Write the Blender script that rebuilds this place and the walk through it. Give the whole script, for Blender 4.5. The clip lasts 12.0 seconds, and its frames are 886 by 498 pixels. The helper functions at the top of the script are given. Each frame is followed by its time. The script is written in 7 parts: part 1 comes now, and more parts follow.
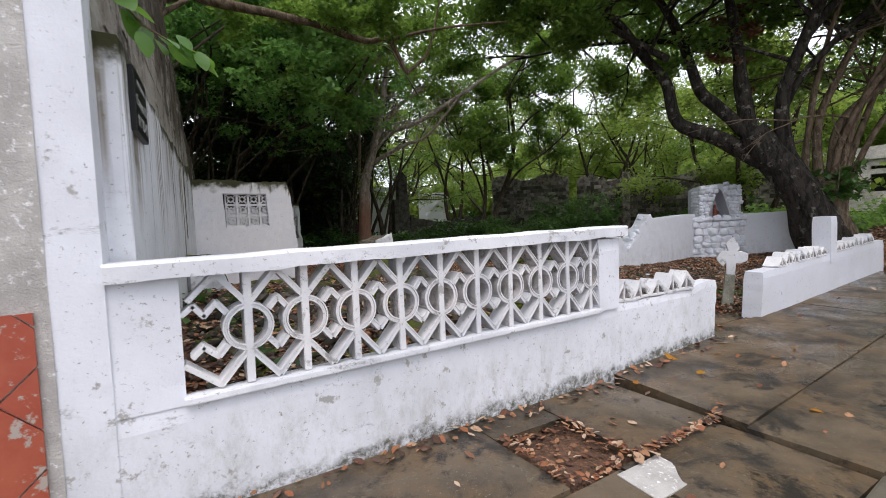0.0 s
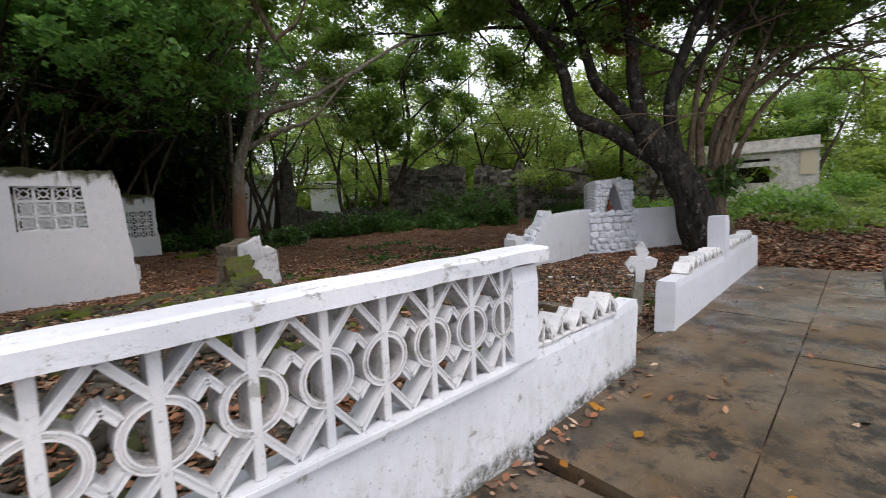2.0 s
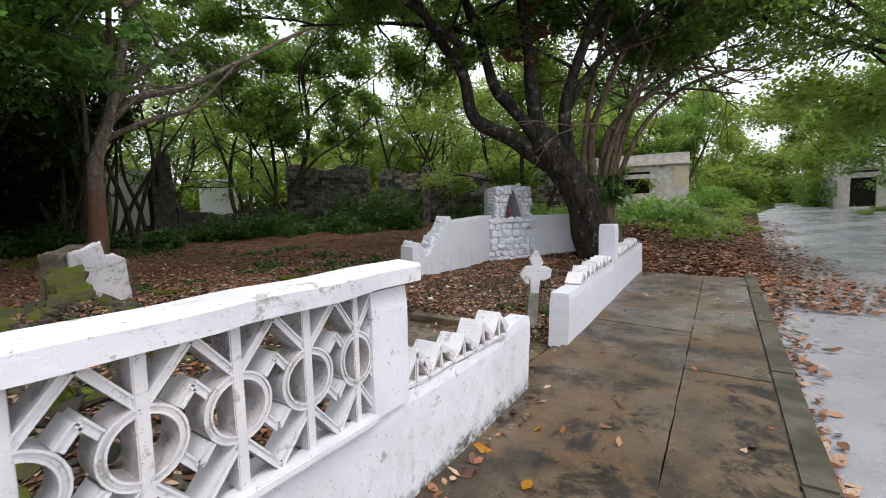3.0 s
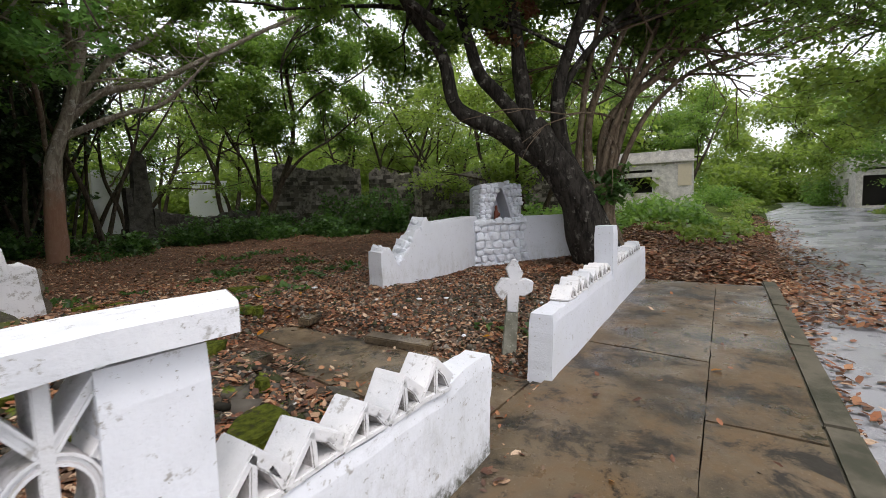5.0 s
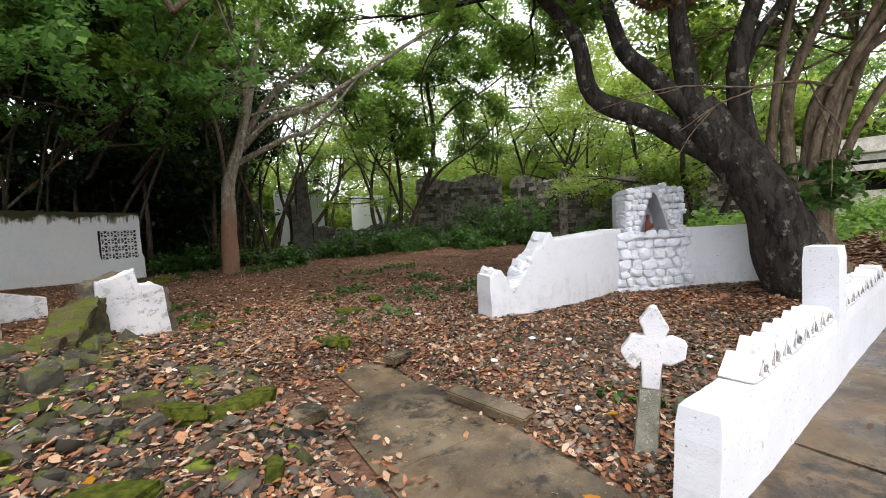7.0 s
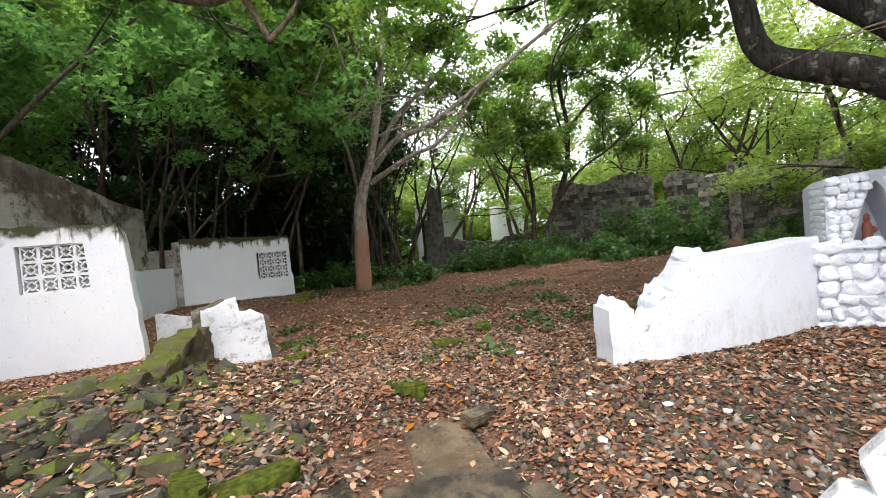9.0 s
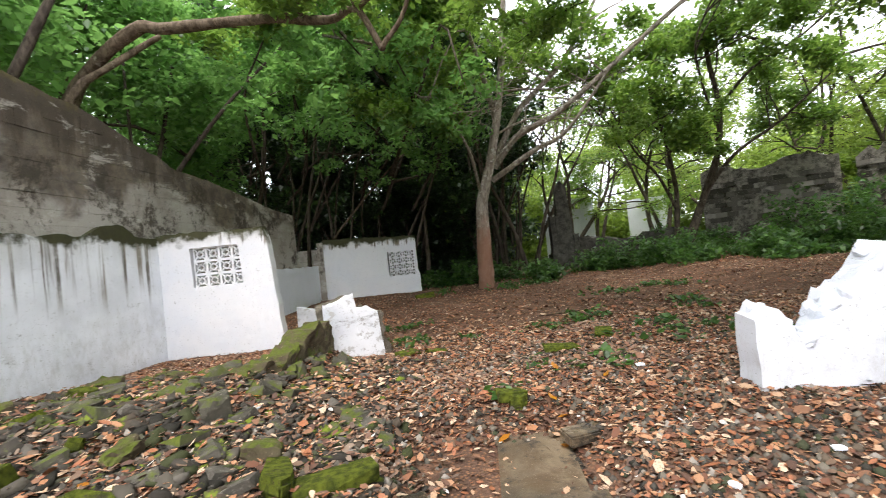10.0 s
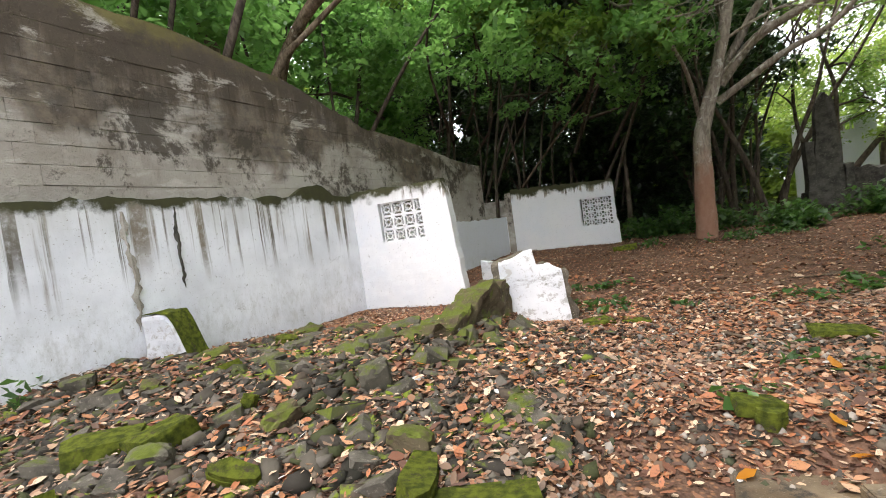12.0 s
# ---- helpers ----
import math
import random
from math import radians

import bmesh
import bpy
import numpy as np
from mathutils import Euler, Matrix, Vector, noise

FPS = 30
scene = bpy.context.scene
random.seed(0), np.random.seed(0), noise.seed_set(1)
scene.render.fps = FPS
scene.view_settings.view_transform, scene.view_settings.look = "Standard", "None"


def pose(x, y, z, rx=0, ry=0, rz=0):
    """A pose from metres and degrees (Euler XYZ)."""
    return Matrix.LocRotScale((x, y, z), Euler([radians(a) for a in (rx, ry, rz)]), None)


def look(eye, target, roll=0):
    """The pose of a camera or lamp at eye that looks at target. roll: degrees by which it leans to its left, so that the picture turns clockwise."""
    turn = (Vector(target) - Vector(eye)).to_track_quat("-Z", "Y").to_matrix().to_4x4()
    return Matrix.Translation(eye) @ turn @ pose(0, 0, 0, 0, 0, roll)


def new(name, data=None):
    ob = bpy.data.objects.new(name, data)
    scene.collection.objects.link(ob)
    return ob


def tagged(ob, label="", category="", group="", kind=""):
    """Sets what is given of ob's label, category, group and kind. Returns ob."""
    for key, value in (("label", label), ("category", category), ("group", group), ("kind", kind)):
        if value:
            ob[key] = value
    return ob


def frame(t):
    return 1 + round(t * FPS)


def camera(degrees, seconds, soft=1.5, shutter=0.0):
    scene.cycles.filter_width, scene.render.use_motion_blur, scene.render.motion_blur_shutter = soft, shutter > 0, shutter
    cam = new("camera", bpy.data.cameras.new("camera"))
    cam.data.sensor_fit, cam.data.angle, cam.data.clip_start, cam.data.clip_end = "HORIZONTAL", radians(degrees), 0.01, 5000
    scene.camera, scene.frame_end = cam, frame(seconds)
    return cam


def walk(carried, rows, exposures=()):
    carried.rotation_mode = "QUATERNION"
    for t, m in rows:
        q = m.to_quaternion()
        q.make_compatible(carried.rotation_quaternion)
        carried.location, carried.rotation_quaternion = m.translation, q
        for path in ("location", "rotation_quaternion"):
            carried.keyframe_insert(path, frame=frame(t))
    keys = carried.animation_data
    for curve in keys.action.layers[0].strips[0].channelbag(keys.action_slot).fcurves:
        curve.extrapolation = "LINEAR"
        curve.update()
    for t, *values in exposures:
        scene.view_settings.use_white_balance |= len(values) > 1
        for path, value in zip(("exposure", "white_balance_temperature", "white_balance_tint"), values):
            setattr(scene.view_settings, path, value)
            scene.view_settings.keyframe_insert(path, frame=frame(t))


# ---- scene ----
cam = camera(89.7, 12.0, 0.9, 0.2)
PATH = [
    (0, (-0.109, -0.286, 1.439), (0.927, 1.421, 1.328), -2.3),
    (0.5, (0.192, -0.07, 1.411), (1.225, 1.635, 1.252), -1.6),
    (1, (0.448, 0.171, 1.441), (1.467, 1.883, 1.261), -1.1),
    (1.5, (0.657, 0.508, 1.621), (1.748, 2.175, 1.453), -1.9),
    (2, (0.862, 0.656, 1.65), (2.245, 2.088, 1.465), -2.6),
    (2.5, (1.231, 0.741, 1.672), (2.785, 1.985, 1.488), -2.0),
    (3, (1.541, 0.853, 1.652), (3.184, 1.979, 1.469), -1.5),
    (3.5, (1.767, 0.981, 1.654), (3.423, 2.089, 1.478), -1.9),
    (5.5, (3.149, 1.124, 1.596), (4.763, 2.291, 1.42), -1.6),
    (6, (3.564, 1.202, 1.609), (4.899, 2.685, 1.469), -3.0),
    (6.5, (3.859, 1.297, 1.668), (5.045, 2.903, 1.552), -2.7),
    (7, (4.097, 1.532, 1.679), (5.268, 3.15, 1.568), -2.9),
    (7.2, (4.193, 1.635, 1.728), (5.358, 3.258, 1.639), -3.5),
    (8.8, (5.138, 2.087, 1.783), (5.727, 3.998, 1.764), -4.9),
    (9, (5.23, 2.179, 1.778), (5.82, 4.09, 1.751), -5.2),
    (9.5, (5.446, 2.33, 1.75), (5.816, 4.296, 1.742), -6.2),
    (10, (5.623, 2.382, 1.738), (5.633, 4.381, 1.76), -5.8),
    (10.5, (5.585, 2.442, 1.703), (5.265, 4.416, 1.714), -6.0),
    (11, (5.512, 2.732, 1.71), (4.906, 4.638, 1.72), -5.5),
    (11.5, (5.497, 3.065, 1.781), (4.799, 4.939, 1.761), -6.1),
    (12, (5.648, 3.376, 1.723), (4.802, 5.185, 1.623), -7.6),
]
walk(cam, [(t, look(eye, target, roll)) for t, eye, target, roll in PATH], [(0, -0.08, 6300, 17), (1.0, -0.24, 6320, 17), (2.0, -0.12, 6350, 17), (3.5, 0.03, 6400, 17), (5.5, 0.0, 6480, 15), (6.0, 0.14, 6480, 15), (7.0, 0.76, 6520, 15), (9.0, 1.12, 6400, 14), (10.0, 1.18, 6420, 14), (12.0, 1.26, 6520, 15)])

# ---- world and light ----
world = bpy.data.worlds.new("overcast_sky")
scene.world = world
world.use_nodes = True
wn = world.node_tree
wn.nodes.clear()
w_out = wn.nodes.new("ShaderNodeOutputWorld")
w_bg = wn.nodes.new("ShaderNodeBackground")
w_sky = wn.nodes.new("ShaderNodeTexSky")
w_sky.sky_type = "NISHITA"
w_sky.sun_disc = False
w_sky.sun_elevation = radians(62)
w_sky.sun_rotation = radians(200)
w_sky.dust_density = 4.0
w_mix = wn.nodes.new("ShaderNodeMix")
w_mix.data_type = "RGBA"
w_mix.inputs[0].default_value = 0.72
w_mix.inputs[7].default_value = (11.0, 11.4, 11.8, 1)
wn.links.new(w_sky.outputs[0], w_mix.inputs[6])
wn.links.new(w_mix.outputs[2], w_bg.inputs[0])
w_bg.inputs[1].default_value = 0.15
wn.links.new(w_bg.outputs[0], w_out.inputs[0])

sun_data = bpy.data.lights.new("sun", "SUN")
sun_data.energy = 1.3
sun_data.angle = radians(25)
sun_data.color = (1.0, 0.96, 0.9)
sun = new("sun", sun_data)
sun.matrix_world = look((0, 0, 30), (6.0, 14.0, 0))

# ---- materials ----


class Nodes:
    """A principled material and short ways to wire it."""

    def __init__(self, name, rough=0.8, spec=0.3):
        self.mat = bpy.data.materials.new(name)
        self.mat.use_nodes = True
        self.t = self.mat.node_tree
        self.bsdf = self.t.nodes["Principled BSDF"]
        self.out = self.t.nodes["Material Output"]
        self.bsdf.inputs["Roughness"].default_value = rough
        self.bsdf.inputs["Specular IOR Level"].default_value = spec
        self.pos = self.t.nodes.new("ShaderNodeNewGeometry").outputs["Position"]

    def link(self, a, b):
        self.t.links.new(a, b)

    def local(self):
        self.pos = self.t.nodes.new("ShaderNodeTexCoord").outputs["Object"]

    def scaled(self, v):
        n = self.t.nodes.new("ShaderNodeMapping")
        n.inputs["Scale"].default_value = v
        self.link(self.pos, n.inputs["Vector"])
        return n.outputs[0]

    def noise(self, scale, detail=4.0, rough=0.6, stretch=None, dist=0.0):
        n = self.t.nodes.new("ShaderNodeTexNoise")
        n.inputs["Scale"].default_value = scale
        n.inputs["Detail"].default_value = detail
        n.inputs["Roughness"].default_value = rough
        n.inputs["Distortion"].default_value = dist
        self.link(self.scaled(stretch) if stretch else self.pos, n.inputs["Vector"])
        return n.outputs["Fac"]

    def cells(self, scale, feature="F1", stretch=None):
        n = self.t.nodes.new("ShaderNodeTexVoronoi")
        n.feature = feature
        n.inputs["Scale"].default_value = scale
        self.link(self.scaled(stretch) if stretch else self.pos, n.inputs["Vector"])
        return n.outputs["Distance"]

    def ramp(self, fac, a, b, lo=0.0, hi=1.0):
        n = self.t.nodes.new("ShaderNodeMapRange")
        n.interpolation_type = "SMOOTHSTEP"
        n.inputs[1].default_value, n.inputs[2].default_value = a, b
        n.inputs[3].default_value, n.inputs[4].default_value = lo, hi
        self.link(fac, n.inputs[0])
        return n.outputs[0]

    def math(self, op, a, b):
        n = self.t.nodes.new("ShaderNodeMath")
        n.operation = op
        for i, v in enumerate((a, b)):
            if isinstance(v, (int, float)):
                n.inputs[i].default_value = v
            else:
                self.link(v, n.inputs[i])
        return n.outputs[0]

    def mix(self, fac, a, b):
        n = self.t.nodes.new("ShaderNodeMix")
        n.data_type = "RGBA"
        for i, v in ((0, fac), (6, a), (7, b)):
            if isinstance(v, (int, float)):
                n.inputs[i].default_value = v
            elif isinstance(v, tuple):
                n.inputs[i].default_value = (*v, 1)
            else:
                self.link(v, n.inputs[i])
        return n.outputs[2]

    def palette(self, fac, colours):
        n = self.t.nodes.new("ShaderNodeValToRGB")
        r = n.color_ramp
        r.interpolation = "CONSTANT" if len(colours) > 3 else "LINEAR"
        while len(r.elements) < len(colours):
            r.elements.new(0.5)
        for i, c in enumerate(colours):
            r.elements[i].position = i / len(colours)
            r.elements[i].color = (*c, 1)
        self.link(fac, n.inputs[0])
        return n.outputs[0]

    def island(self):
        return self.t.nodes.new("ShaderNodeNewGeometry").outputs["Random Per Island"]

    def object_random(self):
        return self.t.nodes.new("ShaderNodeObjectInfo").outputs["Random"]

    def axis(self, i):
        n = self.t.nodes.new("ShaderNodeSeparateXYZ")
        self.link(self.pos, n.inputs[0])
        return n.outputs[i]

    def normal_up(self):
        n = self.t.nodes.new("ShaderNodeSeparateXYZ")
        self.link(self.t.nodes.new("ShaderNodeNewGeometry").outputs["Normal"], n.inputs[0])
        return n.outputs[2]

    def colour(self, c):
        if isinstance(c, tuple):
            self.bsdf.inputs["Base Color"].default_value = (*c, 1)
        else:
            self.link(c, self.bsdf.inputs["Base Color"])
        return self

    def rough(self, f):
        self.link(f, self.bsdf.inputs["Roughness"])

    def bump(self, fac, strength=0.4, distance=0.02):
        n = self.t.nodes.new("ShaderNodeBump")
        n.inputs["Strength"].default_value = strength
        n.inputs["Distance"].default_value = distance
        self.link(fac, n.inputs["Height"])
        self.link(n.outputs[0], self.bsdf.inputs["Normal"])

    def translucent(self, colour, amount):
        tr = self.t.nodes.new("ShaderNodeBsdfTranslucent")
        mx = self.t.nodes.new("ShaderNodeMixShader")
        mx.inputs[0].default_value = amount
        self.link(colour, tr.inputs[0])
        self.link(self.bsdf.outputs[0], mx.inputs[1])
        self.link(tr.outputs[0], mx.inputs[2])
        self.link(mx.outputs[0], self.out.inputs[0])


def whitewash(name, white=(0.8, 0.82, 0.86), peel=0.62, streaks=None, mildew=None, grey=0.0, grime=None, foot=None):
    """Old white limewash on render: blotches, flaked spots, and stains with a shape of their own."""
    n = Nodes(name, 0.85, 0.2)
    c = n.mix(n.ramp(n.noise(1.3, 6), 0.35, 0.75), white, (0.68 - grey, 0.70 - grey, 0.73 - grey))
    c = n.mix(n.ramp(n.noise(7.0, 8, 0.7), peel, peel + 0.06), c, (0.42, 0.41, 0.39))
    c = n.mix(n.ramp(n.noise(34.0, 6, 0.75), 0.60, 0.67), c, (0.34, 0.33, 0.30))
    if grime:
        f = n.math("MULTIPLY", n.ramp(n.noise(3.2, 8, 0.8, (0.6, 1, 1.6), 0.3), grime, grime + 0.14), n.ramp(n.noise(55.0, 6, 0.85), 0.36, 0.62))
        c = n.mix(f, c, (0.13, 0.125, 0.105))
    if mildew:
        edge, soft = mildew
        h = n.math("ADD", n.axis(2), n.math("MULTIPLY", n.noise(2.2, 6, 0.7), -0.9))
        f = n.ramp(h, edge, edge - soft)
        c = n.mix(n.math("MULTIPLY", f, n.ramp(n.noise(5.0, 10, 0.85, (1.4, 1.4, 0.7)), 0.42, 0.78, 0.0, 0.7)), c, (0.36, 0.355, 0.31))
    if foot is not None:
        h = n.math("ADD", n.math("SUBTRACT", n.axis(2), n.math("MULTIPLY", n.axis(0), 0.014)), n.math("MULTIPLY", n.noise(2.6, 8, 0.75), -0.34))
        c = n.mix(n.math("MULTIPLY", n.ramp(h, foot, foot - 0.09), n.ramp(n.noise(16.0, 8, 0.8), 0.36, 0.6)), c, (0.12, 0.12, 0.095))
    if streaks:
        top, length = streaks
        for wide, lo, dark in ((2.3, 0.53, (0.20, 0.165, 0.115)), (7.5, 0.56, (0.10, 0.085, 0.06))):
            drip = n.ramp(n.noise(1.0, 5, 0.65, (wide, wide, 0.10), 0.25), lo, lo + 0.07)
            reach = n.math("MULTIPLY", n.noise(1.0, 3, 0.6, (wide * 0.7, wide * 0.7, 0.02)), length * 2.4)
            g = n.math("MULTIPLY", drip, n.ramp(n.math("ADD", n.axis(2), reach), top + 0.1, top + 0.8 * length))
            c = n.mix(n.math("MULTIPLY", g, n.ramp(n.noise(9.0, 6, 0.75), 0.2, 0.55, 0.3, 0.95)), c, dark)
        soft = n.math("ADD", n.axis(2), n.math("MULTIPLY", n.noise(1.0, 5, 0.7, (2.0, 2.0, 0.3)), length * 1.6))
        c = n.mix(n.ramp(soft, top + 0.2 * length, top + 1.1 * length, 0.0, 0.55), c, (0.36, 0.35, 0.30))
        rim = n.ramp(n.math("ADD", n.axis(2), n.math("MULTIPLY", n.noise(2.2, 6, 0.65), 0.7)), top + 0.24, top + 0.38)
        c = n.mix(rim, c, n.mix(n.noise(9.0), (0.03, 0.03, 0.018), (0.065, 0.065, 0.025)))
    n.colour(c)
    n.bump(n.math("ADD", n.noise(5.0, 8, 0.7), n.math("MULTIPLY", n.noise(60.0, 4), 0.35)), 0.5, 0.012)
    return n.mat


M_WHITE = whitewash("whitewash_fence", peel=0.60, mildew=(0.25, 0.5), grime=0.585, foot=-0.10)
M_BLOCK = whitewash("whitewash_blocks", (0.8, 0.79, 0.78), peel=0.59, grey=0.1, grime=0.59)
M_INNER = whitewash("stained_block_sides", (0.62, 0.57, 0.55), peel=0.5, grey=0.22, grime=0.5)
M_CAP = whitewash("whitewash_cap", (0.85, 0.86, 0.88), peel=0.6, grey=0.07, grime=0.53)
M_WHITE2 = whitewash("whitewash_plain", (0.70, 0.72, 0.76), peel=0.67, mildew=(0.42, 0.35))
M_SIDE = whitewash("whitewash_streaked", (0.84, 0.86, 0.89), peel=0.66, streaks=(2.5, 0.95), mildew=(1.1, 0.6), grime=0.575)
M_STUB = whitewash("whitewash_stub", (0.75, 0.745, 0.745), peel=0.66, streaks=(2.5, 0.28))
M_BOUND = whitewash("whitewash_boundary", (0.68, 0.70, 0.755), peel=0.63, grey=0.05, grime=0.63)
M_RUBBLEWHITE = whitewash("whitewash_broken", (0.68, 0.68, 0.69), peel=0.54, grey=0.2, grime=0.53)


def block_wall():
    """Bare blocks: each of its own grey, browned and blackened towards the rim by runs and blots, olive moss on top."""
    n = Nodes("weathered_block_wall", 0.95, 0.15)
    c = n.mix(n.ramp(n.noise(0.7, 8, 0.7), 0.38, 0.64), (0.40, 0.375, 0.33), (0.25, 0.22, 0.18))
    c = n.mix(n.math("MULTIPLY", n.object_random(), 0.4), c, (0.48, 0.45, 0.39))
    c = n.mix(n.math("MULTIPLY", n.ramp(n.noise(1.6, 10, 0.75, (0.8, 0.8, 1.9), 0.3), 0.52, 0.64), 0.6), c, (0.56, 0.535, 0.48))
    h = n.math("ADD", n.axis(2), n.math("MULTIPLY", n.noise(0.7, 5, 0.6, (0.7, 0.7, 1.3), 0.5), 3.2))
    c = n.mix(n.ramp(h, 4.75, 5.25, 0.0, 0.85), c, n.mix(n.ramp(n.noise(3.0, 8, 0.7), 0.35, 0.65), (0.055, 0.045, 0.034), (0.16, 0.125, 0.085)))
    c = n.mix(n.math("MULTIPLY", n.ramp(n.noise(1.0, 12, 0.8, (1.2, 0.9, 0.8), 0.2), 0.51, 0.58), 0.9), c, (0.07, 0.06, 0.046))
    run = n.math("ADD", n.axis(2), n.math("MULTIPLY", n.noise(1.0, 6, 0.7, (3.0, 2.6, 0.3), 0.1), 2.6))
    c = n.mix(n.math("MULTIPLY", n.ramp(run, 5.1, 5.6), 0.85), c, (0.075, 0.06, 0.044))
    c = n.mix(n.math("MULTIPLY", n.ramp(n.noise(1.1, 10, 0.75, (0.8, 0.8, 1.6), 0.4), 0.55, 0.63), 0.75), c, (0.47, 0.44, 0.38))
    c = n.mix(n.ramp(n.noise(30.0, 5, 0.75), 0.6, 0.72), c, (0.15, 0.135, 0.11))
    up = n.math("MULTIPLY", n.ramp(n.normal_up(), 0.2, 0.7), n.ramp(n.noise(3.0), 0.35, 0.55))
    c = n.mix(up, c, (0.08, 0.09, 0.025))
    rim = n.ramp(n.math("ADD", n.axis(2), n.math("MULTIPLY", n.noise(1.2, 6, 0.7), 1.6)), 5.4, 5.75)
    c = n.mix(rim, c, n.mix(n.noise(7.0, 6), (0.10, 0.085, 0.032), (0.17, 0.15, 0.06)))
    n.colour(c)
    n.bump(n.math("ADD", n.noise(6.0, 8, 0.75), n.math("MULTIPLY", n.noise(45.0, 4), 0.4)), 0.9, 0.03)
    return n.mat


M_GREY = block_wall()


def old_stone(name, a, b, moss=0.0):
    n = Nodes(name, 0.9, 0.2)
    c = n.mix(n.ramp(n.noise(4.0, 8, 0.7), 0.35, 0.65), a, b)
    c = n.mix(n.ramp(n.noise(26.0, 5, 0.7), 0.55, 0.72), c, tuple(min(1, v * 1.9) for v in b))
    if moss:
        up = n.ramp(n.normal_up(), 0.75 - moss, 1.1 - moss)
        f = n.math("MULTIPLY", up, n.ramp(n.noise(5.0, 6, 0.7), 0.62 - 0.35 * moss, 0.72 - 0.2 * moss))
        c = n.mix(f, c, n.mix(n.noise(30.0, 3), (0.04, 0.053, 0.01), (0.115, 0.14, 0.018)))
    n.colour(c)
    n.bump(n.math("ADD", n.noise(14.0, 8, 0.75), n.math("MULTIPLY", n.noise(90.0, 3), 0.5)), 0.8, 0.015)
    return n.mat


M_STONE = old_stone("dark_rubble", (0.045, 0.04, 0.032), (0.11, 0.10, 0.08), 0.3)
M_MOSSY = old_stone("mossy_stone", (0.05, 0.046, 0.035), (0.10, 0.092, 0.07), 0.62)
M_TOMB = old_stone("blackened_masonry", (0.035, 0.033, 0.028), (0.10, 0.095, 0.08), 0.15)
M_RUIN = old_stone("brown_masonry", (0.075, 0.062, 0.045), (0.20, 0.175, 0.135), 0.25)
M_SPINE = old_stone("mossy_masonry", (0.05, 0.037, 0.022), (0.10, 0.08, 0.05), 0.68)
M_BACK = old_stone("old_back_wall", (0.05, 0.047, 0.038), (0.27, 0.25, 0.21), 0.2)


def back_block():
    n = Nodes("blackened_blocks", 0.93, 0.15)
    c = n.palette(n.object_random(), [(0.06, 0.055, 0.045), (0.13, 0.12, 0.10), (0.22, 0.205, 0.175), (0.09, 0.083, 0.068), (0.30, 0.28, 0.245), (0.05, 0.047, 0.038)])
    c = n.mix(n.ramp(n.noise(1.0, 8, 0.75), 0.48, 0.62), c, (0.045, 0.042, 0.034))
    c = n.mix(n.ramp(n.noise(16.0, 6, 0.75), 0.56, 0.68), c, (0.26, 0.25, 0.22))
    n.colour(c)
    n.bump(n.noise(14.0, 8, 0.75), 0.8, 0.02)
    return n.mat


M_BACKBLOCK = back_block()
M_FAR = old_stone("stained_plaster", (0.42, 0.40, 0.36), (0.64, 0.61, 0.55))
M_CEMENT = old_stone("bare_cement_render", (0.42, 0.40, 0.37), (0.58, 0.56, 0.52))


def whitestone():
    n = Nodes("whitewashed_stone", 0.85, 0.2)
    c = n.mix(n.ramp(n.noise(6.0, 6), 0.35, 0.7), (0.80, 0.83, 0.88), (0.62, 0.64, 0.68))
    c = n.mix(n.ramp(n.noise(22.0, 6, 0.7), 0.62, 0.72), c, (0.3, 0.29, 0.28))
    n.colour(c)
    n.bump(n.noise(18.0, 8, 0.7), 0.7, 0.02)
    return n.mat


M_WSTONE = whitestone()


def ground():
    n = Nodes("leaf_mould_soil", 0.95, 0.1)
    c = n.mix(n.ramp(n.noise(2.4, 6), 0.35, 0.65), (0.085, 0.052, 0.036), (0.15, 0.088, 0.058))
    c = n.mix(n.ramp(n.cells(26.0), 0.1, 0.5), n.mix(n.noise(40.0, 3), (0.19, 0.085, 0.045), (0.26, 0.15, 0.085)), c)
    far = n.ramp(n.math("MAXIMUM", n.axis(0), n.math("MULTIPLY", n.axis(1), 0.95)), 22.0, 28.0)
    green = n.mix(n.ramp(n.noise(0.8, 6), 0.35, 0.65), (0.035, 0.055, 0.012), (0.09, 0.12, 0.03))
    c = n.mix(far, c, green)
    n.colour(c)
    n.bump(n.math("ADD", n.cells(22.0), n.noise(60.0, 4)), 0.7, 0.03)
    return n.mat


M_GROUND = ground()


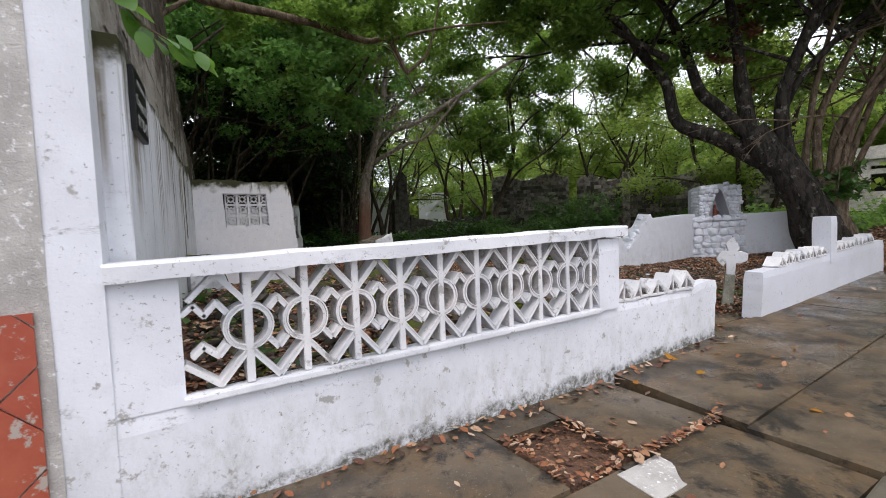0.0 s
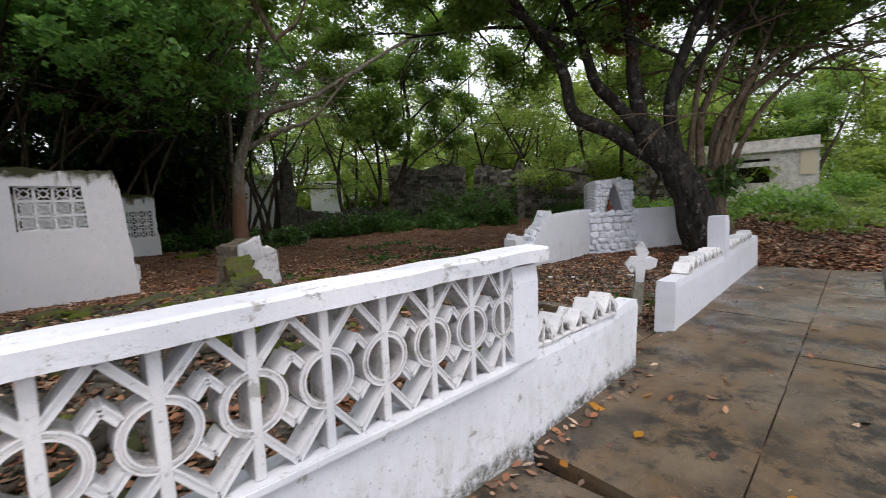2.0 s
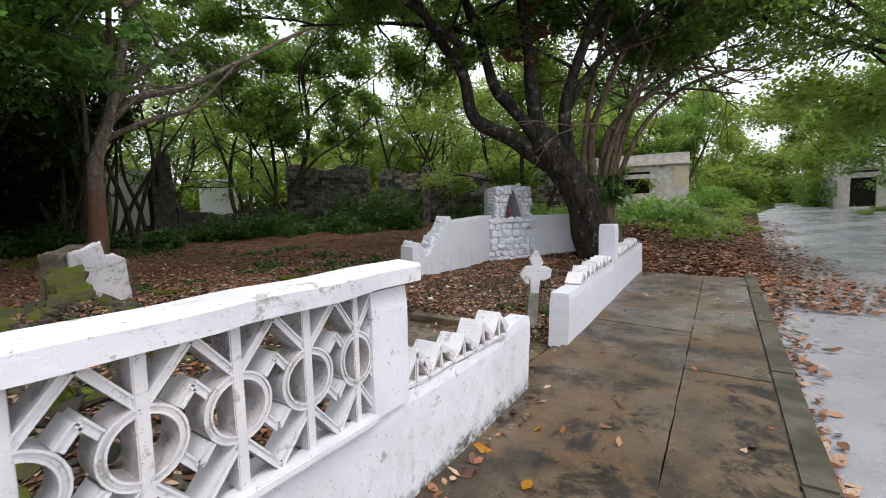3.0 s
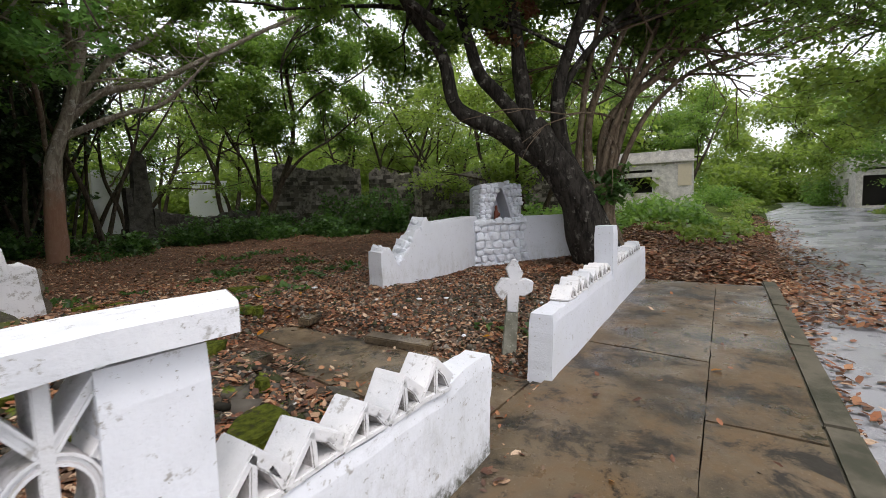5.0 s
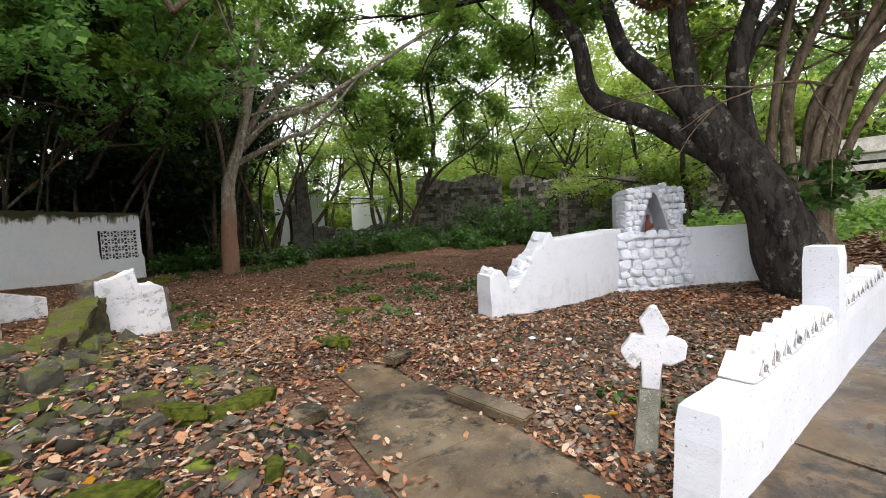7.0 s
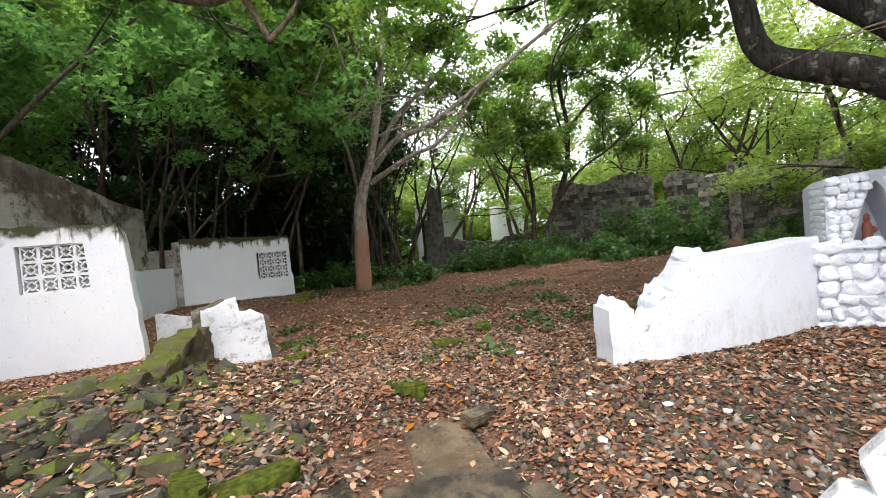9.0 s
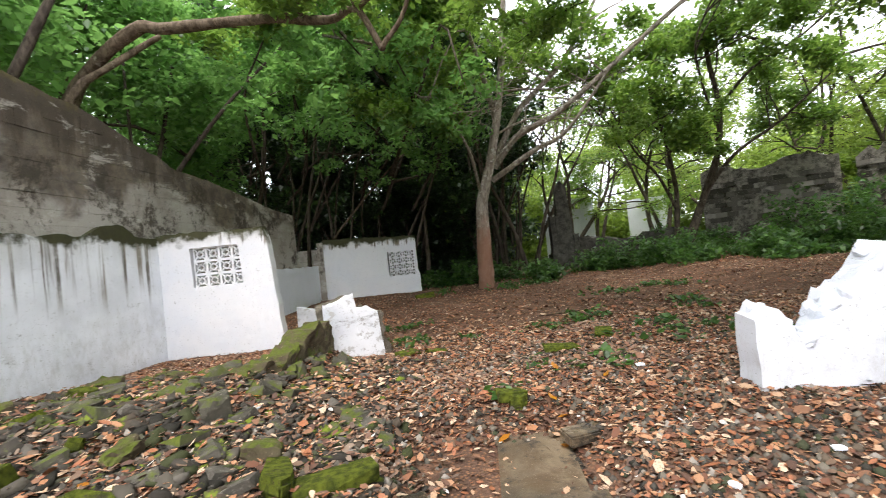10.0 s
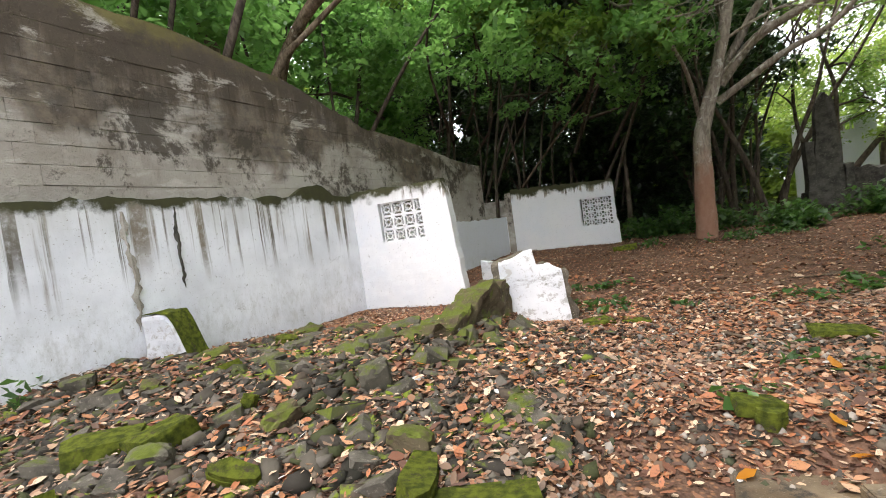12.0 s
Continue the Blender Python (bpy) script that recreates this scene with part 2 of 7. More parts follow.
def wet_concrete(name, dark=1.0, warm=1.0):
    n = Nodes(name, 0.6, 0.3)
    c = n.mix(n.ramp(n.noise(1.1, 8, 0.65), 0.32, 0.62), (0.05 * dark, 0.04 * dark, 0.028 * dark), (0.185 * dark, 0.14 * dark, 0.088 * dark))
    c = n.mix(n.ramp(n.noise(1.4, 8, 0.72, None, 0.4), 0.46, 0.63), c, (0.15 * warm, 0.10 * warm, 0.054 * warm))
    c = n.mix(n.ramp(n.noise(55.0, 4, 0.7), 0.58, 0.72), c, (0.22, 0.18, 0.13))
    c = n.mix(n.ramp(n.noise(2.1, 9, 0.78, None, 0.3), 0.50, 0.60), c, (0.032, 0.027, 0.021))
    c = n.mix(n.ramp(n.noise(9.0, 8, 0.8), 0.58, 0.66), c, (0.045, 0.035, 0.026))
    n.colour(c)
    n.rough(n.ramp(n.noise(0.9, 6, 0.65), 0.36, 0.62, 0.12, 0.62))
    n.bump(n.math("ADD", n.noise(25.0, 6, 0.7), n.math("MULTIPLY", n.noise(140.0, 2), 0.5)), 0.3, 0.008)
    return n.mat


M_PAVE = wet_concrete("wet_stained_concrete", 0.76, 0.92)
M_PATH = wet_concrete("dark_garden_concrete", 1.0, 0.6)


def asphalt():
    n = Nodes("worn_pale_road", 0.7, 0.3)
    c = n.mix(n.ramp(n.noise(0.6, 6), 0.3, 0.7), (0.27, 0.275, 0.295), (0.37, 0.375, 0.395))
    c = n.mix(n.ramp(n.noise(70.0, 3), 0.45, 0.7), c, (0.42, 0.42, 0.425))
    c = n.mix(n.ramp(n.noise(2.6, 8, 0.75), 0.58, 0.68), c, (0.28, 0.28, 0.285))
    n.colour(c)
    n.rough(n.ramp(n.noise(0.7, 5), 0.35, 0.65, 0.12, 0.4))
    n.bump(n.noise(120.0, 3), 0.4, 0.006)
    return n.mat


M_ROAD = asphalt()


def moss():
    n = Nodes("green_moss", 0.95, 0.1)
    c = n.mix(n.ramp(n.noise(16.0, 6), 0.3, 0.7), (0.04, 0.052, 0.01), (0.14, 0.165, 0.02))
    c = n.mix(n.ramp(n.noise(7.0, 8, 0.75), 0.54, 0.64), c, (0.06, 0.05, 0.032))
    n.colour(c)
    n.bump(n.noise(40.0, 8, 0.8), 1.0, 0.03)
    return n.mat


M_MOSS = moss()


def mossy_kerb():
    n = Nodes("algae_kerb", 0.7, 0.3)
    n.colour(n.mix(n.ramp(n.noise(3.0, 6), 0.35, 0.65), (0.05, 0.05, 0.032), (0.125, 0.11, 0.08)))
    n.bump(n.noise(30.0, 6, 0.7), 0.4, 0.01)
    return n.mat


M_KERB = mossy_kerb()


def bark(name, a, b, lichen=(0.3, 0.3, 0.26), amount=0.62, foot=None):
    n = Nodes(name, 0.92, 0.15)
    ridge = n.noise(1.0, 8, 0.7, (11.0, 11.0, 3.6), 0.5)
    c = n.mix(n.ramp(ridge, 0.36, 0.62), a, b)
    c = n.mix(n.ramp(n.noise(5.0, 6, 0.7), amount, amount + 0.08), c, lichen)
    if foot:
        h = n.math("ADD", n.axis(2), n.math("MULTIPLY", n.noise(3.0, 5, 0.7), -1.6))
        c = n.mix(n.math("MULTIPLY", n.ramp(h, 2.5, 1.0), 0.85), c, foot)
    n.colour(c)
    n.bump(n.math("ADD", ridge, n.math("MULTIPLY", n.noise(40.0, 4), 0.3)), 0.9, 0.04)
    return n.mat


M_BARK_DARK = bark("dark_rough_bark", (0.014, 0.012, 0.010), (0.05, 0.044, 0.037), (0.15, 0.14, 0.12), 0.56)
M_BARK_GREY = bark("grey_smooth_bark", (0.17, 0.14, 0.11), (0.34, 0.295, 0.24), (0.46, 0.43, 0.37), 0.55, (0.27, 0.135, 0.085))
M_BARK_BROWN = bark("brown_twig_bark", (0.035, 0.027, 0.02), (0.10, 0.08, 0.06))
M_BARK_TAN = bark("tan_stem_bark", (0.075, 0.054, 0.036), (0.19, 0.145, 0.10), (0.28, 0.25, 0.2), 0.6)


def leaf(name, colours, glow, gloss=0.38, amount=0.5):
    n = Nodes(name, gloss, 0.55)
    c = n.palette(n.island(), colours)
    n.colour(c)
    n.translucent(n.mix(0.6, c, glow), amount)
    return n.mat


M_LEAF = leaf("green_tree_leaves", [(0.05, 0.11, 0.02), (0.08, 0.165, 0.03), (0.14, 0.245, 0.042), (0.06, 0.13, 0.026), (0.19, 0.29, 0.055)], (0.33, 0.52, 0.08), amount=0.52)
# near-black leaf tones carry the thicket's shade; the third stands for lit leaves
M_LEAF_SHADED = leaf("shaded_thicket_leaves", [(0.013, 0.032, 0.010), (0.02, 0.048, 0.013), (0.07, 0.14, 0.035), (0.016, 0.038, 0.012)], (0.05, 0.11, 0.018), amount=0.28)
M_LEAF_MID = leaf("bough_leaves", [(0.07, 0.165, 0.045), (0.11, 0.24, 0.065), (0.17, 0.33, 0.09), (0.075, 0.175, 0.05)], (0.28, 0.52, 0.12), amount=0.6)
M_LEAF_LIGHT = leaf("yellow_green_leaves", [(0.095, 0.17, 0.026), (0.145, 0.24, 0.038), (0.22, 0.32, 0.052), (0.07, 0.135, 0.025)], (0.48, 0.62, 0.11), amount=0.58)
M_LEAF_BIG = leaf("bright_broad_leaves", [(0.10, 0.24, 0.03), (0.13, 0.28, 0.04), (0.08, 0.2, 0.03)], (0.25, 0.45, 0.05), 0.35)
M_SHRUB = leaf("low_shrub_leaves", [(0.03, 0.075, 0.02), (0.05, 0.12, 0.028), (0.10, 0.20, 0.045), (0.04, 0.095, 0.024)], (0.13, 0.27, 0.045))
M_BUSH = leaf("roadside_bush_leaves", [(0.09, 0.19, 0.035), (0.14, 0.27, 0.05), (0.20, 0.34, 0.07), (0.11, 0.22, 0.04)], (0.32, 0.52, 0.09), amount=0.55)
M_GRASS = leaf("verge_grass_blades", [(0.17, 0.28, 0.045), (0.22, 0.33, 0.06), (0.13, 0.23, 0.035), (0.27, 0.31, 0.08)], (0.38, 0.5, 0.08))


def dead_leaf():
    n = Nodes("fallen_leaves", 0.75, 0.25)
    c = n.palette(n.island(), [(0.28, 0.105, 0.045), (0.32, 0.15, 0.07), (0.15, 0.065, 0.038), (0.38, 0.20, 0.105), (0.42, 0.27, 0.165), (0.10, 0.05, 0.033), (0.30, 0.12, 0.06), (0.52, 0.38, 0.26), (0.20, 0.10, 0.055), (0.085, 0.048, 0.034), (0.14, 0.09, 0.058)])
    c = n.mix(n.ramp(n.noise(60.0, 3), 0.5, 0.75), c, (0.13, 0.075, 0.05))
    c = n.mix(n.math("MULTIPLY", n.ramp(n.noise(0.7, 6, 0.7), 0.5, 0.62), 0.35), c, n.mix(n.island(), (0.10, 0.075, 0.055), (0.34, 0.275, 0.21)))
    n.colour(c)
    return n.mat


M_DEAD = dead_leaf()
M_YELLOW = leaf("yellow_fallen_leaf", [(0.62, 0.3, 0.02), (0.55, 0.22, 0.02)], (0.5, 0.25, 0.02))
M_DRY = leaf("dry_hanging_leaves", [(0.16, 0.07, 0.035), (0.22, 0.10, 0.05), (0.12, 0.055, 0.03), (0.26, 0.13, 0.07)], (0.2, 0.1, 0.05))


def chips():
    n = Nodes("gravel_and_chips", 0.9, 0.2)
    n.colour(n.palette(n.island(), [(0.10, 0.09, 0.07), (0.06, 0.053, 0.042), (0.15, 0.13, 0.10), (0.04, 0.036, 0.028), (0.11, 0.085, 0.06), (0.28, 0.25, 0.21), (0.07, 0.06, 0.048), (0.05, 0.055, 0.03), (0.045, 0.04, 0.032)]))
    n.bump(n.noise(60.0, 4), 0.6, 0.008)
    return n.mat


M_CHIPS = chips()


def chunk():
    n = Nodes("dark_angular_rubble", 0.92, 0.15)
    c = n.palette(n.island(), [(0.055, 0.048, 0.038), (0.035, 0.031, 0.025), (0.085, 0.075, 0.058), (0.028, 0.026, 0.02), (0.07, 0.055, 0.04), (0.045, 0.05, 0.022), (0.11, 0.098, 0.08)])
    c = n.mix(n.math("MULTIPLY", n.ramp(n.normal_up(), 0.3, 0.8), n.ramp(n.noise(3.0, 6, 0.7), 0.54, 0.62)), c, (0.13, 0.165, 0.018))
    n.colour(c)
    n.bump(n.noise(50.0, 5, 0.7), 0.7, 0.01)
    return n.mat


M_CHUNK = chunk()


def red_tile():
    n = Nodes("red_glazed_tile", 0.45, 0.4)
    c = n.mix(n.ramp(n.noise(3.5, 6), 0.35, 0.65), (0.36, 0.075, 0.04), (0.42, 0.11, 0.06))
    c = n.mix(n.ramp(n.noise(5.5, 8, 0.7), 0.56, 0.60), c, (0.42, 0.36, 0.31))
    n.colour(c)
    n.bump(n.noise(6.0, 6), 0.4, 0.008)
    return n.mat


M_TILE = red_tile()


def plain(name, c, rough=0.6, var=0.25):
    n = Nodes(name, rough, 0.3)
    n.colour(n.mix(n.noise(12.0, 5), c, tuple(v * (1 - var) for v in c)))
    return n.mat


M_PLAQUE = plain("black_enamel", (0.012, 0.012, 0.013), 0.35)
M_LETTER = plain("white_lettering", (0.42, 0.42, 0.41), 0.5)
M_FIGURE = plain("terracotta_figure", (0.26, 0.085, 0.05), 0.7)
# shade inside the far houses, put into the colour
M_ROOM_SHADE = plain("room_shade", (0.03, 0.028, 0.025), 0.9)
M_NICHE = plain("grey_blue_niche_plaster", (0.58, 0.60, 0.64), 0.9)
M_ORANGE = plain("faded_yellow_paint", (0.66, 0.58, 0.42), 0.85)

# ---- mesh helpers ----


def mesh_object(name, verts, faces, mat, smooth=False):
    me = bpy.data.meshes.new(name)
    me.from_pydata([tuple(map(float, v)) for v in verts], [], faces)
    me.materials.append(mat)
    if smooth:
        me.shade_smooth()
    return new(name, me)


def array_object(name, verts, quads, mat, smooth=False):
    """A mesh from numpy arrays of vertices and of quads."""
    me = bpy.data.meshes.new(name)
    verts, quads = np.asarray(verts, np.float32), np.asarray(quads, np.int32)
    me.vertices.add(len(verts))
    me.vertices.foreach_set("co", verts.ravel())
    k = quads.shape[1]
    me.loops.add(quads.size)
    me.loops.foreach_set("vertex_index", quads.ravel())
    me.polygons.add(len(quads))
    me.polygons.foreach_set("loop_start", np.arange(0, quads.size, k, dtype=np.int32))
    me.update(calc_edges=True)
    me.materials.append(mat)
    if smooth:
        me.shade_smooth()
    return new(name, me)


def part(name, bm, mat, parent, label="", smooth=False):
    me = bpy.data.meshes.new(name)
    bm.normal_update()
    bm.to_mesh(me)
    bm.free()
    me.materials.append(mat)
    if smooth:
        me.shade_smooth()
    ob = new(name, me)
    ob.parent = parent
    if label:
        ob["label"] = label
    return ob


def under(ob, parent, label=""):
    ob.parent = parent
    if label:
        ob["label"] = label
    return ob


def thing(name, at, label, category, group="", kind=""):
    ob = new(name)
    ob.empty_display_size = 0.1
    ob.location = at
    return tagged(ob, label, category, group, kind)


def box(bm, x0, x1, y0, y1, z0, z1, bevel=0.0, turn=None):
    m = Matrix.Translation(((x0 + x1) / 2, (y0 + y1) / 2, (z0 + z1) / 2)) @ Matrix.Diagonal((x1 - x0, y1 - y0, z1 - z0, 1))
    if turn is not None:
        m = turn @ m
    r = bmesh.ops.create_cube(bm, size=1, matrix=m)
    if bevel:
        es = list({e for v in r["verts"] for e in v.link_edges})
        bmesh.ops.bevel(bm, geom=es, offset=bevel, segments=2, affect="EDGES")


def rnoise(x, y, z, s=1.0):
    return noise.noise((x * s, y * s, z * s))


def grid_wall(name, path, length, thick, z0, ztop, mat, holes=(), cell=0.1, rough=0.008, ragged=0.0, ends=(None, None), origin=(0, 0, 0)):
    """A wall that follows path(s) -> (x, y, nx, ny), with a top line, ragged ends and openings that go through it.
    n points to the wall's back; holes are (s0, s1, z0, z1)."""
    ss = set(np.linspace(0, length, max(2, int(length / cell) + 1)).round(4))
    zref = max(ztop(s) for s in np.linspace(0, length, 40))
    hmax = max([h[3] for h in holes], default=z0)
    zs = set(np.linspace(z0, zref, max(2, int((zref - z0) / cell) + 1)).round(4))
    for a, b, c, d in holes:
        ss |= {a, b}
        zs |= {c, d}
        ss = {s for s in ss if s in (a, b) or min(abs(s - a), abs(s - b)) > 0.02}
        zs = {z for z in zs if z in (c, d) or min(abs(z - c), abs(z - d)) > 0.02}
    ss, zs = sorted(ss), sorted(zs)
    ns, nz = len(ss), len(zs)
    verts, faces = [], []
    for side in (0, 1):
        for i, s in enumerate(ss):
            for j, z in enumerate(zs):
                zt = ztop(s)
                if ragged:
                    rg = ragged(s) if callable(ragged) else ragged
                    zt += rg * rnoise(s * 5 + 3, side * 0.7, 1.3, 1.0) + rg * 0.5 * rnoise(s * 14, side, 7.1)
                zz = z if z <= hmax else hmax + (z - hmax) * (zt - hmax) / (zref - hmax)
                sl = ends[0](zz) if ends[0] else 0.0
                sr = length + (ends[1](zz) if ends[1] else 0.0)
                s2 = sl + s / length * (sr - sl) if (ends[0] or ends[1]) else s
                x, y, nx, ny = path(s2)
                off = side * thick
                edge = 0.012 if j == nz - 1 else 0.0
                off += edge if side == 0 else -edge
                off += rough * (rnoise(s2 * 1.1, zz * 1.1, 5 * side, 1.6) + 0.5 * rnoise(s2, zz, 3 + side, 7.0))
                verts.append((x + nx * off - origin[0], y + ny * off - origin[1], zz - origin[2]))

    def idx(side, i, j):
        return side * ns * nz + i * nz + j

    def solid(i, j):
        if not (0 <= i < ns - 1 and 0 <= j < nz - 1):
            return False
        s, z = (ss[i] + ss[i + 1]) / 2, (zs[j] + zs[j + 1]) / 2
        return not any(a < s < b and c < z < d for a, b, c, d in holes)

    for i in range(ns - 1):
        for j in range(nz - 1):
            if not solid(i, j):
                continue
            faces.append((idx(0, i, j), idx(0, i + 1, j), idx(0, i + 1, j + 1), idx(0, i, j + 1)))
            faces.append((idx(1, i, j), idx(1, i, j + 1), idx(1, i + 1, j + 1), idx(1, i + 1, j)))
            for di, dj, a, b in ((-1, 0, (0, 0), (0, 1)), (1, 0, (1, 1), (1, 0)), (0, -1, (1, 0), (0, 0)), (0, 1, (0, 1), (1, 1))):
                if not solid(i + di, j + dj):
                    p, q = (i + a[0], j + a[1]), (i + b[0], j + b[1])
                    faces.append((idx(0, *p), idx(0, *q), idx(1, *q), idx(1, *p)))
    ob = mesh_object(name, verts, faces, mat)
    ob.location = origin
    return ob


def straight(x0, y0, x1, y1):
    """A path for grid_wall from one point to another; the back lies to its left."""
    d = Vector((x1 - x0, y1 - y0)).normalized()
    return lambda s: (x0 + d.x * s, y0 + d.y * s, -d.y, d.x)


def tube(points, radii, sides=8, lumps=0.0):
    """Vertices and quads of a bent, tapering limb."""
    pts = [Vector(p) for p in points]
    verts, quads = [], []
    for i, p in enumerate(pts):
        d = (pts[min(i + 1, len(pts) - 1)] - pts[max(i - 1, 0)]).normalized()
        u = d.cross(Vector((0.31, 0.87, 0.11))).normalized()
        v = d.cross(u)
        for k in range(sides):
            a = 2 * math.pi * k / sides
            r = radii[i] * (1 + lumps * rnoise(p.x * 1.5 + 3 * math.cos(a), p.y * 1.5 + 3 * math.sin(a), p.z * 1.1))
            verts.append(p + (u * math.cos(a) + v * math.sin(a)) * r)
    for i in range(len(pts) - 1):
        for k in range(sides):
            a, b = i * sides + k, i * sides + (k + 1) % sides
            quads.append((a, b, b + sides, a + sides))
    return [tuple(v) for v in verts], quads


def smooth_line(pts, steps=5):
    """Catmull-Rom through a few control points."""
    p = [Vector(pts[0]) * 2 - Vector(pts[1])] + [Vector(q) for q in pts] + [Vector(pts[-1]) * 2 - Vector(pts[-2])]
    out = []
    for i in range(1, len(p) - 2):
        for k in range(steps):
            t = k / steps
            out.append(0.5 * (2 * p[i] + (p[i + 1] - p[i - 1]) * t + (2 * p[i - 1] - 5 * p[i] + 4 * p[i + 1] - p[i + 2]) * t * t + (3 * p[i] - p[i - 1] - 3 * p[i + 1] + p[i + 2]) * t ** 3))
    out.append(p[-2])
    return out


class Wood:
    """Collects limbs as one mesh and the places where leaves sit."""

    def __init__(self, seed):
        self.v, self.q, self.sites = [], [], []
        self.rng = random.Random(seed)

    def limb(self, pts, r0, r1, sides=9, lumps=0.25, steps=5):
        line = smooth_line(pts, steps)
        n = len(line)
        radii = [r0 + (r1 - r0) * (i / (n - 1)) ** 0.8 for i in range(n)]
        v, q = tube(line, radii, sides, lumps)
        base = len(self.v)
        self.v += v
        self.q += [tuple(i + base for i in f) for f in q]
        return line

    def grow(self, start, d, length, r, depth, droop=0.0, spread=0.8):
        rng = self.rng
        pts, p, d = [Vector(start)], Vector(start), Vector(d).normalized()
        for _ in range(4):
            d = (d + Vector((rng.uniform(-1, 1), rng.uniform(-1, 1), rng.uniform(-0.6, 0.6))) * 0.28 + Vector((0, 0, -droop))).normalized()
            p = p + d * length / 4
            pts.append(p)
        self.limb(pts, r, r * 0.45, 5 if r < 0.05 else 7, 0.15, 2)
        if depth == 0:
            self.sites += [tuple(q) for q in pts[1:]]
            return
        for k in range(rng.choice((2, 3, 3))):
            q = pts[rng.choice((2, 3, 4))]
            e = (d + Vector((rng.uniform(-1, 1), rng.uniform(-1, 1), rng.uniform(-0.7, 0.7))) * spread).normalized()
            self.grow(q, e, length * rng.uniform(0.55, 0.8), r * 0.5, depth - 1, droop, spread)
        if depth == 1:
            self.sites += [tuple(q) for q in pts[2:]]

    def crown(self, line, start, count, length, r, depth=1, droop=0.02, up=0.25):
        """Side branches along a limb, from the fraction start on."""
        rng = self.rng
        for k in range(count):
            i = int((start + (1 - start) * (k + rng.random()) / count) * (len(line) - 1))
            d = Vector((rng.uniform(-1, 1), rng.uniform(-1, 1), rng.uniform(-0.35, 0.6) + up))
            self.grow(line[i], d, length * rng.uniform(0.7, 1.2), r, depth, droop)


def leaves(sites, per, spread, size, seed, flat=0.55):
    """Folded leaf blades round the given places: numpy vertices and quads (two to a leaf)."""
    g = np.random.default_rng(seed)
    s = np.repeat(np.asarray(sites, np.float32), per, 0)
    n = len(s)
    off = g.normal(0, 1, (n, 3))
    off *= (g.random((n, 1)) ** 0.4 / np.linalg.norm(off, axis=1, keepdims=True)) * spread
    off[:, 2] *= flat
    c = s + off
    a = g.uniform(0, 2 * np.pi, n)
    tilt = g.normal(-0.2, 0.6, n)
    d = np.stack([np.cos(a) * np.cos(tilt), np.sin(a) * np.cos(tilt), np.sin(tilt)], 1)
    w = np.stack([-np.sin(a), np.cos(a), g.normal(0, 0.35, n)], 1)
    w /= np.linalg.norm(w, axis=1, keepdims=True)
    u = np.cross(d, w)
    L = (size * g.uniform(0.6, 1.35, n))[:, None]
    W = L * g.uniform(0.28, 0.46, (n, 1))
    v = np.stack([c - d * L * 0.5, c + w * W + u * L * 0.08, c + d * L * 0.5 - u * L * 0.06, c - w * W + u * L * 0.08], 1).reshape(-1, 3)
    q = np.arange(4 * n, dtype=np.int32).reshape(-1, 4)
    return v, q


def tris(q):
    return np.concatenate([q[:, [0, 1, 2]], q[:, [0, 2, 3]]], 0)


def leaf_object(name, sites, per, spread, size, seed, mat, flat=0.55):
    v, q = leaves(sites, per, spread, size, seed, flat)
    return array_object(name, v, tris(q), mat)


def tree_thing(name, wood, bark_mat, leaf_mat, at, label, per, spread, size, seed, group="", flat=0.55):
    t = thing(name, at, label, "tree", group)
    tr = array_object("trunk", np.asarray(wood.v) - np.asarray(at), wood.q, bark_mat, True)
    under(tr, t)
    if wood.sites and per:
        under(leaf_object("crown", np.asarray(wood.sites) - np.asarray(at), per, spread, size, seed, leaf_mat, flat), t)
    return t

# ---- ground, road, pavement ----


def bump2(x, y, cx, cy, sx, sy):
    return math.exp(-((x - cx) / sx) ** 2 / 2 - ((y - cy) / sy) ** 2 / 2)


def soft_step(v, a, b):
    t = min(1.0, max(0.0, (v - a) / (b - a)))
    return t * t * (3 - 2 * t)


def rise(x):
    """The road and its verges climb gently away from the yard."""
    return 1.35 * soft_step(x, 13, 46)


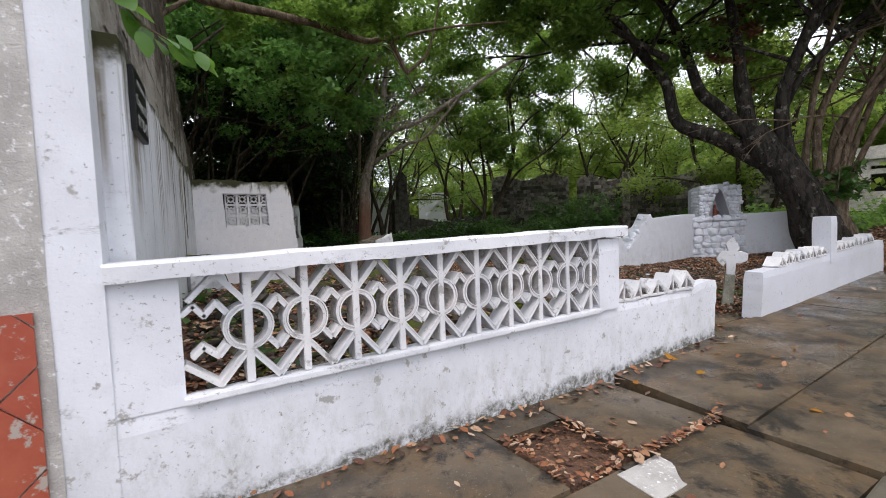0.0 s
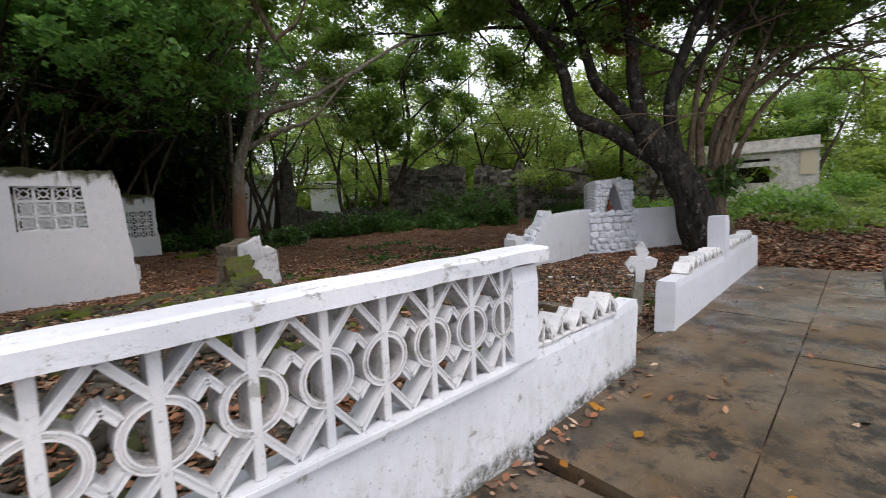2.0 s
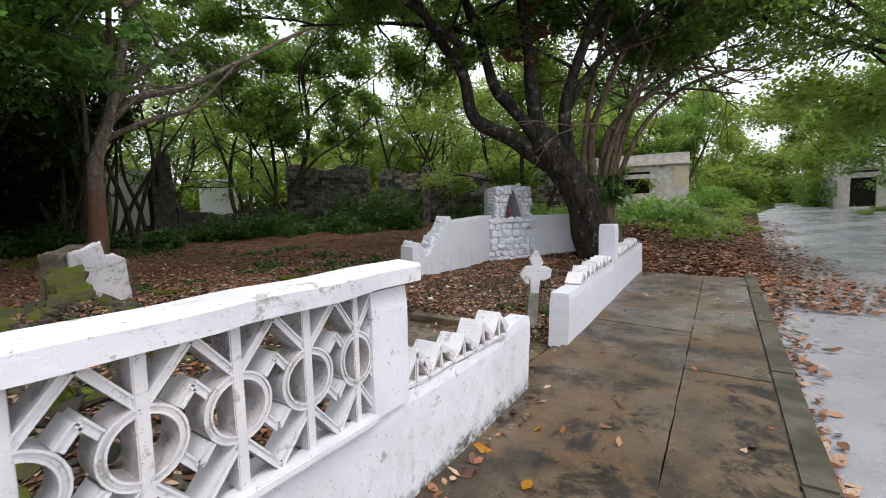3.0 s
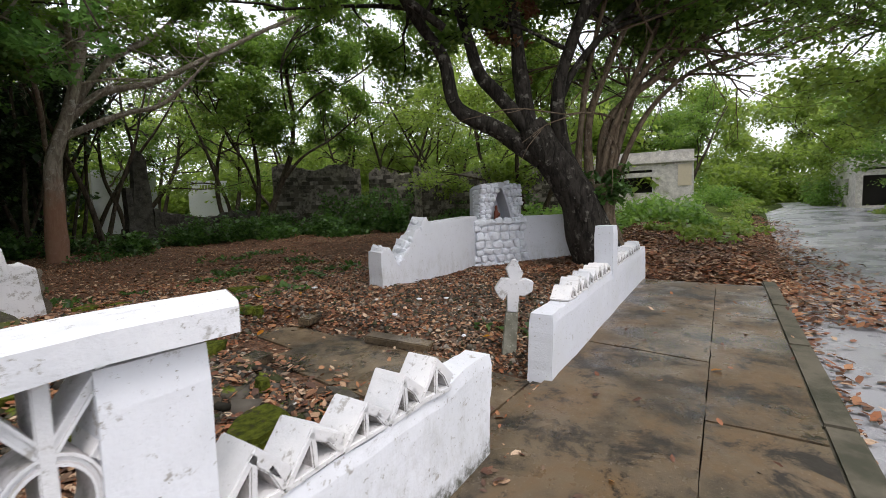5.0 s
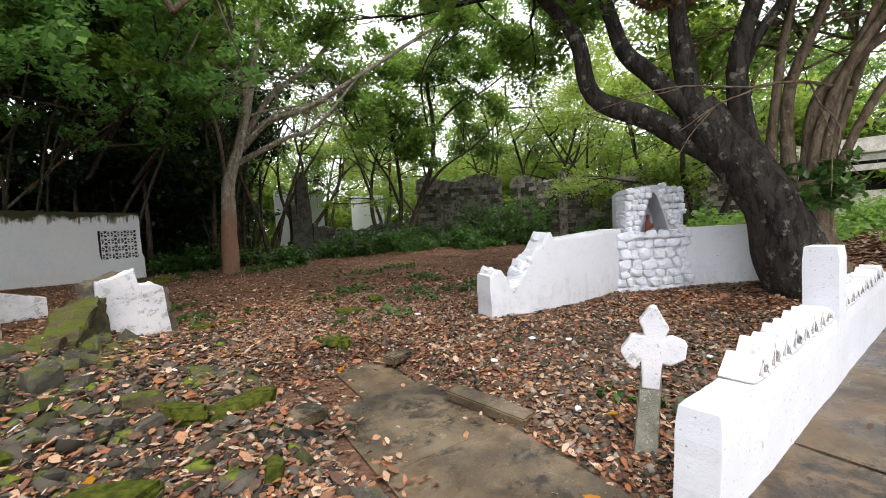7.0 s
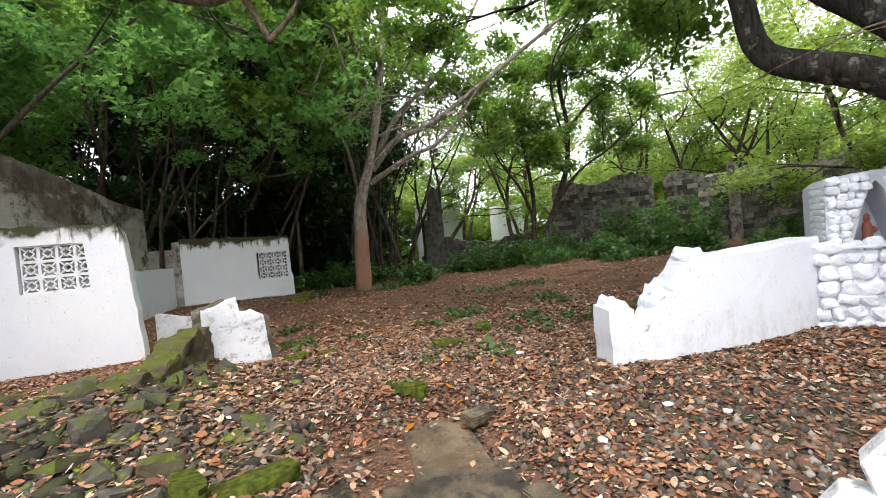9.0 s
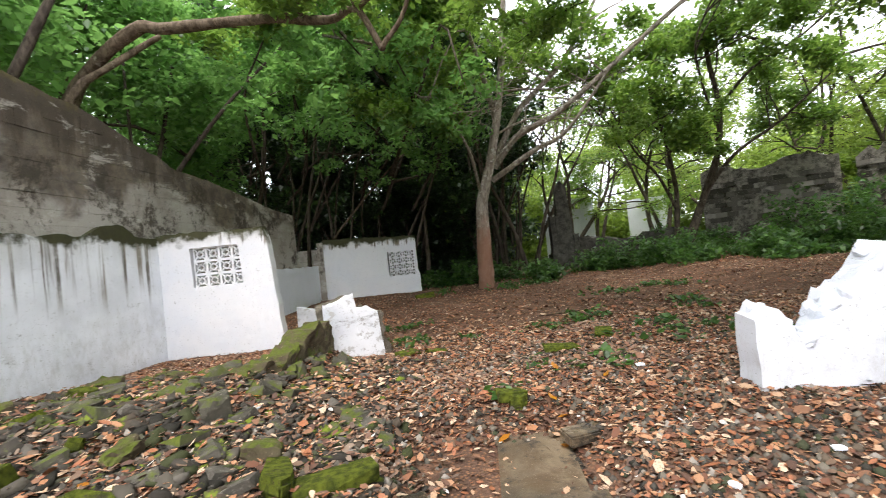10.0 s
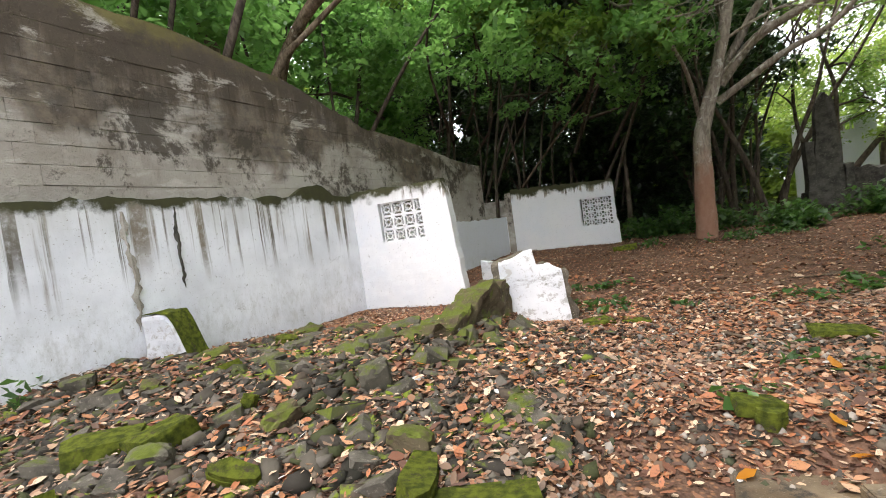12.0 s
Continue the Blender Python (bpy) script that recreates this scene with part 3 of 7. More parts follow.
def ground_z(x, y):
    """Height of the bare ground."""
    h = 0.038 * min(max(y - 2.5, 0), 6.0) + 0.017 * min(max(y - 8.5, 0), 14)
    h += 0.48 * bump2(x, y, 2.0, 5.9, 2.3 if x < 2 else 1.7, 1.8) * soft_step(y, 2.6, 4.2)
    h += 0.16 * bump2(x, y, 0.0, 5.4, 0.8, 1.2)
    t = min(1, max(0, ((x - 3.3) * 0.45 + (y - 7.0) * 2.1) / (0.45 ** 2 + 2.1 ** 2)))
    h += 0.2 * math.exp(-((x - 3.3 - 0.45 * t) ** 2 + (y - 7.0 - 2.1 * t) ** 2) / 0.12) * (1 if 0 < t < 1 else 0.8)
    h += 0.10 * bump2(x, y, 8.5, 6.3, 1.6, 1.0)
    h += 0.018 * min(max(x - 3.1, 0), 9.5) * soft_step(y, 2.4, 3.0) * (1 - soft_step(y, 7, 13)) + 0.15 * bump2(x, y, 12.4, 4.0, 1.2, 1.0)
    h = h * soft_step(y, 2.45, 2.9) + rise(x) * soft_step(y, -60, -5)
    verge = soft_step(x, 11.9, 13.6) * soft_step(y, 0.1, 1.4)
    h += verge * (0.22 + 0.3 * bump2(x, y, 18.5, 3.4, 3.5, 1.4))
    h += 0.035 * rnoise(x, y, 0, 0.9) * soft_step(y, 2.6, 3.5) + 0.02 * rnoise(x, y, 2, 3.1) * soft_step(y, 2.6, 3.2)
    h -= 0.26 * (1 - soft_step(y, 2.4 + 0.04 * max(0, x - 3), 2.66 + 0.04 * max(0, x - 3))) * (1 - soft_step(x, 11.8, 12.6)) + 0.22 * (1 - soft_step(y, 0.2, 0.8)) * soft_step(x, 11.8, 12.6)
    slab = soft_step(x, 4.95, 5.3) * (1 - soft_step(x, 6.55, 6.85)) * (1 - soft_step(y, 6.3, 6.7))
    h += (0.005 + 0.012 * (y - 2.5) - h) * slab if y > 2.6 else -0.05 * slab
    return h


def axis_steps(lo, hi, cell, far):
    inner = list(np.arange(lo, hi + cell / 2, cell))
    out, step, v = [], cell, hi
    while v < far:
        step *= 1.35
        v += step
        out.append(v)
    low, step, v = [], cell, lo
    while v > -far:
        step *= 1.35
        v -= step
        low.append(v)
    return low[::-1] + inner + out


gx, gy = axis_steps(-3, 17, 0.14, 600), axis_steps(-1.0, 22, 0.14, 600)
gv = [(x, y, ground_z(x, y)) for x in gx for y in gy]
ny_ = len(gy)
gq = [(i * ny_ + j, (i + 1) * ny_ + j, (i + 1) * ny_ + j + 1, i * ny_ + j + 1) for i in range(len(gx) - 1) for j in range(ny_ - 1)]
tagged(array_object("ground", gv, gq, M_GROUND, True), "dark leaf-mould soil of the overgrown yard", "ground", kind="structure")

# road: a sheet with the same climb, its edge wandering
rv, rq = [], []
rxs = [-40, -20, -10] + list(np.arange(-6, 30, 1.0)) + list(np.arange(30, 120, 5.0))
for x in rxs:
    edge = 0.36 + 0.042 * min(max(0, x - 3), 10) + 0.12 * rnoise(x, 0.3, 0, 0.7) + 0.5 * soft_step(x, 13, 16) * (0.2 + rnoise(x, 4, 1, 0.35)) - 2.0 * soft_step(x, 30, 46)
    wide = 9 - 5.2 * soft_step(x, 36, 52)
    for k in range(6):
        y = edge - wide * k / 5
        rv.append((x, y, -0.15 + rise(x) * 1.0 + 0.03 * soft_step(k, 0, 2)))
for i in range(len(rxs) - 1):
    for k in range(5):
        a = i * 6 + k
        rq.append((a, a + 1, a + 7, a + 6))
tagged(array_object("road", rv, rq, M_ROAD, True), "pale worn asphalt road strewn with leaves", "road", kind="structure")

pavement = thing("pavement", (0, 0, 0), "cracked wet concrete pavement with brown stains", "pavement", kind="structure")


def slab(x0, x1, y0, y1, z, seed, skew=0.0, mat=None, name="paving_slab", parent=None, thick=0.12, slope=0.0, turned=False):
    """A cast slab with slightly worn edges and a faintly uneven top."""
    nx = max(2, int((x1 - x0) / 0.25))
    nyy = max(2, int((y1 - y0) / 0.25))
    bm = bmesh.new()
    top = []
    for i in range(nx + 1):
        row = []
        for j in range(nyy + 1):
            x, y = x0 + (x1 - x0) * i / nx, y0 + (y1 - y0) * j / nyy
            e = i in (0, nx) or j in (0, nyy)
            x += skew * (y - y0) + (0.012 * rnoise(y * 3, seed, 1) if i in (0, nx) else 0)
            y += 0.012 * rnoise(x * 3, seed, 2) if j in (0, nyy) else 0
            dz = 0.018 * (x - 3.1) if turned else 0.0
            y += 0.042 * (x - 3.1) if turned else 0.0
            row.append(bm.verts.new((x, y, z + dz + slope * (y - y0) + 0.006 * rnoise(x, y, seed, 1.7) - (0.008 if e else 0))))
        top.append(row)
    for i in range(nx):
        for j in range(nyy):
            bm.faces.new((top[i][j], top[i + 1][j], top[i + 1][j + 1], top[i][j + 1]))
    rim = [top[i][0] for i in range(nx + 1)] + [top[nx][j] for j in range(1, nyy + 1)] + [top[i][nyy] for i in range(nx - 1, -1, -1)] + [top[0][j] for j in range(nyy - 1, 0, -1)]
    low = [bm.verts.new((v.co.x, v.co.y, v.co.z - thick)) for v in rim]
    for k in range(len(rim)):
        m = (k + 1) % len(rim)
        bm.faces.new((rim[m], rim[k], low[k], low[m]))
    return part(name, bm, mat or M_PAVE, parent or pavement)


slab(-7.0, -2.6, 1.4, 2.42, -0.03, 1)
slab(-2.59, 1.67, 1.4, 2.42, -0.03, 2)
slab(1.68, 2.28, 2.06, 2.42, -0.03, 3)
slab(2.29, 3.14, 1.42, 2.42, -0.03, 4)
slab(-7.0, -1.5, 0.52, 1.39, -0.05, 5)
slab(-1.49, 2.08, 0.52, 1.39, -0.05, 6)
slab(2.1, 3.12, 0.52, 1.40, -0.045, 7)
slab(1.98, 2.36, 1.08, 1.36, -0.041, 14, 0.1, M_CEMENT, thick=0.01)
slab(3.16, 7.55, 1.19, 2.44, 0.0, 8, 0.12, turned=True)
slab(7.58, 11.85, 1.19, 2.44, 0.0, 9, 0.12, turned=True)
slab(3.14, 6.3, 0.5, 1.182, -0.010, 10, turned=True)
slab(6.32, 9.6, 0.5, 1.182, -0.008, 11, turned=True)
slab(9.62, 11.95, 0.5, 1.182, -0.008, 12, turned=True)
slab(5.17, 6.40, 2.52, 2.68, 0.035, 13)
kerb = thing("kerb", (0, 0, 0), "algae-covered concrete kerb along the pavement", "kerb", kind="structure")
for k in range(10):
    bm = bmesh.new()
    kx = -7 + k * 1.95
    box(bm, kx, kx + 1.93, 0.29, 0.497, -0.25, -0.022 + 0.006 * rnoise(k, 3, 1), 0.02)
    for v in bm.verts:
        far = max(0.0, v.co.x - 3.1)
        v.co.y += 0.042 * far
        v.co.z += 0.018 * far
    part("kerb_stone", bm, M_KERB, kerb)

garden_path = thing("garden_path", (5.7, 4.4, 0), "broken dark concrete path leading through the gap", "path", kind="structure")
for k, (x0, x1, y0, y1) in enumerate(((5.24, 6.38, 2.70, 4.10), (5.36, 6.46, 4.12, 5.35), (5.86, 6.46, 5.37, 6.35))):
    b = slab(x0 - garden_path.location.x, x1 - garden_path.location.x, y0 - 4.4, y1 - 4.4, 0.035 + 0.012 * (y0 - 2.5), 20 + k, 0.09, M_PATH, "path_slab", garden_path, 0.1, 0.02)

# ---- front wall with pierced blocks ----


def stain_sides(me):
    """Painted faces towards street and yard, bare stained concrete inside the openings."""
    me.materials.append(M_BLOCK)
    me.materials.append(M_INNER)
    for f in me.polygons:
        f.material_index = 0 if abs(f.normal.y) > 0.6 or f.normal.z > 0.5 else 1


def pierced_block(w, h, d):
    """Ring with a bar through it, a star of struts above and below, and a zigzag link to either side."""
    bm = bmesh.new()
    t = 0.032
    box(bm, -0.022, 0.022, -d / 2, d / 2, -h / 2, h / 2, 0.004)
    r, n = 0.133, 28
    section = ((r, -d / 2), (r - t * 0.26, -d / 2), (r - t * 0.36, -d / 2 + 0.008), (r - t * 0.64, -d / 2 + 0.008), (r - t * 0.74, -d / 2), (r - t, -d / 2), (r - t, d / 2), (r, d / 2))
    ring = []
    for k in range(n):
        a = 2 * math.pi * k / n
        ring.append([bm.verts.new((rr * math.cos(a), yy, rr * math.sin(a))) for rr, yy in section])
    for k in range(n):
        p, q = ring[k], ring[(k + 1) % n]
        for i in range(8):
            j = (i + 1) % 8
            bm.faces.new((p[i], p[j], q[j], q[i]))

    def strut(x0, z0, x1, z1):
        a = math.atan2(z1 - z0, x1 - x0)
        length = math.hypot(x1 - x0, z1 - z0)
        m = Matrix.Translation(((x0 + x1) / 2, 0, (z0 + z1) / 2)) @ Matrix.Rotation(-a, 4, "Y")
        box(bm, -length / 2, length / 2, -d / 2 + 0.009, d / 2 - 0.004, -t / 2, t / 2, 0, m)
        for e in (-1, 1):
            box(bm, -length / 2, length / 2, -d / 2 + 0.002, -d / 2 + 0.012, e * t * 0.38 - t * 0.13, e * t * 0.38 + t * 0.13, 0, m)

    for sz in (1, -1):
        for sx in (1, -1):
            strut(0, sz * (r - 0.01), sx * w / 2, sz * h / 2 * 0.97)
    # zigzag links: they rise on one side and fall on the other, so that the neighbours meet
    strut(r * 0.8, -0.085, w / 2, -0.145)
    strut(-r * 0.8, 0.085, -w / 2, 0.145)
    strut(-r * 0.8, -0.085, -w / 2, -0.145)
    strut(r * 0.8, 0.085, w / 2, 0.145)
    return bm


front_wall = thing("front_wall", (1.5, 2.4, 0), "low whitewashed front wall with a pierced block panel", "wall", kind="structure")
FY = 2.355
o = Vector((1.5, 2.4, 0))


def base_top(s):
    return 0.55 + 0.022 * s


w = grid_wall("wall_base", straight(-0.40, FY + 0.005, 3.34, FY + 0.02), 3.74, 0.2, -0.2, base_top, M_WHITE, origin=tuple(o))
under(w, front_wall)
w.location = (0, 0, 0)
for nm, a, b, z0, z1, y0 in (("end_pier", -0.40, -0.095, 0.55, 1.225, 0.0), ("post", 3.10, 3.37, 0.61, 1.248, -0.012)):
    w = grid_wall(nm, straight(a, FY + 0.008 + y0, b, FY + 0.008 + y0), b - a, 0.2 - y0, z0, lambda s: z1, M_WHITE, origin=tuple(o))
    under(w, front_wall)
    w.location = (0, 0, 0)
bm = bmesh.new()
segs = 34
rows = []
for i in range(segs + 1):
    s = i / segs
    x = -0.40 + 3.845 * s
    zt = 1.312 + 0.05 * s + 0.006 * rnoise(x, 1, 1, 3)
    dz = 0.094 + 0.012 * rnoise(x, 5, 2, 4)
    y0, y1 = FY - 0.045 + 0.006 * rnoise(x, 2, 2, 5), FY + 0.20
    sec = ((y0, zt - dz), (y0 - 0.003, zt - 0.014), (y0 + 0.014, zt), (y1 - 0.014, zt), (y1, zt - 0.014), (y1, zt - dz))
    rows.append([bm.verts.new((x + 0.4 * (y - y0) * soft_step(s, 0.9, 1.0) - o.x, y - o.y, z)) for y, z in sec])
for i in range(segs):
    for k in range(6):
        m = (k + 1) % 6
        bm.faces.new((rows[i][k], rows[i][m], rows[i + 1][m], rows[i + 1][k]))
bm.faces.new(rows[0][::-1])
bm.faces.new(rows[-1])
bmesh.ops.recalc_face_normals(bm, faces=bm.faces)
part("coping", bm, M_CAP, front_wall, "chipped and mildewed white coping")
bm = bmesh.new()
box(bm, -0.095 - o.x, 3.11 - o.x, FY - 0.03 - o.y, FY + 0.06 - o.y, 0.578, 0.618, 0.006, Matrix.Rotation(radians(-0.8), 4, "Y"))
part("sill", bm, M_CAP, front_wall)
blk = pierced_block(0.312, 0.63, 0.13)
blk_mesh = bpy.data.meshes.new("pierced_block")
blk.to_mesh(blk_mesh)
blk.free()
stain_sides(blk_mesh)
for k in range(10):
    b = new("pierced_block", blk_mesh)
    b.parent = front_wall
    b.matrix_local = pose(0.226 + 0.312 * k - o.x + (-0.03 if k == 9 else 0), FY + 0.075 - o.y, 0.92 + 0.0035 * k, 0, random.uniform(-0.6, 0.6), 0)
    if k == 9:
        b.scale.x = 0.8
# the first block lost its ring: bent links and two struts are left in the opening
bm = bmesh.new()
for x0, z0, x1, z1 in ((0.07, -0.145, 0.0, -0.085), (0.0, -0.085, -0.05, -0.13), (0.07, 0.145, 0.01, 0.08), (0.01, 0.08, -0.04, 0.14), (-0.04, 0.14, -0.09, 0.10), (0.07, 0.3, -0.06, 0.17), (0.07, -0.3, -0.09, -0.17)):
    turn = Matrix.Translation(((x0 + x1) / 2, 0, (z0 + z1) / 2)) @ Matrix.Rotation(-math.atan2(z1 - z0, x1 - x0), 4, "Y")
    half = math.hypot(x1 - x0, z1 - z0) / 2 + 0.008
    box(bm, -half, half, -0.06, 0.06, -0.014, 0.014, 0.003, turn)
b = part("broken_pierced_block", bm, M_BLOCK, front_wall)
b.location = (-o.x, FY + 0.075 - o.y, 0.92)

# low stretch with broken blocks
low_wall = thing("low_wall", (4.2, 2.4, 0), "low whitewashed wall with broken pierced blocks", "wall", kind="structure")


def low_end(z):
    return 0.03 * rnoise(0, 0, z, 4) + (0.03 if z > 0.45 else -0.015 * z)


w = grid_wall("wall_base", straight(3.34, FY + 0.03, 5.14, FY + 0.07), 1.80, 0.2, -0.2, lambda s: 0.63 + 0.0 * s + 0.05 * soft_step(s, 1.2, 1.6), M_WHITE, cell=0.07, rough=0.012, ragged=0.015, ends=(None, low_end))
under(w, low_wall)
w.matrix_parent_inverse = Matrix.Translation((-4.2, -2.4, 0))


def broken_block(wide, high, d=0.2):
    """The stump of a pierced block: little triangular cells, snapped off along the top."""
    bm = bmesh.new()
    t = 0.03

    def strut(x0, z0, x1, z1, tt=t):
        a = math.atan2(z1 - z0, x1 - x0)
        length = math.hypot(x1 - x0, z1 - z0) + tt * 0.6
        m = Matrix.Translation(((x0 + x1) / 2, 0, (z0 + z1) / 2)) @ Matrix.Rotation(-a, 4, "Y")
        box(bm, -length / 2, length / 2, -d / 2, d / 2, -tt / 2, tt / 2, 0.006, m)

    hw = wide / 2
    strut(-hw, 0, 0, high)
    strut(0, high, hw, high * 0.35, t * 1.7)
    strut(0, 0, 0, high * 0.95)
    strut(hw, 0, hw * 0.5, high * 0.62)
    strut(-hw, 0.0, hw, 0.0)
    return bm


def broken_row(parent, at, xs, y_of, z_of, seed):
    rng = random.Random(seed)
    meshes = []
    for k in range(4):
        bm = broken_block(rng.uniform(0.22, 0.27), rng.uniform(0.12, 0.165))
        me = bpy.data.meshes.new("broken_block")
        bm.to_mesh(me)
        bm.free()
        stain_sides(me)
        meshes.append(me)
    for i, x in enumerate(xs):
        b = new("broken_block", meshes[i % 4])
        b.parent = parent
        b.matrix_local = pose(x - at[0], y_of(x) - at[1], z_of(x) - at[2], 0, rng.uniform(-5, 5), rng.uniform(-3, 3))
        b.scale = (1, 1, rng.uniform(0.8, 1.15))


broken_row(low_wall, (4.2, 2.4, 0), [3.5, 3.76, 4.03, 4.3, 4.54], lambda x: FY + 0.145, lambda x: 0.65, 5)

# second stretch beyond the gap
wall2 = thing("boundary_wall", (9.2, 2.6, 0), "whitewashed boundary wall with a square pier", "wall", kind="structure")
P0, P1 = (6.46, 2.505), (12.2, 2.775)
w = grid_wall("wall_base", straight(*P0, *P1), 5.746, 0.23, -0.2, lambda s: 0.635 + 0.022 * s, M_BOUND, cell=0.09, rough=0.012, ragged=0.012, ends=(lambda z: -0.05 + 0.13 * z + 0.012 * rnoise(z, 1, 3, 5), None))
under(w, wall2)
w.matrix_parent_inverse = Matrix.Translation((-9.2, -2.6, 0))


def along2(s):
    k = s / 5.746
    return P0[0] + (P1[0] - P0[0]) * k, P0[1] + (P1[1] - P0[1]) * k


ax, ay = along2(2.58)
bx, by = along2(2.87)
w = grid_wall("pier", straight(ax, ay - 0.012, bx, by - 0.012), math.hypot(bx - ax, by - ay), 0.254, 0.55, lambda s: 1.315, M_BOUND, rough=0.006)
under(w, wall2)
w.matrix_parent_inverse = Matrix.Translation((-9.2, -2.6, 0))
broken_row(wall2, (9.2, 2.6, 0), [7.15 + 0.235 * k for k in range(8)] + [9.5 + 0.235 * k for k in range(9)], lambda x: 2.51 + (x - 6.39) * 0.046 + 0.105, lambda x: 0.645 + 0.024 * (x - 6.39), 9)

# flat grey disc on the wall end, in place of a small hole's shade
bm = bmesh.new()
bmesh.ops.create_icosphere(bm, subdivisions=2, radius=0.05, matrix=Matrix.Translation((6.47 - 9.2, 2.62 - 2.6, 0.42)) @ Matrix.Diagonal((0.12, 1.0, 1.15, 1)))
part("hole_disc", bm, M_CEMENT, wall2)

# ---- neighbouring house: facade, side wall, tall block wall ----
house = thing("house_facade", (-3.4, 2.5, 0), "neighbouring facade of bare render with a white corner strip", "building", kind="structure")
w = grid_wall("facade_wall", straight(-6.5, FY - 0.01, -0.6, FY - 0.01), 5.9, 0.3, -0.2, lambda s: 3.4, M_CEMENT, cell=0.18, rough=0.012)
under(w, house)
w.matrix_parent_inverse = Matrix.Translation((3.4, -2.5, 0))
w = grid_wall("corner_strip", straight(-0.68, FY - 0.004, -0.396, FY - 0.004), 0.284, 0.32, -0.2, lambda s: 3.4, M_WHITE, cell=0.08, rough=0.008, ends=(lambda z: 0.03 * rnoise(z, 4, 1, 3), None))
under(w, house)
w.matrix_parent_inverse = Matrix.Translation((3.4, -2.5, 0))
# diagonal red tiles on the plinth, cut to its edges
TS = 0.33
rot = Matrix.Rotation(radians(45), 2)
for i in range(-14, 15):
    for j in range(-14, 15):
        bm = bmesh.new()
        c = rot @ Vector((i * TS, j * TS))
        cx, cz = -2.2 + c.x, 0.5 + c.y
        if not (-3.2 < cx < -0.5 and -0.2 < cz < 1.3):
            bm.free()
            continue
        vs = [rot @ Vector((sx * (TS / 2 - 0.004), sz * (TS / 2 - 0.004))) for sx, sz in ((-1, -1), (1, -1), (1, 1), (-1, 1))]
        f = bm.faces.new([bm.verts.new((cx + v.x, 0, cz + v.y)) for v in vs])
        for co, no in (((-0.655, 0, 0), (1, 0, 0)), ((-3.0, 0, 0), (-1, 0, 0)), ((0, 0, 1.12), (0, 0, 1)), ((0, 0, -0.15), (0, 0, -1))):
            bmesh.ops.bisect_plane(bm, geom=bm.verts[:] + bm.edges[:] + bm.faces[:], plane_co=co, plane_no=no, clear_outer=True)
        if not bm.faces:
            bm.free()
            continue
        r = bmesh.ops.extrude_face_region(bm, geom=bm.faces[:])
        bmesh.ops.translate(bm, verts=[v for v in r["geom"] if isinstance(v, bmesh.types.BMVert)], vec=(0, -0.014, 0))
        bmesh.ops.recalc_face_normals(bm, faces=bm.faces)
        t = part("tile", bm, M_TILE, house)
        t.location = (3.4, FY - 0.016 - 2.5, 0)


def side_x(y):
    return -0.29 + 0.076 * (y - 2.5)


side_dir = Vector((0.076, 1.0)).normalized()


def side_path(off):
    """Runs from the front to the back along the yard's side; the back of the wall lies outside the yard."""
    return lambda s: (side_x(2.63) + side_dir.x * s - off * side_dir.y, 2.63 + side_dir.y * s + off * side_dir.x, -side_dir.y, side_dir.x)


def white_top(s):
    y = 2.63 + s
    return 2.5 + 0.06 * soft_step(y, 4, 7) + 0.2 * soft_step(y, 9.2, 9.7) * (1 - soft_step(y, 10.0, 10.4))


side_wall = tagged(grid_wall("wall_side", side_path(0.0), 8.25, 0.16, -0.2, white_top, M_SIDE, cell=0.12, rough=0.007, ragged=0.05), "tall whitewashed side wall with black rain streaks and mossy rim", "wall", kind="structure")


far_side = grid_wall("low_white_wall", side_path(0.02), 8.2, 0.1, -0.2, lambda s: 1.85 - 0.1 * soft_step(s, 3, 6), M_WHITE2, cell=0.15, rough=0.008, ragged=0.05)
far_side.location = (side_dir.x * 8.36, side_dir.y * 8.36, 0)
tagged(far_side, "low whitewashed wall along the foot of the block wall", "wall", kind="structure")


def grey_top(s):
    y = 2.63 + s
    return 4.92 - 0.25 * soft_step(y, 7.5, 9.3) - 0.42 * soft_step(y, 9.3, 11.2) - 0.2 * soft_step(y, 11.2, 11.6) - 0.48 * soft_step(y, 11.6, 17.5)


grey_wall = thing("wall_tall", (0, 10, 0), "tall weathered block wall stained black and grey", "wall", kind="structure")
w = grid_wall("wall_core", side_path(0.14), 15.0, 0.25, -0.2, grey_top, M_GREY, cell=0.2, rough=0.02, ragged=0.03)
under(w, grey_wall)
w.matrix_parent_inverse = Matrix.Translation((0, -10, 0))
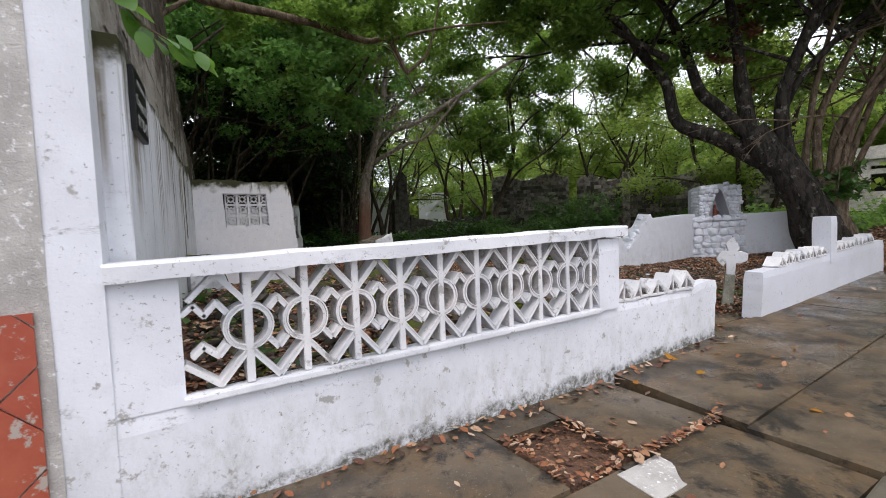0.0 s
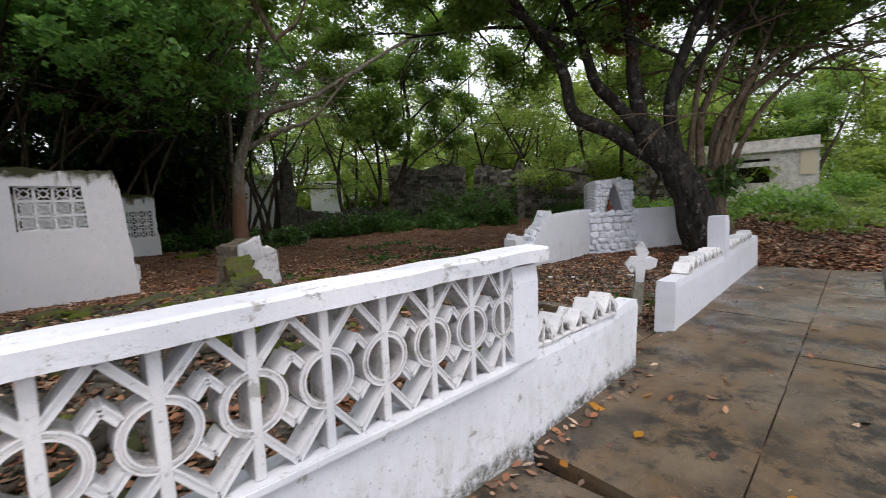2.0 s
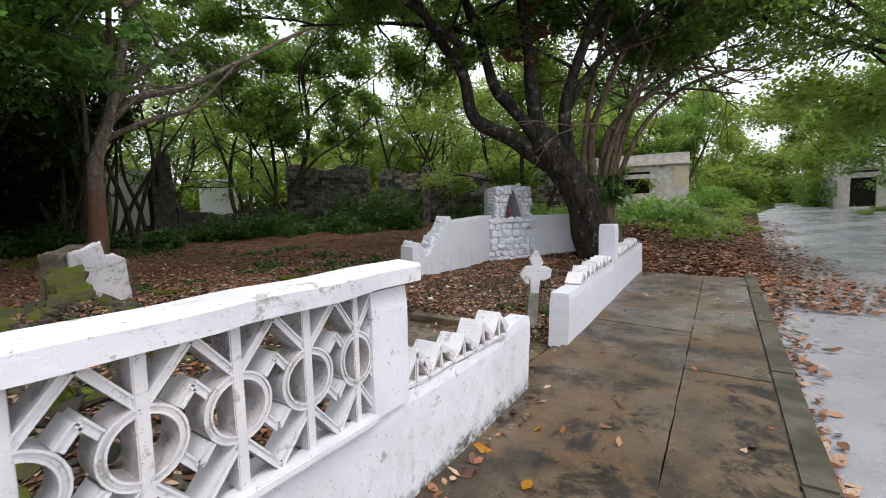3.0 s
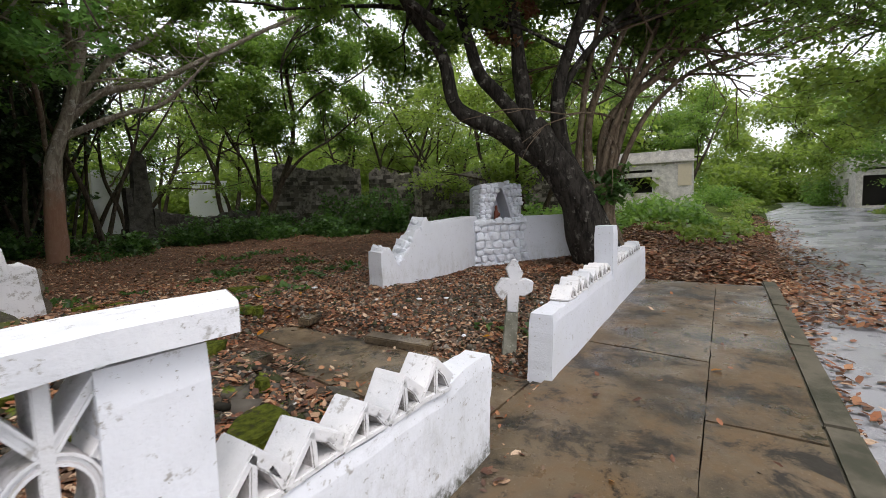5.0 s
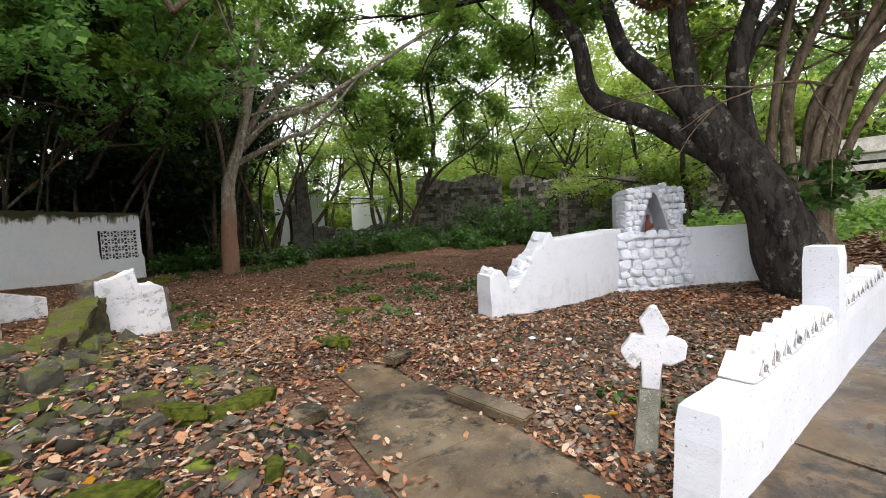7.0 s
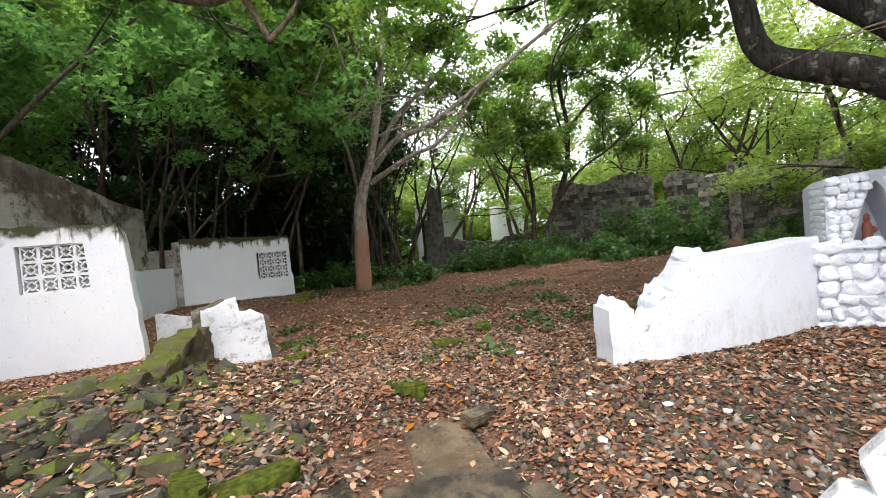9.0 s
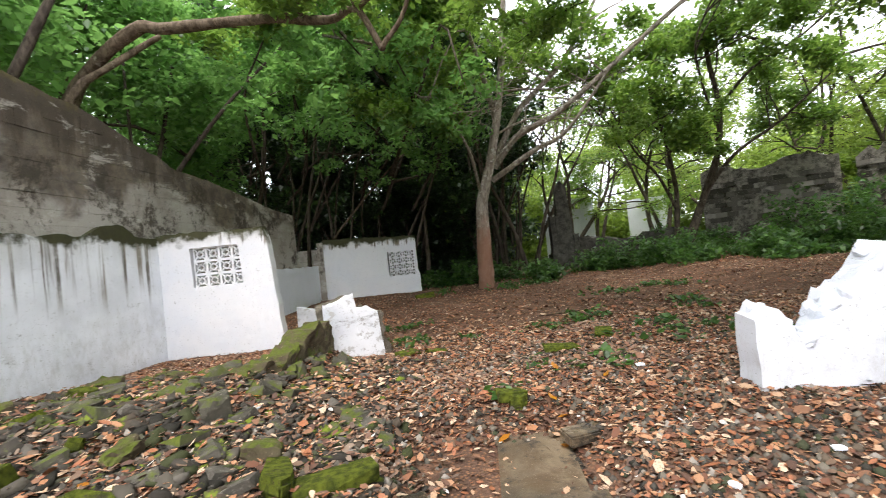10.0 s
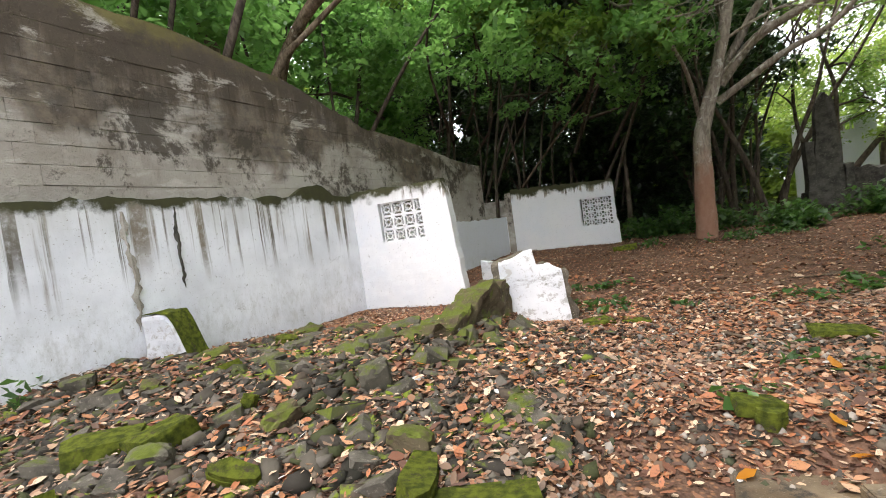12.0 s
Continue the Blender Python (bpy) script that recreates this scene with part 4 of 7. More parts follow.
# the courses that can be told apart: blocks proud of the joints
rngb = random.Random(4)
blocks = []
for v in range(5):
    bm = bmesh.new()
    bmesh.ops.create_cube(bm, size=1)
    bmesh.ops.bevel(bm, geom=bm.edges[:], offset=0.022, segments=1, affect="EDGES")
    for q in bm.verts:
        q.co += Vector((rngb.uniform(-1, 1), rngb.uniform(-1, 1), rngb.uniform(-1, 1))) * 0.012
    me = bpy.data.meshes.new("concrete_block")
    bm.to_mesh(me)
    bm.free()
    me.materials.append(M_GREY)
    blocks.append(me)
ang = math.degrees(math.atan2(side_dir.y, side_dir.x))
count = 0
for row in range(11):
    z = 2.5 + 0.225 * row
    for k in range(-1, 36):
        s = 0.9 + k * 0.41 + (0.2 if row % 2 else 0)
        if s > 14.2 or z + 0.24 > grey_top(s) or s < 0.6 or count >= 300:
            continue
        if s > 8.0 and z < 2.6 and s < 8.3:
            continue
        x, y, nx, ny = side_path(0.14)(s)
        b = new("concrete_block", blocks[rngb.randrange(5)])
        b.parent = grey_wall
        proud = rngb.uniform(-0.006, 0.008)
        b.matrix_local = pose(x - nx * (proud - 0.03), y - ny * (proud - 0.03) - 10, z + 0.11, rngb.uniform(-0.5, 0.5), rngb.uniform(-0.6, 0.6), ang) @ Matrix.Diagonal((0.414, 0.09, 0.2225, 1))
        count += 1

# vertical crack where the render fell from the side wall, and a rusty seam
for nm, yc, z0, z1, wd, mt in (("crack", 7.22, 1.38, 2.44, 0.036, M_TOMB), ("seam", 6.62, 0.95, 2.40, 0.05, M_GREY)):
    bm = bmesh.new()
    prev = None
    for i in range(61):
        z = z0 + (z1 - z0) * i / 60
        fade = soft_step(i, 0, 8) * (1 - 0.6 * soft_step(i, 50, 60))
        lo = wd * max(0.12, 0.6 + 0.9 * rnoise(z * 4, yc, 1) + 0.7 * rnoise(z * 17, yc, 2)) * fade + 0.003
        hi = wd * max(0.12, 0.6 + 0.9 * rnoise(z * 4, yc, 5) + 0.7 * rnoise(z * 19, yc, 6)) * fade + 0.003
        y = yc + 0.05 * rnoise(z * 1.3, yc, 8) + 0.012 * rnoise(z * 11, yc, 9)
        pr = [bm.verts.new((side_x(y - lo) + 0.022, y - lo, z)), bm.verts.new((side_x(y) + 0.031, y, z)), bm.verts.new((side_x(y + hi) + 0.022, y + hi, z))]
        if prev:
            for a in (0, 1):
                bm.faces.new((prev[a], prev[a + 1], pr[a + 1], pr[a]))
        prev = pr
    part(nm, bm, mt, side_wall)

# address plaque
plaque = thing("address_plaque", (side_x(3.05) + 0.02, 3.05, 2.23), "black enamel address plaque with white lettering", "sign")
bm = bmesh.new()
pm = Matrix.Rotation(radians(ang), 4, "Z")
box(bm, -0.24, 0.24, -0.012, 0.03, -0.185, 0.185, 0.004, pm)
part("board", bm, M_PLAQUE, plaque)
for body, zc, size in (("Carrera 17", 0.0, 0.095), ("N\u00ba 15-47", -0.115, 0.10)):
    cu = bpy.data.curves.new("lettering", "FONT")
    cu.body, cu.size, cu.extrude, cu.align_x, cu.align_y = body, size, 0.002, "CENTER", "CENTER"
    tmp = bpy.data.objects.new("tmp", cu)
    scene.collection.objects.link(tmp)
    me = bpy.data.meshes.new_from_object(tmp.evaluated_get(bpy.context.evaluated_depsgraph_get()))
    bpy.data.objects.remove(tmp)
    me.materials.clear()
    me.materials.append(M_LETTER)
    tx = new("lettering", me)
    tx.parent = plaque
    tx.matrix_local = pm @ pose(0, -0.0145, zc, 90, 0, 0)
bm = bmesh.new()
box(bm, -0.15, 0.15, -0.0155, -0.011, 0.095, 0.125, 0, pm)
part("lettering", bm, M_LETTER, plaque)

# ---- ruined walls inside the yard ----


def screen_block(w, h, d, petals):
    """A square pierced block: frame, diamond ring and four struts, or a six-spoked flower."""
    bm = bmesh.new()
    t = 0.022
    box(bm, -w / 2, w / 2, -d / 2, d / 2, h / 2 - t, h / 2)
    box(bm, -w / 2, w / 2, -d / 2, d / 2, -h / 2, -h / 2 + t)
    box(bm, -w / 2, -w / 2 + t, -d / 2 + 0.002, d / 2 - 0.002, -h / 2 + t, h / 2 - t)
    box(bm, w / 2 - t, w / 2, -d / 2 + 0.002, d / 2 - 0.002, -h / 2 + t, h / 2 - t)

    def strut(x0, z0, x1, z1):
        a = math.atan2(z1 - z0, x1 - x0)
        length = math.hypot(x1 - x0, z1 - z0)
        m = Matrix.Translation(((x0 + x1) / 2, 0, (z0 + z1) / 2)) @ Matrix.Rotation(-a, 4, "Y")
        box(bm, -length / 2, length / 2, -d / 2 + 0.006, d / 2 - 0.006, -t / 2, t / 2, 0, m)

    if petals:
        for a, b in ((1, 1), (-1, 1), (1, -1), (-1, -1)):
            strut(0, 0, a * w / 2, b * h / 2)
            strut(a * 0.02, 0, a * 0.07, b * h / 2)
        strut(-w / 2, 0, w / 2, 0)
    else:
        r = w * 0.29
        c = ((0, r), (r, 0), (0, -r), (-r, 0))
        for i in range(4):
            strut(*c[i], *c[(i + 1) % 4])
        for a, b in ((1, 1), (-1, 1), (1, -1), (-1, -1)):
            strut(a * r * 0.5, b * r * 0.5, a * w / 2, b * h / 2)
    return bm


def screen(parent, at, x0, x1, z0, z1, cols, rows_, y, petals):
    bm = screen_block((x1 - x0) / cols, (z1 - z0) / rows_, 0.1, petals)
    me = bpy.data.meshes.new("screen_block")
    bm.to_mesh(me)
    bm.free()
    me.materials.append(M_BLOCK)
    for i in range(cols):
        for j in range(rows_):
            b = new("screen_block", me)
            b.parent = parent
            b.location = (x0 + (x1 - x0) * (i + 0.5) / cols - at[0], y - at[1], z0 + (z1 - z0) * (j + 0.5) / rows_)


stub = thing("ruined_wall", (1.4, 10.88, 0), "whitewashed stub of a ruined wall with a pierced window", "wall", kind="structure")
w = grid_wall("wall_body", straight(0.3, 10.77, 2.52, 10.77), 2.22, 0.24, 0.0, lambda s: 2.60 + 0.02 * math.sin(s * 3), M_STUB, holes=((0.66, 1.63, 1.56, 2.315),), cell=0.1, rough=0.012, ragged=0.04, ends=(None, lambda z: 0.02 - 0.085 * max(0, z - 0.4) - 0.06 * soft_step(z, 2.35, 2.6) + 0.02 * rnoise(z, 2, 2, 4)))
under(w, stub)
w.matrix_parent_inverse = Matrix.Translation((-1.4, -10.88, 0))
screen(stub, (1.4, 10.88), 0.96, 1.93, 1.56, 2.315, 4, 3, 10.86, False)

stub2 = thing("ruined_wall", (2.6, 19.6, 0), "whitewashed wall fragment with a pierced window at its edge", "wall", kind="structure")
w = grid_wall("wall_body", straight(1.15, 19.4, 4.76, 19.4), 3.61, 0.24, -0.25, lambda s: 2.72 - 0.045 * s, M_STUB, holes=((2.46, 3.50, 1.07, 2.02),), cell=0.12, rough=0.012, ragged=0.05, ends=(None, lambda z: -0.02 - 0.07 * soft_step(z, 1.0, 1.3) + 0.03 * rnoise(z, 1, 5, 3)))
under(w, stub2)
w.matrix_parent_inverse = Matrix.Translation((-2.6, -19.6, 0))
screen(stub2, (2.6, 19.6), 3.61, 4.65, 1.07, 2.02, 4, 4, 19.5, True)
low_link = thing("ruined_wall", (0.4, 19.9, 0), "short whitewashed wall with bare blocks along its top", "wall", kind="structure")
w = grid_wall("wall_body", straight(-0.8, 19.75, 1.15, 19.75), 1.95, 0.2, -0.05, lambda s: 1.68 + 0.05 * s, M_SIDE, cell=0.12, rough=0.012, ragged=0.04)
under(w, low_link)
w.matrix_parent_inverse = Matrix.Translation((-0.4, -19.9, 0))
for k in range(10):
    for r in range(3):
        bm = bmesh.new()
        box(bm, -0.1, 0.09, -0.08, 0.08, 0, 0.215, 0.012)
        b = part("concrete_block", bm, M_GREY, low_link)
        b.location = (-0.75 + 0.19 * k - 0.4, -0.06, 1.74 + 0.22 * r)
w = grid_wall("pier", straight(0.92, 19.36, 1.15, 19.36), 0.23, 0.5, -0.05, lambda s: 2.62, M_GREY, rough=0.015, ragged=0.03)
under(w, stub2)
w.matrix_parent_inverse = Matrix.Translation((-2.6, -19.6, 0))
tagged(grid_wall("wall_remnant", straight(2.2, 12.6, 2.9, 12.75), 0.72, 0.2, 0.1, lambda s: 0.85 - 0.25 * s, M_RUBBLEWHITE, cell=0.08, rough=0.02, ragged=0.04), "knee-high whitewashed wall remnant on the litter", "wall", kind="structure")

fragment = thing("wall_fragment", (4.1, 9.2, 0), "broken whitewashed wall stump with bare dark masonry behind", "wall fragment")


def stump_top(s):
    return 1.15 + 0.12 * soft_step(s, 0.1, 0.45) - 0.21 * soft_step(s, 0.50, 0.53) - 0.10 * soft_step(s, 0.7, 0.86)


w = grid_wall("masonry_core", straight(3.70, 9.03, 4.60, 9.26), 0.93, 0.46, 0.2, lambda s: stump_top(s) - 0.03, M_RUIN, cell=0.045, rough=0.06, ragged=0.06, ends=(lambda z: -0.10 * (1.2 - z) + 0.06 * rnoise(z, 3, 1, 4), lambda z: 0.16 * (0.95 - z) + 0.10 * rnoise(z, 8, 1, 6)))
under(w, fragment)
w.matrix_parent_inverse = Matrix.Translation((-4.1, -9.2, 0))
w = grid_wall("plaster_face", straight(3.76, 8.985, 4.58, 9.20), 0.845, 0.05, 0.2, stump_top, M_RUBBLEWHITE, cell=0.035, rough=0.012, ragged=0.035, ends=(lambda z: 0.06 * (z - 0.5) + 0.02 * rnoise(z, 3, 1, 4), lambda z: 0.10 * (0.8 - z) + 0.012 * rnoise(z, 8, 1, 4)))
under(w, fragment, "flaking whitewashed plaster face")
w.matrix_parent_inverse = Matrix.Translation((-4.1, -9.2, 0))
# ---- grotto: curved wings and stone shrine ----
GX, GY = 11.70, 5.65
gdir = Vector((0.83, -0.557))          # along the front, towards the street
gback = Vector((0.557, 0.83))


def bez(a, b, c):
    a, b, c = Vector(a), Vector(b), Vector(c)
    pts = [(1 - t) ** 2 * a + 2 * t * (1 - t) * b + t * t * c for t in [i / 59 for i in range(60)]]
    acc = [0.0]
    for i in range(59):
        acc.append(acc[-1] + (pts[i + 1] - pts[i]).length)

    def path(s):
        s = min(max(s, -0.3), acc[-1] + 0.3)
        i = min(58, max(0, int(np.searchsorted(acc, s)) - 1))
        d = (pts[i + 1] - pts[i]).normalized()
        p = pts[i] + d * (s - acc[i])
        return (p.x, p.y, -d.y, d.x)

    return path, acc[-1]


wing_path, wing_len = bez((8.17, 6.09), (9.9, 5.86), (11.30, 6.08))


def wing_top(s):
    t = 0.92 - 0.12 * soft_step(s, 0.15, 0.4) + 0.05 * math.sin(s * 11) * (1 - soft_step(s, 0.95, 1.2))
    t += 0.66 * min(1.0, max(0.0, (s - 0.5) / 0.62))
    return t - 0.07 * soft_step(s, 1.14, 1.3) + 0.05 * soft_step(s, 1.5, 3.0)


wing = tagged(grid_wall("grotto_wing", wing_path, wing_len, 0.34, 0.0, wing_top, M_WHITE2, cell=0.04, rough=0.014, ragged=lambda s: 0.012 + 0.12 * (1 - soft_step(s, 1.15, 1.3)), ends=(lambda z: 0.02 * rnoise(z, 1, 1, 5), None)), "curved whitewashed shrine wall broken down at one end", "wall", kind="structure")
wing2_path, wing2_len = bez((12.05, 5.5), (12.55, 4.95), (12.5, 4.2))
tagged(grid_wall("grotto_wing", wing2_path, wing2_len, 0.22, 0.0, lambda s: 1.40 + 0.02 * s, M_WHITE2, cell=0.08, rough=0.01, ragged=0.01), "short curved whitewashed shrine wall behind the tree", "wall", kind="structure")

grotto = thing("stone_grotto", (GX, GY, 0), "whitewashed fieldstone grotto with a pointed niche", "shrine")
gm = Matrix(((gdir.x, gback.x, 0, 0), (gdir.y, gback.y, 0, 0), (0, 0, 1, 0), (0, 0, 0, 1)))
bm = bmesh.new()
box(bm, -0.58, 0.58, 0.05, 0.8, -0.1, 1.27, 0.04, gm)
part("plinth_core", bm, M_WSTONE, grotto)


def lumpy(seed, n=2):
    """A rounded, uneven stone."""
    bm = bmesh.new()
    bmesh.ops.create_icosphere(bm, subdivisions=n, radius=0.5)
    r = random.Random(seed)
    k = Vector((r.uniform(0, 50), r.uniform(0, 50), r.uniform(0, 50)))
    for v in bm.verts:
        f = 1 + 0.42 * noise.noise(v.co * 2.1 + k) + 0.26 * noise.noise(v.co * 5.5 + k)
        v.co *= f
        v.co = Vector([math.copysign(min(abs(c), 0.40), c) for c in v.co])
    me = bpy.data.meshes.new("stone")
    bm.to_mesh(me)
    bm.free()
    me.materials.append(M_WSTONE)
    return me


stone_meshes = [lumpy(k) for k in range(7)]
rs = random.Random(11)


def front_stones(u0, u1, z0, z1, size, y, keep, depth=0.16):
    z = z0
    while z < z1:
        hgt = size * rs.uniform(0.75, 1.15)
        u = u0 + rs.uniform(-0.3, 0.1) * size
        while u < u1:
            wd = size * rs.uniform(0.85, 1.75)
            c, zc = u + wd / 2, z + hgt / 2 + rs.uniform(-0.02, 0.02)
            if keep(c, zc):
                st = new("stone", stone_meshes[rs.randrange(7)])
                st.parent = grotto
                st.matrix_local = gm @ pose(c, y + rs.uniform(-0.025, 0.025), zc, rs.uniform(-8, 8), rs.uniform(-14, 14), rs.uniform(-6, 6)) @ Matrix.Diagonal((wd * 1.26, depth, hgt * 1.32, 1))
            u += wd
        z += hgt


front_stones(-0.66, 0.66, 0.12, 1.25, 0.165, 0.05, lambda u, z: -0.64 < u < 0.64, 0.16)
bm = bmesh.new()
box(bm, -0.60, 0.60, -0.03, 0.75, 1.262, 1.305, 0.015, gm)
part("ledge", bm, M_WSTONE, grotto)


def niche_half(z):
    return 0.27 * max(0.0, 1 - ((z - 1.3) / 0.78)) ** 0.75


# hood: arch-topped slab with a pointed opening, extruded in depth
bm = bmesh.new()
outer, inner = [], []
for k in range(25):
    a = k / 24
    if a < 0.36:
        outer.append((-0.52 + 0.02 * a, 1.3 + 0.72 * a / 0.36))
    elif a > 0.64:
        outer.append((0.52 - 0.02 * (1 - a), 1.3 + 0.72 * (1 - a) / 0.36))
    else:
        t = (a - 0.36) / 0.28 * math.pi
        outer.append((-0.51 * math.cos(t), 2.02 + 0.16 * math.sin(t)))
    b = 1 - abs(2 * a - 1)
    zi = 1.3 + 0.76 * b
    inner.append((math.copysign(niche_half(zi), a - 0.5) if abs(a - 0.5) > 1e-6 else 0.0, zi))
loops = [[bm.verts.new(gm @ Vector((u, yy, z))) for u, z in line] for line, yy in ((outer, 0.06), (inner, 0.06), (inner, 0.5), (outer, 0.6))]
for p, q in ((0, 1), (1, 2), (3, 0)):
    for k in range(24):
        bm.faces.new((loops[p][k], loops[p][k + 1], loops[q][k + 1], loops[q][k]))
bm.faces.new(loops[3])
bm.faces.new(loops[2])
bmesh.ops.recalc_face_normals(bm, faces=bm.faces)
part("hood", bm, M_NICHE, grotto)
front_stones(-0.50, 0.50, 1.31, 2.14, 0.088, 0.05, lambda u, z: abs(u) > niche_half(z) + 0.045 and abs(u) < 0.5 and z < 2.02 + 0.16 * math.sqrt(max(0, 1 - (u / 0.52) ** 2)), 0.11)
for side in (-1, 1):
    z = 1.33
    while z < 2.05:
        st = new("stone", stone_meshes[rs.randrange(7)])
        st.parent = grotto
        st.matrix_local = gm @ pose(side * 0.5, 0.25, z, 0, rs.uniform(-10, 10), 0) @ Matrix.Diagonal((0.09, 0.45, 0.11, 1))
        z += 0.08
# small figure in the niche, one plain shape
bm = bmesh.new()
prof = ((0.075, 0), (0.085, 0.05), (0.07, 0.14), (0.075, 0.22), (0.06, 0.3), (0.03, 0.33), (0.045, 0.37), (0.04, 0.43), (0.0, 0.46))
ringv = []
for r, z in prof:
    ringv.append([bm.verts.new(((r + 0.012 * rnoise(k, z * 9, 1)) * math.cos(k * math.pi / 6), (r + 0.004) * 0.8 * math.sin(k * math.pi / 6), z)) for k in range(12)])
for i in range(len(prof) - 1):
    for k in range(12):
        bm.faces.new((ringv[i][k], ringv[i][(k + 1) % 12], ringv[i + 1][(k + 1) % 12], ringv[i + 1][k]))
bmesh.ops.create_icosphere(bm, subdivisions=2, radius=0.06, matrix=Matrix.Translation((0.1, -0.02, 0.2)) @ Matrix.Diagonal((1.3, 0.8, 0.9, 1)))
me = bpy.data.meshes.new("statuette")
bm.to_mesh(me)
bm.free()
me.materials.append(M_FIGURE)
fig = tagged(new("statuette", me), "small red-brown statuette standing in the niche", "statuette")
fig.location = (GX + gback.x * 0.25 - 0.03, GY + gback.y * 0.25, 1.304)
fig.scale = (0.8, 0.8, 0.8)

# ---- stone cross ----
cross = thing("stone_cross", (6.86, 3.14, 0.08), "chipped white stone cross on a mossy post", "grave cross")
cross.rotation_euler = (0, radians(5), radians(-58))
cross.scale = (1.14, 0.9, 1.13)
bm = bmesh.new()
segs = 10
rows = []
for i in range(segs + 1):
    z = -0.12 + 0.62 * i / segs
    r = 0.062 - 0.012 * i / segs
    rows.append([bm.verts.new((r * sx * (1 + 0.1 * rnoise(z, sx, sy, 6)), r * 0.8 * sy, z)) for sx, sy in ((-1, -1), (0, -1.15), (1, -1), (1.15, 0), (1, 1), (0, 1.15), (-1, 1), (-1.15, 0))])
for i in range(segs):
    for k in range(8):
        bm.faces.new((rows[i][k], rows[i][(k + 1) % 8], rows[i + 1][(k + 1) % 8], rows[i + 1][k]))
part("post", bm, old_stone("mossy_post", (0.22, 0.22, 0.17), (0.36, 0.36, 0.3), 0.2), cross)
head = [(-0.045, 0.40), (0.045, 0.40), (0.05, 0.56), (0.09, 0.55), (0.165, 0.60), (0.17, 0.69), (0.10, 0.715), (0.05, 0.70), (0.075, 0.765), (0.05, 0.80), (0.0, 0.885), (-0.03, 0.88), (-0.085, 0.79), (-0.05, 0.71), (-0.12, 0.70), (-0.175, 0.60), (-0.14, 0.545), (-0.09, 0.50), (-0.06, 0.56)]
bm = bmesh.new()
f = bm.faces.new([bm.verts.new((x, -0.055, z)) for x, z in head])
r = bmesh.ops.extrude_face_region(bm, geom=[f])
bmesh.ops.translate(bm, verts=[v for v in r["geom"] if isinstance(v, bmesh.types.BMVert)], vec=(0, 0.11, 0))
bmesh.ops.recalc_face_normals(bm, faces=bm.faces)
bmesh.ops.bevel(bm, geom=bm.edges[:], offset=0.006, segments=1, affect="EDGES")
part("cross_head", bm, M_RUBBLEWHITE, cross, "broken-edged white cross head")

# ---- far ruins ----
monument = thing("tomb_monument", (11.35, 22.9, 0.45), "tall blackened stone tomb monument", "tomb")
for nm, b in (("slab", (-0.38, 0.36, -0.2, 0.2, 0.0, 3.75)), ("shoulder", (-0.62, -0.39, -0.22, 0.22, 0.0, 2.5)), ("plinth", (-0.7, 0.65, -0.45, 0.45, -0.3, 0.75)), ("buttress", (0.37, 0.6, -0.3, 0.3, 0, 1.6))):
    bm = bmesh.new()
    box(bm, *b)
    bmesh.ops.subdivide_edges(bm, edges=bm.edges[:], cuts=6, use_grid_fill=True)
    for v in bm.verts:
        v.co += Vector((rnoise(*v.co, 2.1), rnoise(*v.co, 2.7), rnoise(*v.co, 3.3))) * 0.06
        if v.co.z > b[5] - 0.05 and nm == "slab":
            v.co.z += 0.35 - 0.9 * abs(v.co.x)
        if nm == "slab":
            v.co.x *= 1.25 - 0.16 * v.co.z
    ob = part(nm, bm, M_TOMB, monument)


def tomb(at, rz, w_, d_, h_, label, slots=True):
    t = thing("tomb", at, label, "tomb")
    t.rotation_euler = (0, 0, radians(rz))
    hole = ((w_ * 0.3, w_ * 0.75, h_ - 0.75, h_ - 0.35),) if slots else ()
    a = grid_wall("front_wall", straight(-w_ / 2, 0, w_ / 2, 0), w_, 0.25, -1.2, lambda s: h_, M_WHITE2, holes=hole, cell=0.4, rough=0.02, ragged=0.04)
    under(a, t)
    for k in range(6):
        if not slots:
            break
        bm = bmesh.new()
        x = -w_ / 2 + w_ * (0.3 + 0.45 * (k + 0.5) / 6)
        box(bm, x - 0.03, x + 0.03, 0.03, 0.2, h_ - 0.752, h_ - 0.348)
        part("slot_bar", bm, M_BLOCK, t)
    b = grid_wall("side_wall", straight(-w_ / 2, d_, -w_ / 2, 0.02), d_ - 0.02, 0.25, -1.2, lambda s: h_ - 0.02, M_FAR, cell=0.4, rough=0.02, ragged=0.08)
    under(b, t)
    c = grid_wall("side_wall", straight(w_ / 2, 0.02, w_ / 2, d_), d_ - 0.02, 0.25, -1.2, lambda s: h_ - 0.02, M_FAR, cell=0.4, rough=0.02, ragged=0.08)
    under(c, t)
    return t


tomb((23.1, 39.5, 1.7), -27, 3.0, 3.4, 3.0, "white plastered tomb with a slotted vent, far among trees")
tomb((14.9, 34.0, 1.8), -14, 3.4, 2.0, 2.9, "white plastered tomb half hidden behind the monument")

